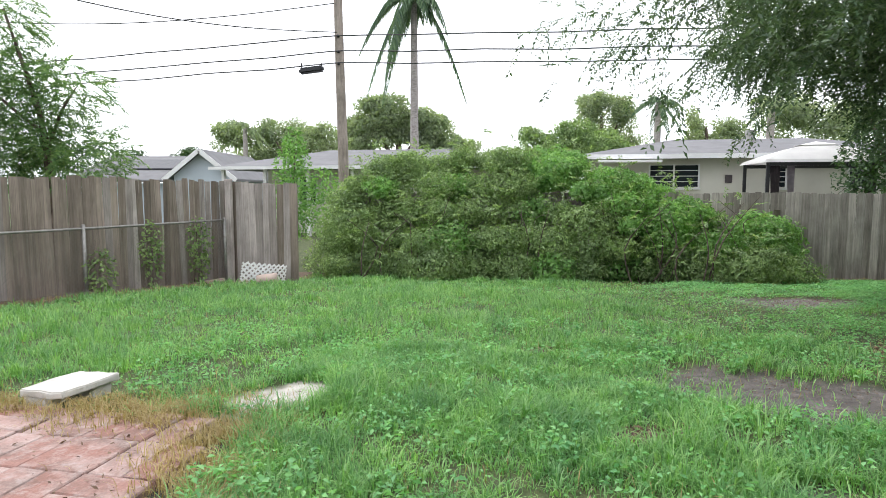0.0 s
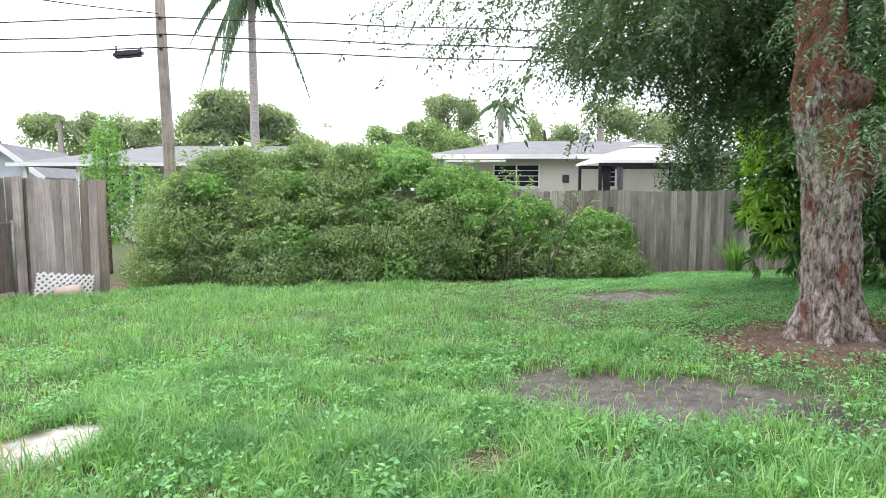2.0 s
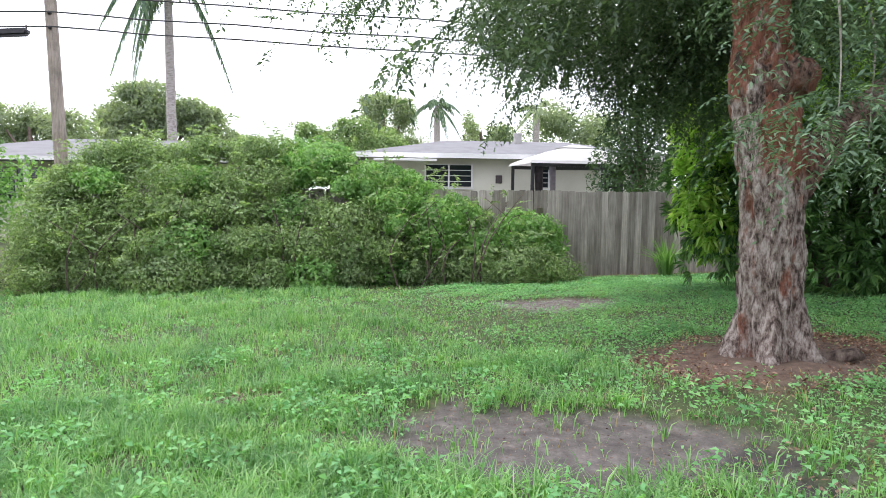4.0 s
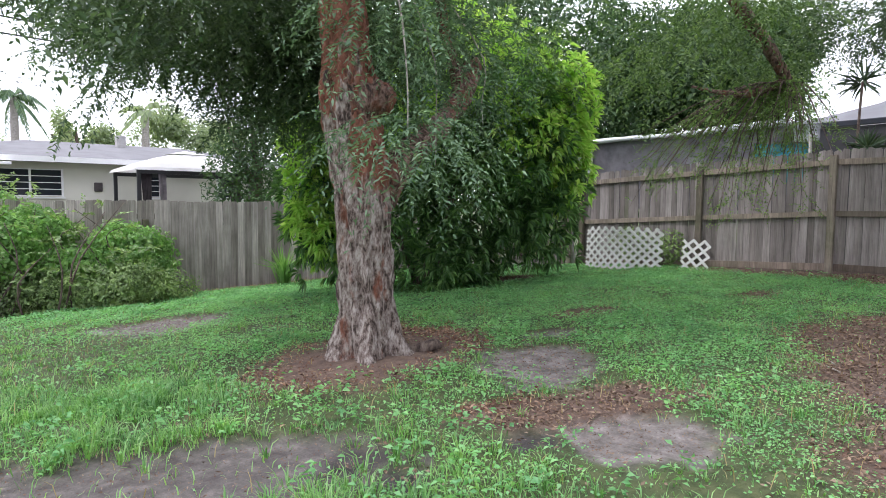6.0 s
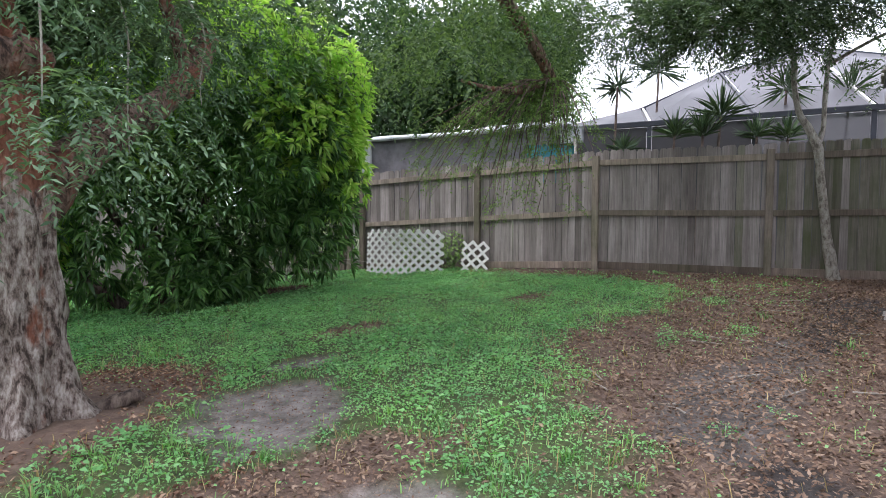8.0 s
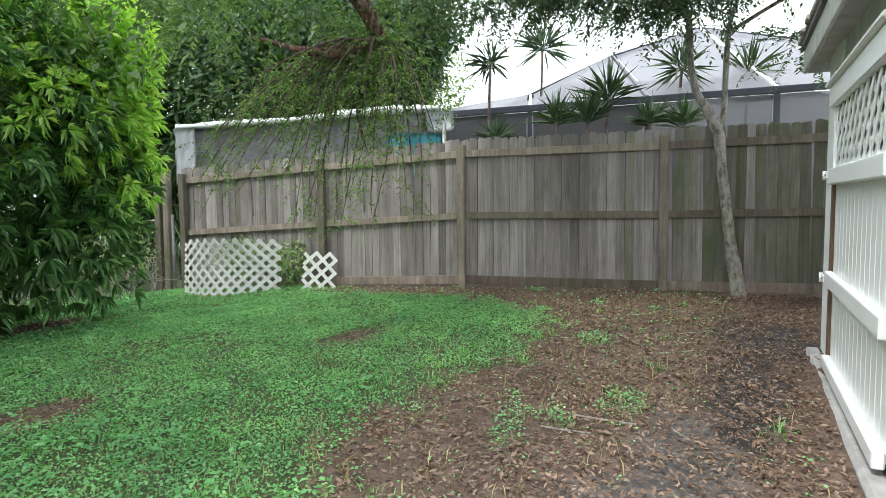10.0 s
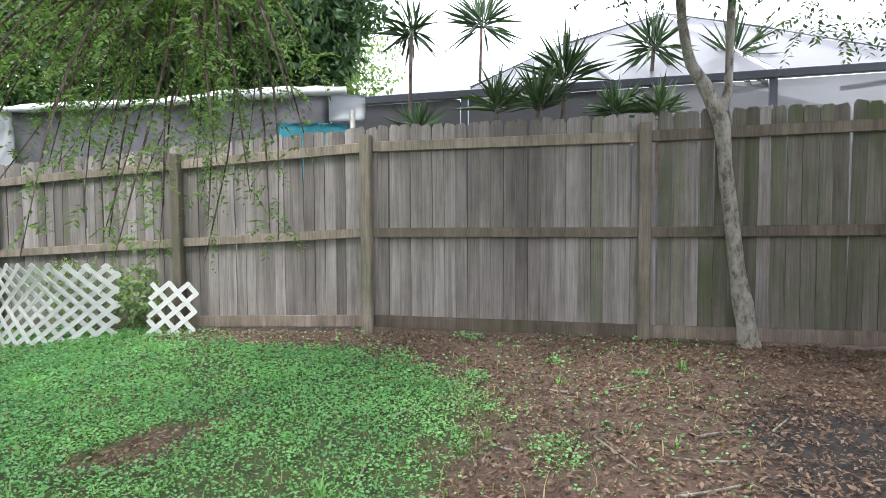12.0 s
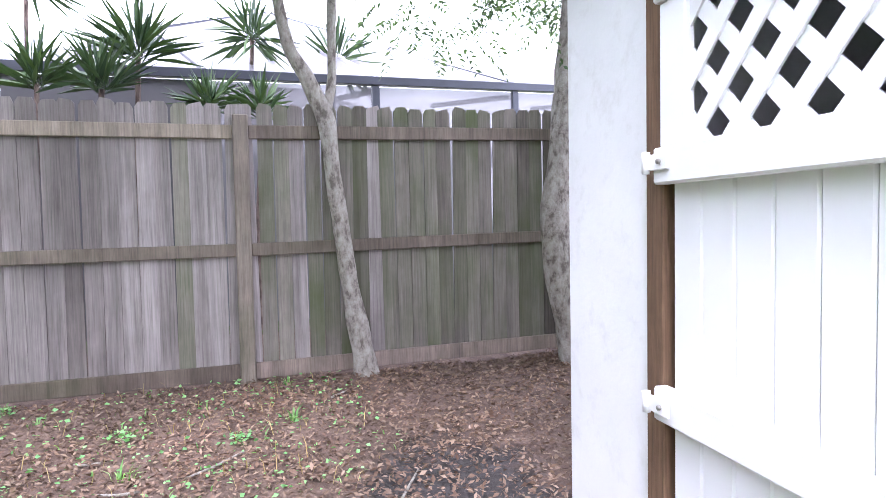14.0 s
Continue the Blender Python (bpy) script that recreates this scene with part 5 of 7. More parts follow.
def fence_side_trees():
    x, y, z = 11.84, -0.6, gz(11.84, -0.6)
    tree("slender forked tree with pale mottled bark beside the fence", [
        [(x, y, z - 0.1), (x, y + 0.01, z + 0.08), (x, y + 0.09, 0.75), (x + 0.01, y + 0.155, 1.2), (x + 0.02, y + 0.2, 1.62), (x + 0.03, y + 0.255, 2.02), (x + 0.04, y + 0.45, 2.4), (x + 0.04, y + 0.54, 2.75), (x, y + 0.6, 3.3), (x - 0.2, y + 1.0, 4.0)],
        [(x + 0.03, y + 0.24, 1.98), (x + 0.05, y + 0.18, 2.25), (x + 0.05, y + 0.17, 2.7), (x + 0.1, y + 0.1, 3.3), (x, y - 0.2, 4.0)],
        [(x, y + 0.6, 3.25), (x - 0.5, y + 1.3, 3.5), (x - 1.1, y + 2.0, 3.4)], [(x + 0.1, y + 0.1, 3.1), (x - 0.3, y - 0.6, 3.4), (x - 0.6, y - 1.3, 3.2)]],
        [[0.12, 0.085, 0.062, 0.058, 0.058, 0.06, 0.045, 0.04, 0.035, 0.015], [0.035, 0.032, 0.032, 0.026, 0.01], [0.025, 0.018, 0.006], [0.025, 0.018, 0.006]],
        # The wide clump at z 4.4 is added above view to shade the ground
        [feathery((11.0, 0.7, 3.55), (1.0, 1.3, 0.35), 900), feathery((10.2, -0.6, 4.4), (1.6, 1.6, 0.35), 900), feathery((11.3, 0.9, 4.1), (1.0, 1.1, 0.4), 600), feathery((10.9, 2.0, 3.7), (0.9, 0.9, 0.5), 500), feathery((11.6, -0.4, 4.0), (1.1, 1.2, 0.6), 800), feathery((11.7, -1.9, 3.1), (0.35, 0.4, 0.3), 34), feathery((12.2, -1.3, 2.95), (0.35, 0.5, 0.25), 40), feathery((11.2, 0.2, 3.2), (0.5, 0.5, 0.25), 60)],
        M["feather"], M["bark_grey"])
    # Crown enlarged above view as added shade over fence and litter
    tree("leaning grey tree trunk by the fence behind the house corner", [[(11.38, -2.14, 0.1), (11.4, -2.06, 0.5), (11.42, -1.97, 0.95), (11.43, -1.95, 1.25), (11.45, -2.03, 1.7), (11.48, -2.11, 2.2), (11.5, -2.24, 3.2), (11.3, -2.2, 4.2)]],
         [[0.16, 0.135, 0.12, 0.118, 0.112, 0.108, 0.1, 0.05]], [feathery((11.0, -2.4, 4.3), (1.7, 1.6, 0.7), 1300), feathery((10.6, -0.9, 4.6), (1.5, 1.4, 0.5), 800), feathery((12.2, -3.0, 3.6), (0.8, 0.8, 0.5), 260)], M["feather"], M["bark_grey"])


fence_side_trees()


def left_tree():
    tree("thin leafy tree leaning over the old brown fence", [
        [(-8.1, 13.4, -0.6), (-8.05, 13.3, 1.2), (-8.1, 13.2, 2.6), (-8.3, 13.1, 3.6), (-8.6, 13.0, 4.8)], [(-8.08, 13.3, 2.0), (-7.7, 13.2, 2.8), (-7.3, 13.1, 3.3)], [(-8.1, 13.2, 2.4), (-8.7, 13.0, 3.0), (-9.3, 12.9, 3.6)]],
        [[0.11, 0.09, 0.06, 0.04, 0.02], [0.04, 0.03, 0.01], [0.04, 0.03, 0.01]],
        [feathery((-7.7, 13.1, 3.2), (0.9, 0.8, 0.6), 190, 0.5, 22, 0.075, 0.034), feathery((-9.0, 12.9, 3.5), (1.0, 0.9, 1.0), 330, 0.5, 22, 0.075, 0.034), feathery((-8.9, 13.0, 4.8), (0.9, 0.8, 0.8), 190, 0.5, 22, 0.075, 0.034), feathery((-7.6, 13.4, 1.9), (1.0, 0.8, 0.7), 330, 0.5, 22, 0.075, 0.034), feathery((-9.3, 13.3, 2.0), (1.2, 0.9, 0.9), 460, 0.5, 22, 0.075, 0.034), feathery((-8.5, 13.0, 2.5), (1.0, 0.8, 0.8), 240, 0.5, 22, 0.075, 0.034), feathery((-9.9, 12.9, 3.9), (0.9, 0.8, 1.3), 240, 0.5, 22, 0.075, 0.034)],
        M["airy"], M["bark_dark"])
    tree("upright bright green shrub beyond the fence corner", [[(-3.5, 15.4, -0.6), (-3.5, 15.4, 1.0), (-3.45, 15.4, 2.2)]], [[0.05, 0.04, 0.01]], [leafy((-3.5, 15.4, 1.2), (0.5, 0.45, 1.3), 1700, 0.1, 0.05), leafy((-3.45, 15.4, 2.2), (0.28, 0.28, 0.55), 400, 0.1, 0.05), leafy((-2.8, 15.6, 0.9), (0.5, 0.4, 0.9), 900, 0.1, 0.05)], M["vine"], M["bark_dark"], "shrub")


left_tree()


def sword_plant(name, label, at, n, L, W, heads, group="", lo=0.15):
    e = thing(name, at, label, "plant", group)
    a = np.array(at)
    for h in heads:
        h = np.array(h, float)
        if np.linalg.norm(h - a) > 0.15:
            part("stem", mesh_of("stem", *tube([a, (a + h) / 2 + (0.04, 0.03, 0), h], [0.03, 0.025, 0.02], 8, 0.005, 9, 3), M["bark_dark"], True), e)
        th, el = rng.uniform(0, 2 * np.pi, n), rng.uniform(lo, 1.5, n)
        D = np.stack([np.cos(th) * np.cos(el), np.sin(th) * np.cos(el), np.sin(el)], 1)
        V, F = leaves(np.repeat(h[None], n, 0) + rng.normal(0, 0.03, (n, 3)), D, L * rng.uniform(0.7, 1.1, n), W, 0.15, 0.1)
        part("leaf_rosette", mesh_of("leaf_rosette", V, F, M["sword"]), e)
    return e


def yuccas():
    for x, y, z, size in ((13.25, 1.45, 2.5, 0.5), (13.2, 1.02, 2.48, 0.55), (13.4, 0.75, 2.8, 0.6), (13.85, 0.16, 2.5, 0.46), (13.7, -0.28, 2.46, 0.46), (15.7, 1.77, 4.05, 0.7), (13.6, 2.4, 3.4, 0.45), (14.5, -0.35, 3.35, 0.6), (15.2, -1.45, 3.35, 0.7), (13.2, 2.24, 2.25, 0.4)):
        sword_plant("dragon_tree", "spiky dracaena with dark sword leaves beyond the fence", (x + 0.1, y + 0.05, -0.1), 64, size, 0.036, [(x, y, z - 0.16)], "spiky plants beyond the fence", 0.1 if z < 2.9 else -0.7)
    # strap-leaved plant by the back fence
    c = np.array((8.85, 11.35, -0.52))
    e = thing("lily", tuple(c), "clump of arching strap leaves by the back fence", "plant")
    n = 90
    th = rng.uniform(0, 2 * np.pi, n)
    D = np.stack([np.cos(th), np.sin(th), np.zeros(n)], 1)
    part("leaves", mesh_of("leaves", *blades(c + D * 0.08 * rng.uniform(0, 1, (n, 1)), D, rng.uniform(0.5, 0.95, n), 0.045, rng.uniform(0.2, 0.9, n)), M["vine"]), e)


yuccas()


def palm(label, at, height, n, length, leaflets=44, droop=0.9, trunk_r=0.15, mat="palm", lean=(0, 0), spread=1.0, width=0.05):
    x, y, z = at
    e = thing("palm", at, label, "palm")
    top = np.array((x + lean[0], y + lean[1], z + height))
    part("trunk", mesh_of("trunk", *tube([(x, y, z - 0.2), (x + lean[0] * 0.3, y + lean[1] * 0.3, z + height * 0.45), top], [trunk_r * 1.2, trunk_r, trunk_r * 0.75], 12, 0.01, 5, 8), M["palm_bark"], True), e)
    for k in range(n):
        a = 2.399 * k + rng.uniform(-0.5, 0.5)
        el = rng.uniform(-0.6, 1.3)
        d = np.array((math.cos(a) * math.cos(el), math.sin(a) * math.cos(el), math.sin(el)))
        ln = length * rng.uniform(0.8, 1.1)
        t = np.linspace(0, 1, 9)[:, None]
        C = top + d * ln * t * spread + np.array((0, 0, -1.0)) * ln * droop * t ** 2
        tt = np.linspace(0.12, 1, leaflets)
        P = np.stack([np.interp(tt, t[:, 0], C[:, i]) for i in range(3)], 1)
        T = unit(np.gradient(P, axis=0))
        S = unit(np.cross(T, (0, 0, 1.0)))
        sg = np.where(np.arange(leaflets) % 2 == 0, 1.0, -1.0)[:, None]
        D = unit(T * 0.6 + S * sg * 0.75 + np.array((0, 0, -0.75)))
        lf = leaves(P, D, length * 0.2 * np.sin(np.pi * np.clip(tt * 0.85 + 0.12, 0, 1)), width, 0.1, 0.25)
        rv, rf = tube(C, np.linspace(0.03, 0.006, 9), 4, cap=False)
        rf = np.array(rf)
        tri = np.concatenate([rf[:, :3], rf[:, [0, 2, 3]]])
        part("frond", mesh_of("frond", *stack(lf, (rv, tri)), M[mat]), e)
    return e


def distance():
    palm("tall palm with drooping grey-green fronds", (-1.1, 30.0, -0.7), 10.7, 18, 3.0, 150, 1.25, 0.19, width=0.055, spread=0.9)
    palm("distant palm with hanging dead fronds", (17.2, 50.0, -0.7), 8.6, 14, 2.6, 40, 0.9, 0.28, width=0.12)
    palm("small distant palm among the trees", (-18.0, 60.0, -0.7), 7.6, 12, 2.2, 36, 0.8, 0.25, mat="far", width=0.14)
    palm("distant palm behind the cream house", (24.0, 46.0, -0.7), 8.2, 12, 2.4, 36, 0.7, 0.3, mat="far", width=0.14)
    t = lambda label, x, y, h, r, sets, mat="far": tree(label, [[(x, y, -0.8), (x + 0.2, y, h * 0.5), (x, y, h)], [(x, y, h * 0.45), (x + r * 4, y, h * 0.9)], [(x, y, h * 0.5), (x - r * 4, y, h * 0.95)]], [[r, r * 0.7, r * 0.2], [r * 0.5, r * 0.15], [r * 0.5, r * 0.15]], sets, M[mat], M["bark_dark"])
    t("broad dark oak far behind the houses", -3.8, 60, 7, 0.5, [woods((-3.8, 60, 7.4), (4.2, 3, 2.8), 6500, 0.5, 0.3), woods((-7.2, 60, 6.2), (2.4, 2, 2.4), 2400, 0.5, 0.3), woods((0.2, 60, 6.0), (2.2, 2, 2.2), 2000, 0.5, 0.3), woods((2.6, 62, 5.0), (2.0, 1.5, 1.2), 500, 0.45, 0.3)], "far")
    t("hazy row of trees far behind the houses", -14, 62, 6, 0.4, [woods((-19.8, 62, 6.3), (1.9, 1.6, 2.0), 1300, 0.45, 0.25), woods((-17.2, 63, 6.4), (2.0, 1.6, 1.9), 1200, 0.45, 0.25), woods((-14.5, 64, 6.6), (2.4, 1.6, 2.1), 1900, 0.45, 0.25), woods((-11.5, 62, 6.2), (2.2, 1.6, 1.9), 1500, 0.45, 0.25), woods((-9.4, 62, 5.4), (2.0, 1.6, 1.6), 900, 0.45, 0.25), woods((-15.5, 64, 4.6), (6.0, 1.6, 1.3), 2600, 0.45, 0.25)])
    t("low line of distant trees", -28, 75, 4, 0.4, [woods((-30, 75, 4.6), (3.5, 2, 1.9), 1400, 0.45, 0.3), woods((-36, 75, 4.2), (3.0, 2, 1.6), 700, 0.45, 0.3), woods((-42, 75, 5.2), (4, 2, 2.5), 900, 0.5, 0.3)], "far_dark")
    t("rounded green tree beside the cream house", 6.0, 33, 3.2, 0.3, [woods((5.2, 33, 3.1), (1.8, 1.5, 1.5), 3000, 0.26, 0.16), woods((7.0, 33, 3.4), (1.9, 1.5, 1.5), 3000, 0.26, 0.16), woods((9.0, 34, 3.3), (1.7, 1.2, 1.1), 1900, 0.26, 0.16)], "hedge")
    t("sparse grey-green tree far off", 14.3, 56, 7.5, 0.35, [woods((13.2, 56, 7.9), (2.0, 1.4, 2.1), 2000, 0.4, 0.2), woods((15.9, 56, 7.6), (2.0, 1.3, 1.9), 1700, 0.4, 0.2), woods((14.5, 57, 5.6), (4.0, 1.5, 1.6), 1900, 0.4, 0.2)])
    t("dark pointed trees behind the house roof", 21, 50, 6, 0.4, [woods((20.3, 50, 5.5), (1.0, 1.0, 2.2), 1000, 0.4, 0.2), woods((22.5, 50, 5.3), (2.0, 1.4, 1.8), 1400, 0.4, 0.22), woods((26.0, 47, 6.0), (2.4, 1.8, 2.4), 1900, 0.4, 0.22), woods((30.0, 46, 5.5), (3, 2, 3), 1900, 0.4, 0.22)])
    t("dark tree beside the gazebo behind the fence", 12.6, 17.6, 3.5, 0.2, [leafy((12.0, 17.2, 1.4), (1.2, 1.0, 2.0), 3000, 0.13, 0.07), woods((13.4, 17.5, 3.2), (1.8, 1.4, 2.2), 5200, 0.14, 0.08), leafy((11.3, 15.2, 0.4), (0.9, 0.7, 1.1), 1300, 0.12, 0.06), woods((15.8, 17, 3.0), (2.2, 1.5, 2.8), 5200, 0.15, 0.08)], "far_dark")
    t("tall dark trees closing the back corner", 15.5, 10.0, 4.5, 0.25, [leafy((15.6, 9.6, 2.6), (1.9, 1.6, 2.8), 9000, 0.17, 0.085), leafy((14.5, 12.4, 2.6), (1.9, 1.5, 2.8), 7000, 0.17, 0.085), woods((17.5, 8.0, 4.6), (2.4, 1.8, 2.2), 7000, 0.19, 0.1), leafy((15.8, 11.0, 5.6), (2.8, 2.4, 2.0), 7000, 0.19, 0.1), leafy((12.3, 13.8, 2.6), (1.8, 1.0, 2.4), 5000, 0.16, 0.08), woods((16.4, 5.8, 4.3), (1.6, 1.5, 1.6), 5200, 0.16, 0.085), leafy((15.6, 5.3, 4.1), (1.6, 1.7, 1.2), 5500, 0.16, 0.085), leafy((15.0, 7.3, 3.4), (1.2, 1.3, 2.2), 6500, 0.15, 0.07), leafy((15.4, 4.6, 3.9), (0.9, 1.2, 1.3), 4500, 0.15, 0.07), woods((16.0, 3.9, 4.4), (1.2, 1.0, 1.2), 3500, 0.15, 0.08), leafy((13.9, 9.6, 3.6), (1.2, 1.4, 1.8), 5000, 0.15, 0.07)], "far_dark")
    t("yellow-green trees beyond the pool cage", 19.5, 4.8, 4.5, 0.2, [woods((19.0, 5.0, 3.9), (1.6, 1.4, 1.5), 1500, 0.16, 0.08), woods((20.5, 6.5, 5.0), (2.2, 1.6, 1.8), 1600, 0.16, 0.08)], "feather_light")
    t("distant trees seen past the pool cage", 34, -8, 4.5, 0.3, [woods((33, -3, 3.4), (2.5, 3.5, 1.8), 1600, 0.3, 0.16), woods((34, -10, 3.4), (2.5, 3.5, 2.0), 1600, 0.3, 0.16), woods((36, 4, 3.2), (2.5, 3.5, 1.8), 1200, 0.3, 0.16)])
    for k, (x, y) in enumerate(((14.2, 8.4), (14.6, 7.6), (15.2, 8.8))):
        palm("clumping palm with dark arching fronds beyond the fence", (x, y, -0.4), 1.6 + 0.7 * k, 12, 1.9, 60, 0.55, 0.06, mat="far_dark", width=0.035)


distance()


# ---- neighbouring houses, gazebo, pole ----
FU, FV, FO = Vector((0.974, -0.225, 0)), Vector((0.225, 0.974, 0)), Vector((0.155, 0.41, 0))


def fp(u, v, z):
    """A place by the back fence's directions: u along it, v away from the yard."""
    return FO + FU * u + FV * v + Vector((0, 0, z))


def fbox(u0, u1, v0, v1, z0, z1, bevel=0.0):
    bm = box(u1 - u0, v1 - v0, z1 - z0, bevel)
    p = fp((u0 + u1) / 2, (v0 + v1) / 2, z0)
    bmesh.ops.transform(bm, matrix=Matrix.Translation(p) @ Matrix.Rotation(math.atan2(FU.y, FU.x), 4, "Z"), verts=bm.verts)
    return bm


def hip_roof(u0, u1, v0, v1, z, rise, inset, thick=0.14):
    """A hipped roof with overhanging eaves, as a solid."""
    bm = bmesh.new()
    vm = (v0 + v1) / 2
    low = [bm.verts.new(fp(u, v, z)) for u, v in ((u0, v0), (u1, v0), (u1, v1), (u0, v1))]
    eav = [bm.verts.new(fp(u, v, z + thick)) for u, v in ((u0, v0), (u1, v0), (u1, v1), (u0, v1))]
    r0, r1 = bm.verts.new(fp(u0 + inset, vm, z + rise)), bm.verts.new(fp(u1 - inset, vm, z + rise))
    bm.faces.new(low[::-1])
    for i in range(4):
        j = (i + 1) % 4
        bm.faces.new((low[i], low[j], eav[j], eav[i]))
    bm.faces.new((eav[0], eav[1], r1, r0))
    bm.faces.new((eav[2], eav[3], r0, r1))
    bm.faces.new((eav[1], eav[2], r1))
    bm.faces.new((eav[3], eav[0], r0))
    return bm


def window(parent, u0, u1, v, z0, z1, bars=2, slats=4):
    w = part("window", mesh_bm("window", fbox(u0, u1, v - 0.03, v + 0.02, z0, z1), M["glass"]), parent, "dark louvred window")
    n = max(1, bars)
    for k in range(n + 1):
        u = u0 + (u1 - u0) * k / n
        part("frame", mesh_bm("frame", fbox(u - 0.03, u + 0.03, v - 0.07, v - 0.031, z0 - 0.03, z1 + 0.03), M["trim"]), w)
    for k in range(slats + 1):
        z = z0 + (z1 - z0) * k / slats
        part("slat", mesh_bm("slat", fbox(u0 + 0.03, u1 - 0.03, v - 0.06, v - 0.032, z - 0.012, z + 0.012), M["trim"]), w)
    part("sill", mesh_bm("sill", fbox(u0 - 0.06, u1 + 0.06, v - 0.11, v - 0.032, z0 - 0.09, z0 - 0.032), M["trim"]), w)


def cream_house():
    e = thing("house", tuple(fp(5, 25, -0.7)), "low cream house with a grey hipped roof", "house")
    part("wall", mesh_bm("wall", fbox(0.2, 12.0, 24.6, 32, -0.8, 2.35), M["cream"]), e)
    roof = part("roof", mesh_bm("roof", hip_roof(-0.5, 12.7, 23.9, 32.7, 2.35, 0.95, 4.0, 0.12), M["shingle"]), e)
    part("fascia", mesh_bm("fascia", fbox(-0.52, 12.72, 23.86, 23.897, 2.33, 2.5), M["trim"]), roof)
    part("chimney", mesh_bm("chimney", fbox(6.3, 6.62, 27.5, 27.85, 2.9, 3.6, 0.02), M["kerb"]), roof)
    window(e, 2.3, 4.05, 24.6, 1.3, 2.12)
    window(e, 6.55, 7.0, 24.6, 1.3, 2.05, 1)
    window(e, 9.0, 9.9, 24.6, 1.3, 2.05, 1)
    part("wall_vent", mesh_bm("vent", fbox(4.95, 5.2, 24.52, 24.59, 1.45, 1.75, 0.02), M["curtain"]), e)
    # the lower porch roof at its near end
    part("porch_roof", mesh_bm("porch", fbox(0.4, 2.6, 23.2, 23.85, 2.18, 2.26, 0.01), M["trim"]), e)


def grey_house():
    e = thing("house", tuple(fp(-9, 24, -0.7)), "long low house with a grey shingle roof and open porch", "house")
    part("wall", mesh_bm("wall", fbox(-13.0, -3.4, 24.0, 30, -0.8, 2.0), M["cream"]), e)
    roof = part("roof", mesh_bm("roof", hip_roof(-14.4, -2.4, 21.9, 31, 2.0, 0.95, 3.2, 0.08), M["shingle"]), e)
    part("fascia", mesh_bm("fascia", fbox(-14.42, -2.38, 21.86, 21.897, 1.98, 2.1), M["trim"]), roof)
    for u in (-14.0, -12.2, -10.4, -8.6):
        part("porch_post", mesh_bm("post", fbox(u - 0.06, u + 0.06, 22.2, 22.32, -0.8, 1.998), M["trim"]), e)
    window(e, -12.4, -10.8, 24.0, 0.7, 1.75)
    window(e, -9.8, -8.2, 24.0, 0.7, 1.75)


def gable_house():
    e = thing("house", (-13.0, 31, -0.7), "pale blue gabled house with a solar panel on its roof", "house")
    bm = bmesh.new()
    x0, x1, y0, y1, z0, ze, za = -12.4, -9.7, 30.0, 38.0, -0.8, 1.85, 2.95
    pts = [(x0, z0), (x1, z0), (x1, ze), ((x0 + x1) / 2, za), (x0, ze)]
    f, b = [bm.verts.new((x, y0, z)) for x, z in pts], [bm.verts.new((x, y1, z)) for x, z in pts]
    bm.faces.new(f), bm.faces.new(b[::-1])
    for i in range(5):
        j = (i + 1) % 5
        bm.faces.new((f[j], f[i], b[i], b[j]))
    part("wall", mesh_bm("wall", bm, M["blue_wall"]), e)
    xm = (x0 + x1) / 2
    for xa in (x0 - 0.35, x1 + 0.35):
        zl = za - (za - ze) * abs(xa - xm) / (xm - x0)
        bm = bmesh.new()
        q = [(xm, y0 - 0.4, za), (xa, y0 - 0.4, zl), (xa, y1, zl), (xm, y1, za)]
        lo, hi = [bm.verts.new((x, y, z + 0.02)) for x, y, z in q], [bm.verts.new((x, y, z + 0.12)) for x, y, z in q]
        bm.faces.new(lo), bm.faces.new(hi[::-1])
        for i in range(4):
            bm.faces.new((lo[i], hi[i], hi[(i + 1) % 4], lo[(i + 1) % 4]))
        r = part("roof", mesh_bm("roof", bm, M["shingle"]), e)
        part("barge_board", mesh_bm("barge", bar((xm, y0 - 0.43, za + 0.05), (xa, y0 - 0.43, zl + 0.05), 0.05, 0.2), M["trim"]), r)
    part("wing", mesh_bm("wing", box(5.2, 5, 2.3, 0.0), M["blue_wall"]), e, m=Matrix.Translation((-15.1, 34.0, -0.8)))
    bm = bmesh.new()
    q = [(-17.9, 30.9, 1.55), (-11.5, 30.9, 1.55), (-11.2, 34.5, 2.85), (-17.6, 34.5, 2.85)]
    lo, hi = [bm.verts.new(p) for p in q], [bm.verts.new((x, y, z + 0.12)) for x, y, z in q]
    bm.faces.new(lo[::-1]), bm.faces.new(hi)
    for i in range(4):
        bm.faces.new((lo[i], lo[(i + 1) % 4], hi[(i + 1) % 4], hi[i]))
    r = part("roof", mesh_bm("roof", bm, M["shingle"]), e)
    bm = box(2.6, 1.5, 0.05, 0.0)
    part("solar_panel", mesh_bm("solar_panel", bm, M["solar"]), r, "black solar panel", Matrix.Translation((-14.1, 33.0, 2.46)) @ Matrix.Rotation(math.atan2(1.3, 3.6), 4, "X"))


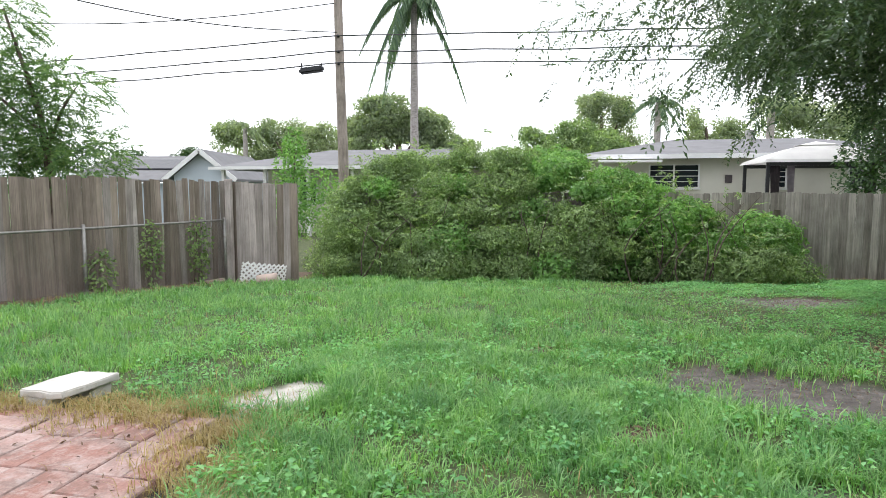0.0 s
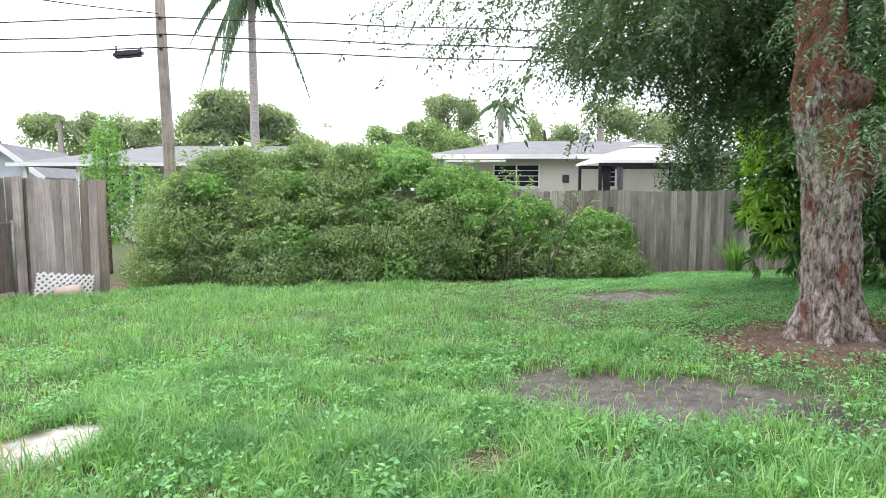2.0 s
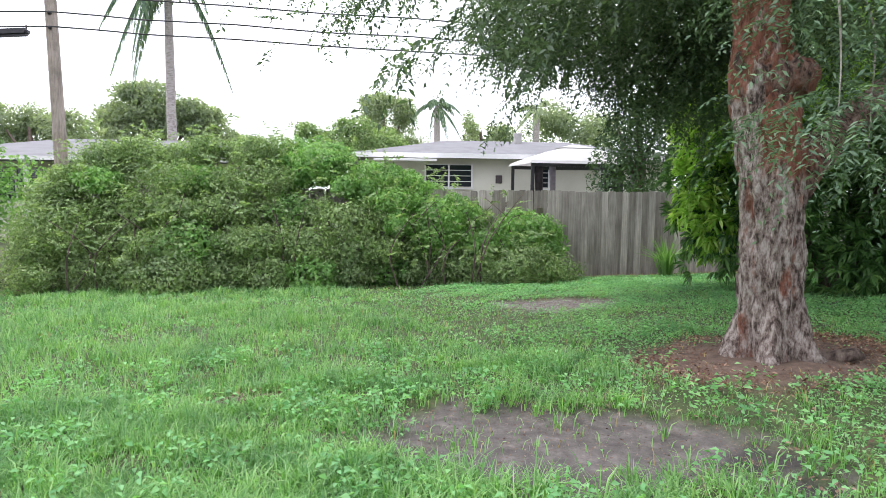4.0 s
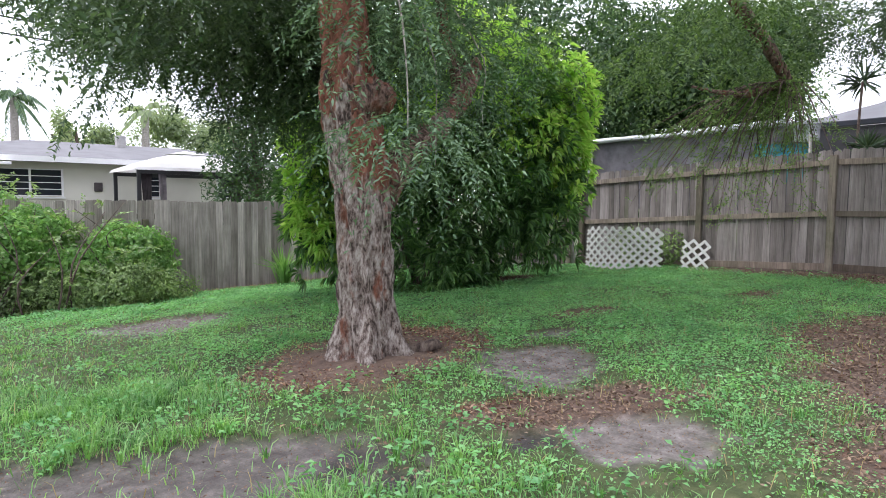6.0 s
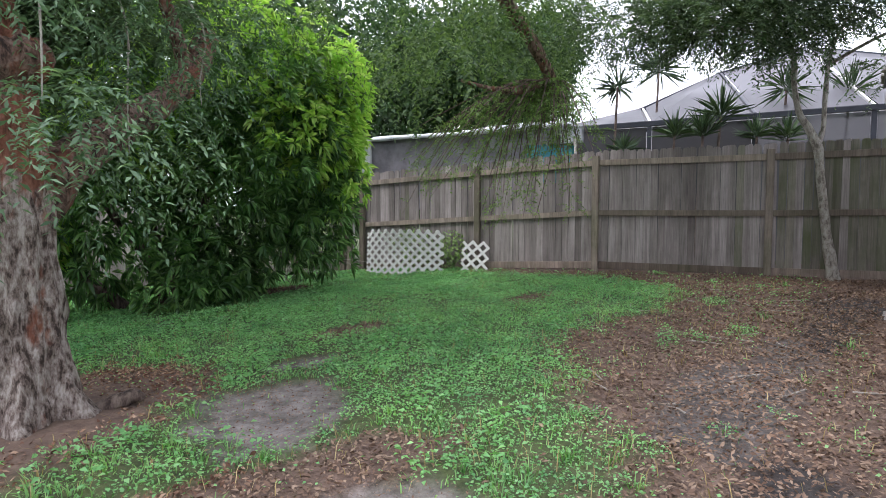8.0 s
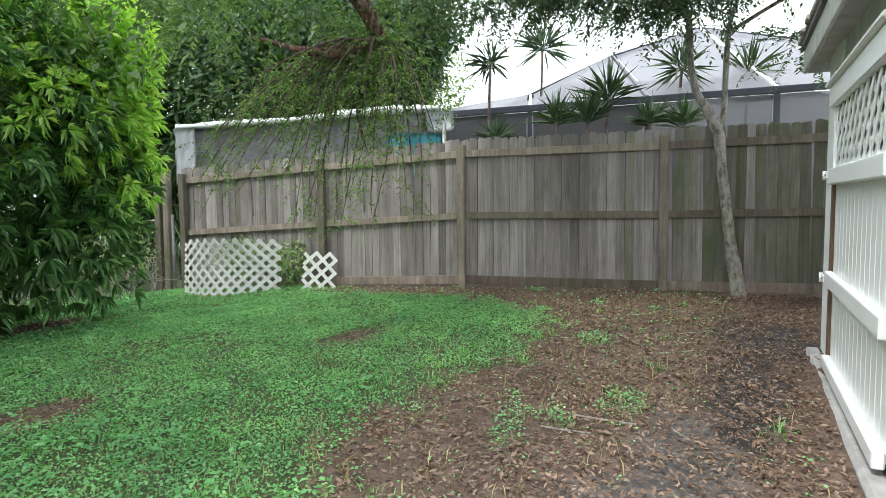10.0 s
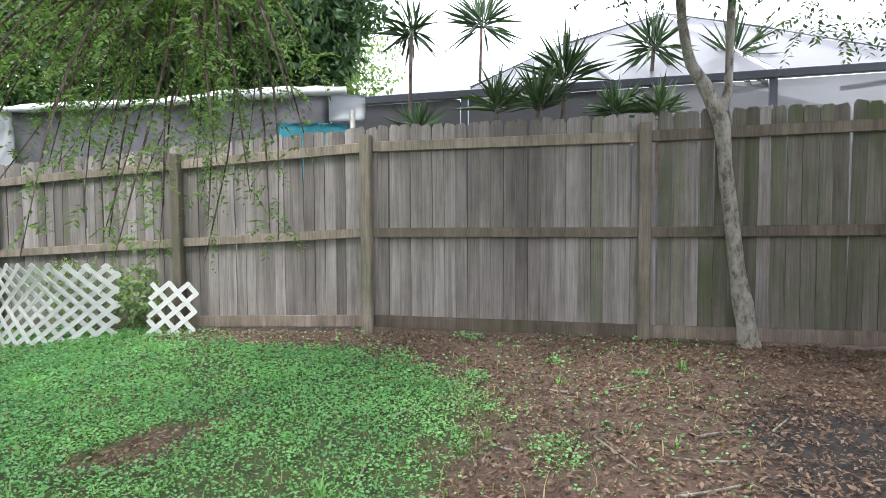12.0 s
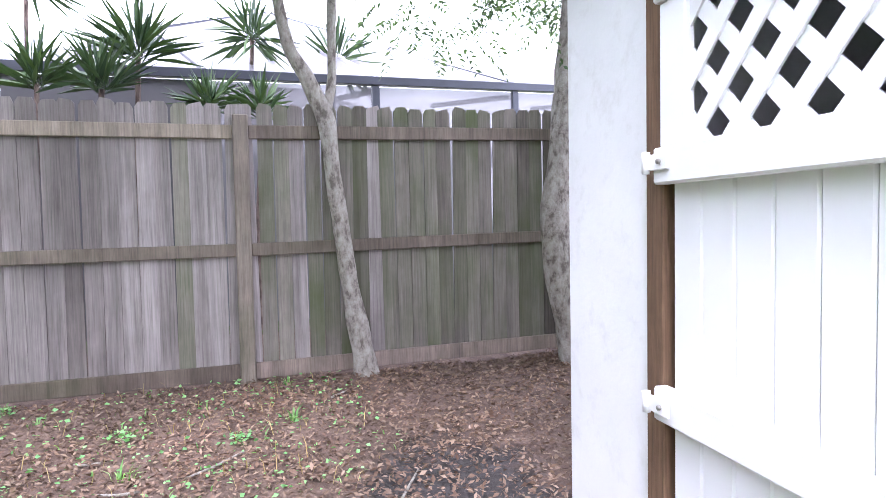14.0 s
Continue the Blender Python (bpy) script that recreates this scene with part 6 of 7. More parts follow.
def gazebo():
    e = thing("gazebo", tuple(fp(6.4, 21.5, -0.6)), "garden gazebo with a pale two-tier canopy and dark curtains", "gazebo")
    u0, u1, v0, v1, z = 5.25, 8.85, 20.4, 23.4, 2.04
    bm = bmesh.new()
    um, vm = (u0 + u1) / 2, (v0 + v1) / 2
    rings = []
    for f, h in ((1.04, 0.0), (1.0, 0.09), (0.72, 0.3), (0.42, 0.48), (0.24, 0.56)):
        rings.append([bm.verts.new(fp(um + (u - um) * f, vm + (v - vm) * f, z + h)) for u, v in ((u0, v0), (um, v0 - 0.03), (u1, v0), (u1, vm), (u1, v1), (um, v1), (u0, v1), (u0, vm))])
    for a, b in zip(rings, rings[1:]):
        for i in range(8):
            bm.faces.new((a[i], a[(i + 1) % 8], b[(i + 1) % 8], b[i]))
    ext = bmesh.ops.solidify(bm, geom=bm.faces[:], thickness=0.02)
    part("canopy", mesh_bm("canopy", bm, M["canopy"]), e, "pale fabric canopy")
    bm = bmesh.new()
    lo = [bm.verts.new(fp(um + (u - um) * 0.3, vm + (v - vm) * 0.3, z + 0.575)) for u, v in ((u0, v0), (u1, v0), (u1, v1), (u0, v1))]
    tip = bm.verts.new(fp(um, vm, z + 0.7))
    for i in range(4):
        bm.faces.new((lo[i], lo[(i + 1) % 4], tip))
    bm.faces.new(lo[::-1])
    part("vent_cap", mesh_bm("vent_cap", bm, M["canopy"]), e)
    for u in (u0 + 0.08, u1 - 0.08):
        for v in (v0 + 0.08, v1 - 0.08):
            part("post", mesh_bm("post", fbox(u - 0.05, u + 0.05, v - 0.05, v + 0.05, -0.7, z + 0.02, 0.005), M["black_metal"]), e)
    for v in (v0 + 0.03, v1 - 0.03):
        part("beam", mesh_bm("beam", fbox(u0 + 0.1, u1 - 0.1, v - 0.03, v + 0.03, z - 0.1, z + 0.02, 0.004), M["black_metal"]), e)
    for ua, ub, mat in ((u0 + 0.13, u0 + 0.42, "curtain"), (u0 + 0.6, u0 + 0.82, "curtain_light"), (u1 - 0.95, u1 - 0.55, "curtain"), (u1 - 0.38, u1 - 0.14, "curtain_light")):
        bm = bmesh.new()
        n = 24
        a = [[bm.verts.new(fp(ua + (ub - ua) * k / n * (1 - 0.35 * d) + 0.1 * d, v0 + 0.1 + 0.03 * math.sin(k * 1.7), z - 0.02 - 1.6 * d)) for k in range(n + 1)] for d in (0, 0.5, 1)]
        for r0, r1 in zip(a, a[1:]):
            for k in range(n):
                bm.faces.new((r0[k], r0[k + 1], r1[k + 1], r1[k]))
        bmesh.ops.solidify(bm, geom=bm.faces[:], thickness=0.008)
        part("curtain", mesh_bm("curtain", bm, M[mat], True), e)


def pole_and_wires():
    x, y = -2.68, 18.0
    e = thing("utility_pole", (x, y, -0.7), "leaning weathered wooden utility pole", "pole")
    part("pole", mesh_of("pole", *tube([(x + 0.06, y, -0.9), (x, y, 2.5), (x - 0.06, y, 5.5), (x - 0.12, y, 10)], [0.16, 0.14, 0.12, 0.1], 16, 0.006, 5, 6), M["pole"], True), e)
    heights = [5.42, 5.0, 4.68]
    for k, z in enumerate(heights):
        part("bracket", mesh_of("bracket", *tube([(x - 0.06, y - 0.1, z), (x - 0.06, y - 0.2, z)], [0.05, 0.03], 8), M["black_metal"], True), e)
    for k, z in enumerate(heights):
        pts = []
        for s in np.linspace(-34, 40, 38):
            pts.append((x - 0.06 + FU.x * s, y - 0.18 + FU.y * s, z - 0.4 * math.sin(min(abs(s), 36) / 36 * math.pi) + 0.02 * math.sin(s * 1.7 + k)))
        tagged(new("power_line", mesh_of("power_line", *tube(pts, [0.016] * len(pts), 6, 0, 1, 2), M["wire"], True)), "black overhead cable strung from the pole", "cable", "overhead cables")
    for a, b in (((x, y, 6.35), (-15.5, 16.5, 5.8)), ((x, y, 5.55), (-10.5, 10.5, 5.6))):
        a, b = np.array(a), np.array(b)
        pts = [a + (b - a) * t - (0, 0, 0.5 * math.sin(math.pi * t)) for t in np.linspace(0, 1, 12)]
        tagged(new("service_line", mesh_of("service_line", *tube(pts, [0.012] * 12, 6, 0, 1, 2), M["wire"], True)), "thin black service cable from the pole", "cable", "overhead cables")
    p = np.array((x, y - 0.18, 4.62)) - np.array((FU.x, FU.y, 0)) * 0.85
    s = thing("cable_closure", tuple(p), "dark splice box hanging on the lowest cable", "box")
    bm = box(0.72, 0.2, 0.17, 0.05, 2)
    bmesh.ops.transform(bm, matrix=Matrix.Translation(p - (0, 0, 0.17)) @ Matrix.Rotation(-0.22, 4, "Z") @ Matrix.Rotation(-0.08, 4, "Y"), verts=bm.verts)
    part("case", mesh_bm("case", bm, M["black_metal"]), s)
    for d in (-0.28, 0.28):
        part("strap", mesh_of("strap", *tube([p + (d, 0, -0.02), p + (d, 0, 0.1)], [0.02, 0.02], 6), M["black_metal"]), s)


def pool_cage():
    e = thing("pool_cage", (14.2, 0.0, 0.0), "dark-framed screened pool enclosure behind the fence", "enclosure")
    a, b = np.array((14.35, 3.6, 2.62)), np.array((13.95, -5.0, 2.86))
    part("beam", mesh_bm("beam", bar(a, b, 0.1, 0.09), M["cage"]), e)
    rise = np.array((4.2, 0.3, 1.9))
    n = 6
    tops = [a + (b - a) * k / (n - 1) + rise * (1, 1, h) for k, h in enumerate((0.08, 0.45, 0.8, 1.0, 0.8, 0.5))]
    for p, q in zip(tops, tops[1:]):
        part("beam", mesh_bm("beam", bar(p, q, 0.08, 0.1), M["cage"]), e)
    for k in range(n):
        p = a + (b - a) * k / (n - 1)
        part("post", mesh_bm("post", bar((p[0], p[1], -0.2), p - (0, 0, 0.05), 0.06, 0.08), M["cage"]), e)
        part("rafter", mesh_bm("rafter", bar(p + (0.03, 0, 0.02), tops[k], 0.05, 0.09), M["trim"] if k % 2 else M["cage"]), e)
        part("brace", mesh_bm("brace", bar(p + (0.1, 0.04, -0.1), p + (2.2, 0.04, -0.1 + 0.25), 0.05, 0.06), M["cage"]), e)
    for k in range(n - 1):
        p, q = a + (b - a) * k / (n - 1), a + (b - a) * (k + 1) / (n - 1)
        V = np.array([p + (0.04, -0.06, 0.06), q + (0.04, 0.06, 0.06), tops[k + 1] + (0, 0.06, 0.04), tops[k] + (0, -0.06, 0.04)])
        V = np.concatenate([V, V - (0, 0, 0.006)])
        part("screen", mesh_of("screen", V, [(0, 1, 2, 3), (7, 6, 5, 4), (0, 4, 5, 1), (1, 5, 6, 2), (2, 6, 7, 3), (3, 7, 4, 0)], M["screen"]), e, "grey insect screen")
        W = np.array([p + (0, -0.05, -0.06), q + (0, 0.05, -0.06), (q[0], q[1] + 0.05, 0.2), (p[0], p[1] - 0.05, 0.2)])
        W = np.concatenate([W, W + (0.006, 0, 0)])
        part("screen", mesh_of("screen", W, [(0, 1, 2, 3), (7, 6, 5, 4), (0, 4, 5, 1), (1, 5, 6, 2), (2, 6, 7, 3), (3, 7, 4, 0)], M["shade_cloth"] if k < 2 else M["screen"]), e, "dark shade cloth" if k < 2 else "grey insect screen")
    h = thing("house", (23, -1, -0.3), "neighbouring house with a low grey roof behind the pool cage", "house")
    part("wall", mesh_bm("wall", box(6, 12, 2.9, 0.0), M["cream"]), h, m=Matrix.Translation((24, -1, -0.3)))
    bm = bmesh.new()
    pts = [(20.2, -7.6, 2.6), (20.2, 5.6, 2.6), (28, 5.6, 2.6), (28, -7.6, 2.6), (24, -3.5, 4.7), (24, 1.6, 4.7)]
    v = [bm.verts.new(p) for p in pts]
    for f in ((0, 3, 2, 1), (0, 1, 5, 4), (2, 3, 4, 5), (1, 2, 5), (3, 0, 4)):
        bm.faces.new([v[i] for i in f])
    part("roof", mesh_bm("roof", bm, M["shingle"]), h)


def sagging_sheet(p, q, z0, z1, z0q, z1q, amp, seed, nx=40, nz=14):
    V = []
    p, q = np.array(p, float), np.array(q, float)
    d = (q - p) / np.linalg.norm(q - p)
    nrm = np.array((-d[1], d[0]))
    for j in range(nz + 1):
        for i in range(nx + 1):
            t, h = i / nx, j / nz
            xy = p + (q - p) * t
            lo, hi = z0 + (z0q - z0) * t, z1 + (z1q - z1) * t
            w = amp * (noise.noise(Vector((t * 7 + seed, h * 3, seed))) + 0.5 * noise.noise(Vector((t * 19, h * 8, seed + 4)))) + amp * 0.8 * math.sin(h * math.pi)
            xy = xy + nrm * w
            V.append((xy[0], xy[1], lo + (hi - lo) * h + 0.03 * noise.noise(Vector((t * 12, seed, 1))) * h))
    F = [(j * (nx + 1) + i, j * (nx + 1) + i + 1, (j + 1) * (nx + 1) + i + 1, (j + 1) * (nx + 1) + i) for j in range(nz) for i in range(nx)]
    bm = bmesh.new()
    vs = [bm.verts.new(v) for v in V]
    for f in F:
        bm.faces.new([vs[i] for i in f])
    bmesh.ops.solidify(bm, geom=bm.faces[:], thickness=0.012)
    return bm


def tarp_shelter():
    e = thing("tarp_shelter", (13.5, 5.2, 0.0), "shelter draped in a sagging grey tarp behind the fence", "shelter")
    part("tarp", mesh_bm("tarp", sagging_sheet((13.22, 7.2), (13.75, 3.4), 1.1, 2.42, 1.1, 2.62, 0.05, 2), M["tarp"], True), e, "grey weathered tarp")
    part("tarp_edge", mesh_of("tarp_edge", *tube([(13.18, 7.25, 2.45), (13.3, 6.3, 2.49), (13.45, 5.3, 2.53), (13.6, 4.3, 2.62), (13.78, 3.2, 2.66)], [0.04, 0.045, 0.04, 0.06, 0.05], 10, 0.03, 6, 8), M["tarp_white"], True), e, "rolled white tarp edge")
    part("tarp", mesh_bm("tarp", sagging_sheet((13.15, 7.28), (13.2, 6.95), 1.55, 2.42, 1.75, 2.42, 0.04, 9, 10, 10), M["tarp_white"], True), e, "white flap hanging at the corner")
    part("tarp", mesh_bm("tarp", sagging_sheet((13.66, 4.0), (13.74, 3.15), 1.6, 2.3, 1.6, 2.28, 0.03, 5, 16, 10), M["blue"], True), e, "turquoise sheet")
    part("tarp", mesh_bm("tarp", sagging_sheet((13.72, 4.3), (13.86, 3.0), 2.32, 2.7, 2.32, 2.62, 0.06, 15, 20, 8), M["tarp_white"], True), e)
    for x, y in ((13.25, 7.15), (13.8, 3.15)):
        part("pole", mesh_of("pole", *tube([(x + 0.06, y, -0.2), (x + 0.06, y, 2.45)], [0.035, 0.035], 8), M["steel"], True), e)
    w = thing("old_post", (12.93, 7.22, 0.0), "two old dark wooden posts at the fence's end", "post")
    for dx, dy in ((0.0, 0.0), (0.02, 0.16)):
        part("post", mesh_bm("post", box(0.11, 0.1, 2.0, 0.01), M["post"]), w, m=Matrix.Translation((12.86 + dx, 7.25 + dy, -0.25)) @ Matrix.Rotation(0.01, 4, "X"))


cream_house()
grey_house()
gable_house()
gazebo()
pole_and_wires()
pool_cage()
tarp_shelter()


# ---- what covers the ground ----
def scatter(n, x0, x1, y0, y1):
    return rng.uniform(x0, x1, n), rng.uniform(y0, y1, n)


def bare_of(x, y):
    c = cover(x, y)
    return c["mould"], np.maximum.reduce([c["sand"], c["damp"], c["earth"]]), c["pale"]


def on_yard(x, y, patio_too=False):
    back = y + 0.229 * x < 13.9
    left = (x + 6.0) * 0.84 - (y - 8.6) * 0.55 > 0.12
    right = x < 11.93 + 0.139 * y
    house = (x - 9.62) * 0.223 + (y + 0.68) * 0.975 < 0.24
    patio_zone = (x < -1.12) & (y < 3.95 - 0.2 * (x + 2.82)) & (not patio_too)
    trunk = (np.hypot(x - 4.65, y - 4.95) < 0.45) | (np.hypot(x + 2.48, y - 4.2) < 0.3)
    return back & left & right & ~(house & (x > 5.9)) & ~patio_zone & ~trunk & (y > -0.5)


def green_weight(x, y):
    mould, sand, pale = bare_of(x, y)
    keep = (1 - 0.95 * mould) * (1 - 0.97 * sand) * (1 - pale)
    tuft = np.zeros_like(x)
    for cx, cy, rx, ry in TUFTS:
        tuft = np.maximum(tuft, np.clip((1.1 - np.hypot((x - cx) / rx, (y - cy) / ry) + 0.35 * wobble(x, y, 17, cx)) / 0.5, 0, 1))
    return np.maximum(keep, tuft * 0.8)


def lawn():
    # long soft grass over the open lawn, clumped
    x, y = scatter(560000, -7.2, 13.0, -0.4, 13.6)
    w = green_weight(x, y)
    long_zone = np.clip((3.6 - x + 0.9 * wobble(x, y, 1.2, 2)) / 2.0, 0.0, 1) * np.clip((y - 1.8) / 1.5, 0.5, 1)
    clump = np.clip(0.7 + 0.6 * wobble(x, y, 3.3, 5) + 0.4 * wobble(x, y, 9, 1), 0.2, 1)
    near = np.clip(1.25 - np.hypot(x - 2.5, y - 2) / 12, 0.36, 1)
    keep = on_yard(x, y) & (rng.random(len(x)) < w * clump * near * (0.35 + 0.65 * long_zone) * 0.95)
    x, y, lz = x[keep], y[keep], long_zone[keep]
    nx2, ny2 = scatter(120000, -1.1, 3.6, 2.0, 5.6)
    dense = on_yard(nx2, ny2) & (rng.random(len(nx2)) < green_weight(nx2, ny2) * np.clip(0.5 + 0.7 * wobble(nx2, ny2, 3.3, 5), 0.05, 1) * np.clip((3.4 - nx2) / 1.5, 0.2, 1))
    x, y, lz = np.concatenate([x, nx2[dense]]), np.concatenate([y, ny2[dense]]), np.concatenate([lz, np.full(dense.sum(), 0.8)])
    # tufts: every so many blades gather round one root
    pick = rng.random(len(x)) < 0.045
    k = 15
    tx, ty, tz = np.repeat(x[pick], k), np.repeat(y[pick], k), np.repeat(lz[pick], k)
    a, q = rng.uniform(0, 2 * np.pi, len(tx)), np.abs(rng.normal(0, 0.035, len(tx)))
    lone = len(x)
    x, y, lz = np.concatenate([x, tx + np.cos(a) * q]), np.concatenate([y, ty + np.sin(a) * q]), np.concatenate([lz, tz])
    n = len(x)
    P = np.stack([x, y, lie(x, y) - 0.01], 1)
    th = np.concatenate([rng.uniform(0, 2 * np.pi, lone), a])
    D = np.stack([np.cos(th), np.sin(th), np.zeros(n)], 1)
    tall = 0.5 + 0.5 * np.clip(wobble(x, y, 2.1, 3) + 0.4, 0, 1)
    far = np.clip(np.hypot(x - 2, y - 1.5) / 7, 0.8, 1.7)
    L = rng.uniform(0.06, 0.17, n) * tall * (0.5 + 0.6 * lz) * np.where(np.arange(n) < lone, 0.85, 1.35) + 0.015
    W = rng.uniform(0.005, 0.0105, n) * far
    V, F = blades(P, D, L, W, rng.uniform(0.45, 1.2, n))
    tagged(new("lawn_grass", mesh_of("lawn_grass", V, F, M["grass"])), "long soft green grass over the yard", "grass", kind="stuff")
    # ground cover of small leaves
    x, y = scatter(1120000, -6.8, 13.0, -0.4, 13.4)
    w = green_weight(x, y)
    zone = np.clip((x - 3.0 + 0.8 * wobble(x, y, 1.3, 4)) / 2.0, 0.12, 1)
    patch = np.clip(0.6 + 0.25 * np.clip((x - 5) / 2, 0, 1) + 0.7 * wobble(x, y, 2.4, 9) + 0.3 * wobble(x, y, 7, 2), 0.04 + 0.3 * np.clip((x - 5) / 2, 0, 1), 1)
    keep = on_yard(x, y) & (rng.random(len(x)) < w * patch * zone * np.clip(1.3 - np.hypot(x - 6.5, y - 2.5) / 13, 0.4, 1))
    x, y = x[keep], y[keep]
    n = len(x)
    h = rng.uniform(0.012, 0.075, n) * (0.6 + 0.5 * np.clip(wobble(x, y, 2.4, 9), 0, 1))
    P = np.stack([x, y, lie(x, y) + h], 1)
    th = rng.uniform(0, 2 * np.pi, n)
    D = unit(np.stack([np.cos(th), np.sin(th), rng.uniform(-0.1, 0.5, n)], 1))
    s = rng.uniform(0.013, 0.029, n) * np.clip(np.hypot(x - 4, y - 1.5) / 6, 0.85, 1.5)
    V, F = leaves(P, D, s, s * 0.72, 0.1, 0.1)
    tagged(new("ground_cover", mesh_of("ground_cover", V, F, M["clover"])), "low broad-leaved weeds among the grass", "weeds", kind="stuff")
    # broad weeds in clumps near the walk
    r = np.random.default_rng(3)
    cx, cy = r.uniform(-2.5, 8.5, 620), r.uniform(2.1, 6.5, 620)
    ok = on_yard(cx, cy) & (green_weight(cx, cy) > 0.5)
    cx, cy = cx[ok], cy[ok]
    k = 26
    bx, by = np.repeat(cx, k) + r.normal(0, 0.07, len(cx) * k), np.repeat(cy, k) + r.normal(0, 0.07, len(cx) * k)
    n = len(bx)
    th = r.uniform(0, 2 * np.pi, n)
    D = unit(np.stack([np.cos(th), np.sin(th), r.uniform(0.0, 0.8, n)], 1))
    s = r.uniform(0.026, 0.052, n)
    V, F = leaves(np.stack([bx, by, lie(bx, by) + r.uniform(0.02, 0.12, n)], 1), D, s, s * 0.5, 0.15, 0.25)
    tagged(new("weeds", mesh_of("weeds", V, F, M["clover"])), "leafy green weeds standing in clumps", "weeds", kind="stuff")


def dry_grass():
    x, y = scatter(420000, -6.8, 13.0, -0.3, 13.6)
    mould, sand, pale = bare_of(x, y)
    edge = np.exp(-((mould - 0.5) / 0.35) ** 2) * 0.55 + 0.1 * (wobble(x, y, 3.1, 6) > 0.35)
    rim = y - 4.02 + 0.2 * (x + 2.82)
    pat = 1.1 * np.exp(-(rim / 0.16) ** 2) * (x < -0.8) + 0.9 * np.exp(-((x + 1.1) / 0.16) ** 2) * ((y > 2.3) & (y < 3.75)) + 0.8 * np.exp(-np.hypot((x + 1.75) / 0.35, (y - 3.72) / 0.16) ** 2) + 0.8 * np.exp(-np.hypot((x + 1.3) / 0.16, (y - 3.15) / 0.22) ** 2)
    pat = pat * np.clip(0.8 + 0.7 * wobble(x, y, 9, 3), 0.05, 1)
    lat = np.exp(-np.hypot(x - 12.35, y - 5.9) ** 2 / 0.5)
    backs = np.clip((y + 0.229 * x - 13.3) / 0.3, 0, 1) * 0.6
    left = np.exp(-(((x + 6.0) * 0.84 - (y - 8.6) * 0.55 - 0.25) / 0.25) ** 2) * (x < 0) * 0.5
    keep = on_yard(x, y, True) & (rng.random(len(x)) < np.clip((edge * 0.35 + lat * 0.6 + backs + left) * (1 - 0.8 * sand) * 0.7 + pat * 1.1, 0, 1))
    x, y = x[keep], y[keep]
    # the straw that creeps over the edge of the pavers
    px, py = scatter(80000, -3.3, -0.5, 2.2, 4.7)
    rim = py - 4.0 + 0.2 * (px + 2.82)
    w = np.exp(-(rim / 0.17) ** 2) * np.clip((-0.75 - px) / 0.2, 0, 1) + np.exp(-((px + 1.08) / 0.17) ** 2) * (py < 3.8) + 0.9 * np.exp(-np.hypot((px + 1.75) / 0.34, (py - 3.68) / 0.16) ** 2) + 0.9 * np.exp(-np.hypot((px + 1.28) / 0.16, (py - 3.15) / 0.25) ** 2) + 0.6 * np.exp(-np.hypot((px + 1.9) / 0.5, (py - 4.12) / 0.14) ** 2)
    more = rng.random(len(px)) < np.clip(w, 0, 1) * np.clip(0.5 + 0.8 * wobble(px, py, 9, 3) + 0.4 * wobble(px, py, 23, 1), 0.03, 1)
    more &= np.hypot(px + 2.48, py - 4.2) > 0.27
    x, y = np.concatenate([x, px[more]]), np.concatenate([y, py[more]])
    n = len(x)
    th = rng.uniform(0, 2 * np.pi, n)
    D = np.stack([np.cos(th), np.sin(th), np.zeros(n)], 1)
    V, F = blades(np.stack([x, y, lie(x, y) - 0.005], 1), D, rng.uniform(0.05, 0.14, n), rng.uniform(0.003, 0.0065, n), rng.uniform(0.5, 1.1, n))
    tagged(new("dry_grass", mesh_of("dry_grass", V, F, M["dry"])), "withered straw-coloured grass along bare edges", "dry grass", kind="stuff")


def litter():
    x, y = scatter(950000, -3.0, 13.0, -2.6, 13.0)
    c = cover(x, y)
    mould, sand = np.maximum.reduce([c["mould"], 0.6 * c["earth"] * (x > 3.7), 0.25 * c["damp"] * np.where((x < -0.8) & (y < 4.4), 0.22, 1.0)]), np.maximum(c["sand"], 0.6 * c["earth"] * (x < 3.7))
    tree_d = np.hypot(x - 4.7, y - 4.9)
    keep = (x < 11.95 + 0.139 * y) & (tree_d > 0.4) & ~(((x - 9.62) * 0.223 + (y + 0.68) * 0.975 < 0.13) & (x < 9.6)) & (rng.random(len(x)) < np.clip(mould * (0.6 + 0.3 * wobble(x, y, 6, 2) + 0.4 * (tree_d < 1.6)), 0, 1) * (1 - 0.8 * sand) + 0.45 * sand + 0.014)
    x, y, td = x[keep], y[keep], tree_d[keep]
    n = len(x)
    flakes = td < 1.7
    kc = cover(x, y)
    chips = (kc["sand"] > 0.4) | ((kc["earth"] > 0.3) & (x < 3.7))
    th = rng.uniform(0, 2 * np.pi, n)
    D = unit(np.stack([np.cos(th), np.sin(th), rng.normal(0, 0.35, n)], 1))
    L = rng.uniform(0.012, 0.044, n) * np.where(chips, 0.5, 1.0)
    up = unit(rng.normal(0, 0.5, (n, 3)) + (0, 0, 1))
    P = np.stack([x, y, lie(x, y) + rng.uniform(0.004, 0.028, n)], 1)
    for name, pick, mat, label in (("fallen_leaves", ~flakes, "litter", "brown fallen leaves strewn over the soil"), ("bark_mulch", flakes, "mulch", "red-brown bark flakes and needles around the trunk")):
        m = pick
        V, F = leaves(P[m], D[m], L[m], L[m] * rng.uniform(0.28, 0.55, m.sum()), 0.2, -0.04, up[m])
        tagged(new(name, mesh_of(name, V, F, M[mat])), label, "leaf litter", kind="stuff")


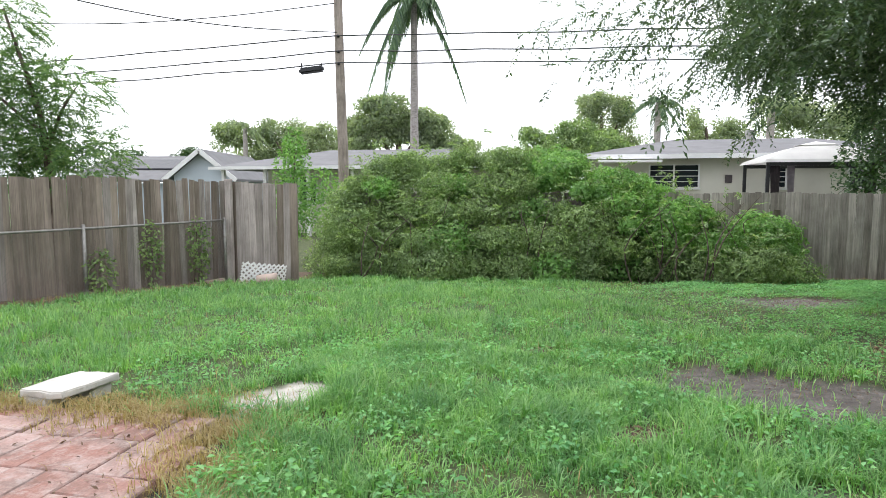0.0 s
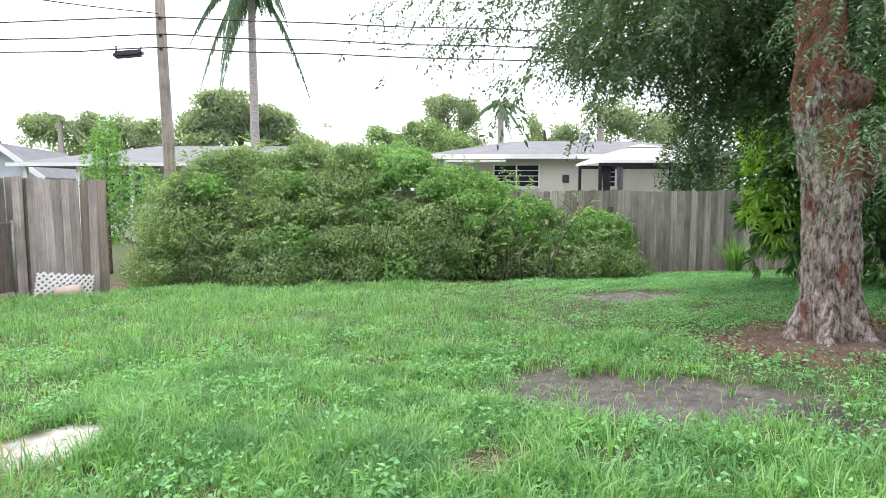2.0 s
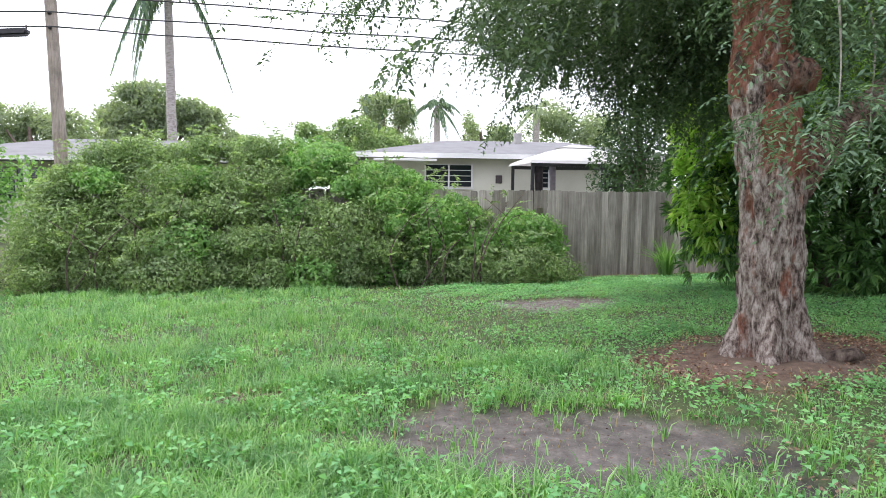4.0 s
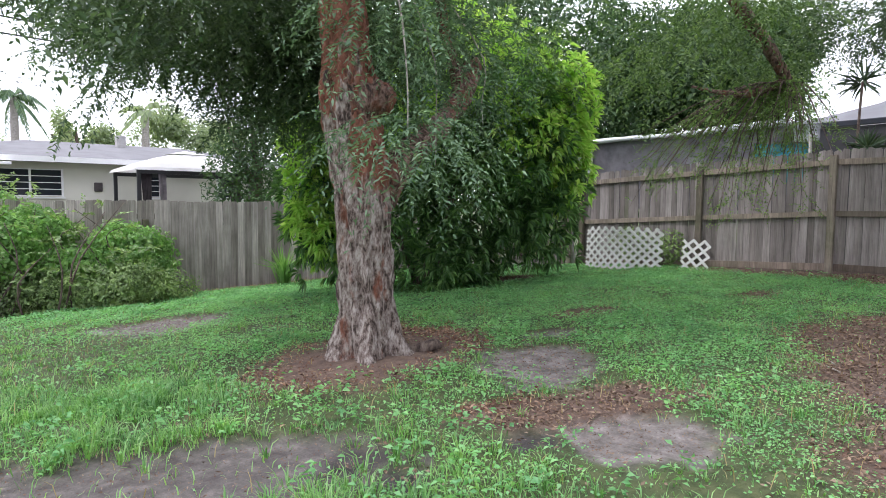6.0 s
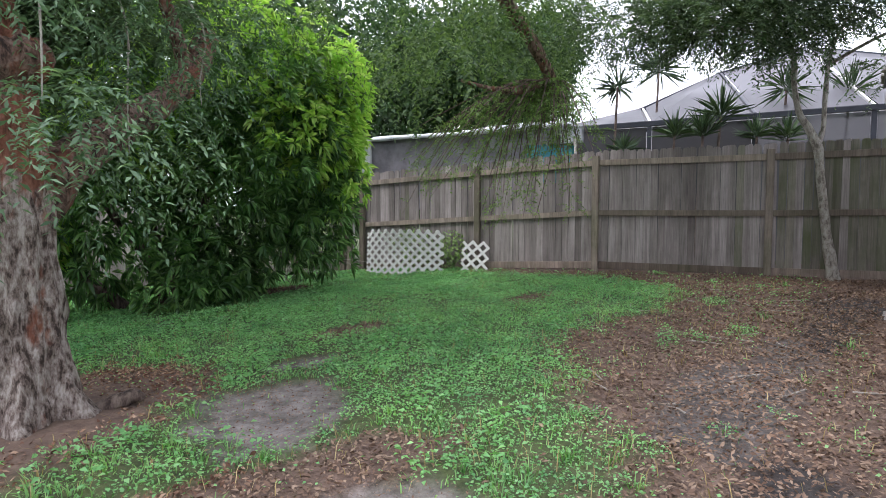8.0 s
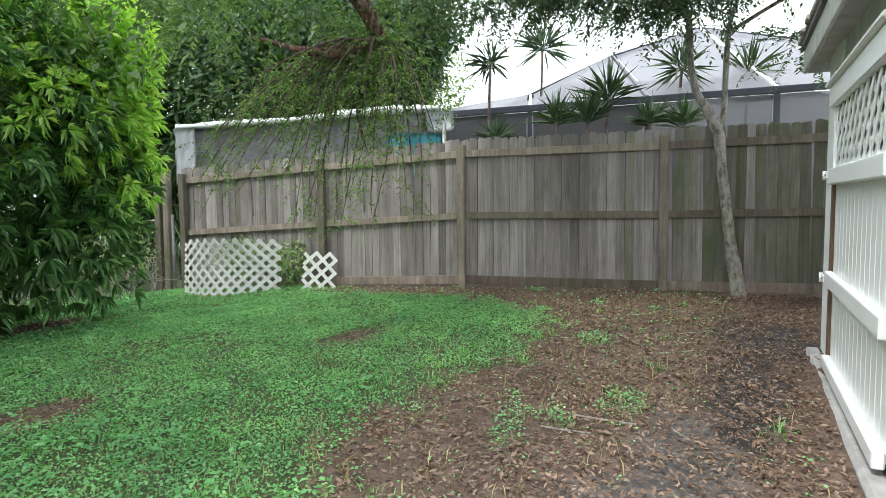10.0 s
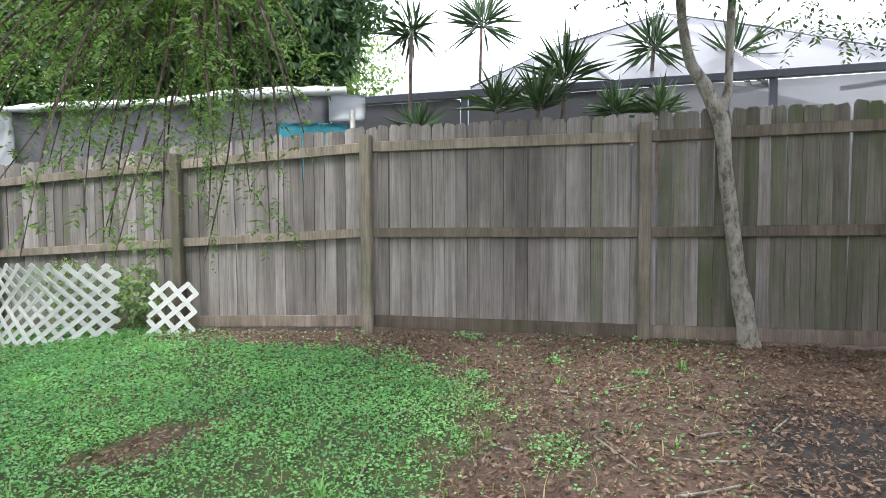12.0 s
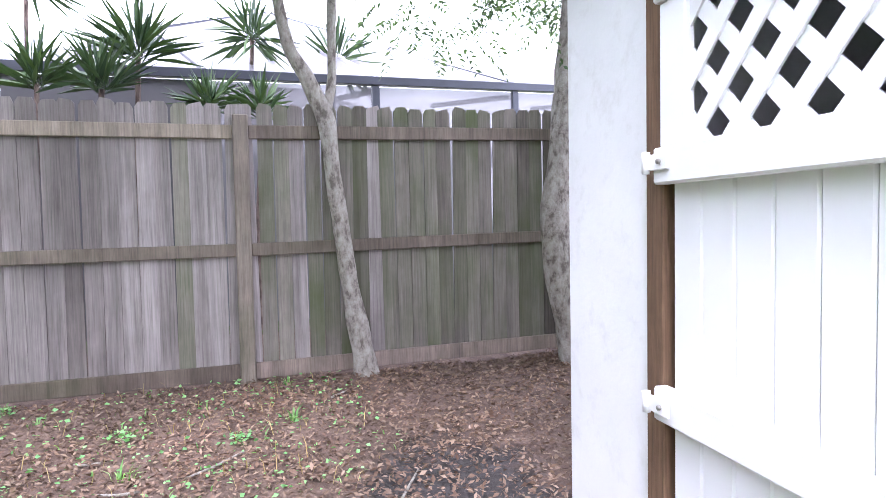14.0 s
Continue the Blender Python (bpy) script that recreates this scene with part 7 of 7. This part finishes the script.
def sticks():
    r = random.Random(8)
    for k in range(34):
        x, y = r.uniform(4.5, 11.6), r.uniform(-0.2, 1.9)
        if ((x - 9.62) * 0.223 + (y + 0.68) * 0.975 < 0.35):
            continue
        a, ln = r.uniform(0, 6.28), r.uniform(0.12, 0.4)
        pts = [(x + math.cos(a) * ln * t + r.uniform(-0.015, 0.015), y + math.sin(a) * ln * t + r.uniform(-0.015, 0.015)) for t in (0, 0.5, 1)]
        pts = [(px, py, ground_at(px, py) + 0.016) for px, py in pts]
        tagged(new("stick", mesh_of("stick", *tube(pts, [0.007, 0.006, 0.004], 6, 0, 1, 3), M["bark_grey"], True)), "dry fallen twig on the leaf litter", "stick", "fallen twigs")
    p = [(4.9, 4.72, 0.0), (4.97, 4.64, 0.05), (5.05, 4.58, 0.08), (5.1, 4.55, 0.05)]
    tagged(new("root", mesh_of("root", *tube([(a, b, ground_at(a, b) + c) for a, b, c in p], [0.06, 0.055, 0.045, 0.02], 10, 0.012, 12, 4), M["bark_dark"], True)), "gnarled dark root stub beside the trunk", "root")


def corner_scrub():
    # dry brush and vines where the fences meet, and shrubs behind the lattice
    e = thing("shrub", (12.45, 5.7, 0.0), "small leafy shrub growing through the lattice", "shrub")
    part("crown", mesh_of("crown", *stack(leafy((12.5, 5.75, 0.45), (0.22, 0.5, 0.35), 700, 0.05, 0.028), leafy((12.62, 5.1, 0.4), (0.2, 0.28, 0.35), 420, 0.07, 0.04)), M["hedge"]), e)
    part("stem", mesh_of("stem", *tube([(12.5, 5.7, -0.1), (12.5, 5.72, 0.4)], [0.012, 0.006], 6), M["bark_dark"]), e)
    v = thing("brush", (12.6, 8.3, -0.2), "tangle of dry brown stems and weeds in the corner", "brush")
    stems = []
    for k in range(150):
        x, y = rng.uniform(11.0, 13.2), rng.uniform(7.3, 9.6)
        d = rng.normal(0, 0.35, 2)
        h = rng.uniform(0.15, 0.6)
        stems.append(tube([(x, y, gz(x, y) - 0.03), (x + d[0] * 0.5, y + d[1] * 0.5, gz(x, y) + h), (x + d[0] * 1.2, y + d[1] * 1.2, gz(x, y) + h * 0.7)], [0.008, 0.006, 0.003], 4, 0, 1, 3))
    part("stem_tangle", mesh_of("stem_tangle", *joined(stems), M["bark_grey"], True), v)
    part("leaves", mesh_of("leaves", *stack(leafy((12.9, 8.2, 0.5), (0.5, 1.0, 0.6), 900, 0.07, 0.035), leafy((11.5, 8.6, 0.1), (0.8, 0.6, 0.35), 500, 0.06, 0.03)), M["hedge"]), v)
    c = thing("vine", (-4.6, 11.2, -0.4), "thin vine climbing the chain-link fence", "vine")
    part("stem", mesh_of("stem", *tube([(-4.42, 11.4, -0.5), (-4.4, 11.45, 0.1), (-4.38, 11.5, 0.6)], [0.01, 0.008, 0.004], 6, 0, 1, 3), M["bark_dark"], True), c)
    part("leaves", mesh_of("leaves", *stack(leafy((-4.35, 11.5, 0.15), (0.2, 0.35, 0.6), 420, 0.07, 0.05), leafy((-4.85, 10.7, 0.2), (0.15, 0.3, 0.55), 260, 0.07, 0.05), leafy((-5.3, 9.9, -0.05), (0.2, 0.35, 0.4), 260, 0.08, 0.04)), M["hedge"]), c)


lawn()
dry_grass()
litter()
sticks()
corner_scrub()
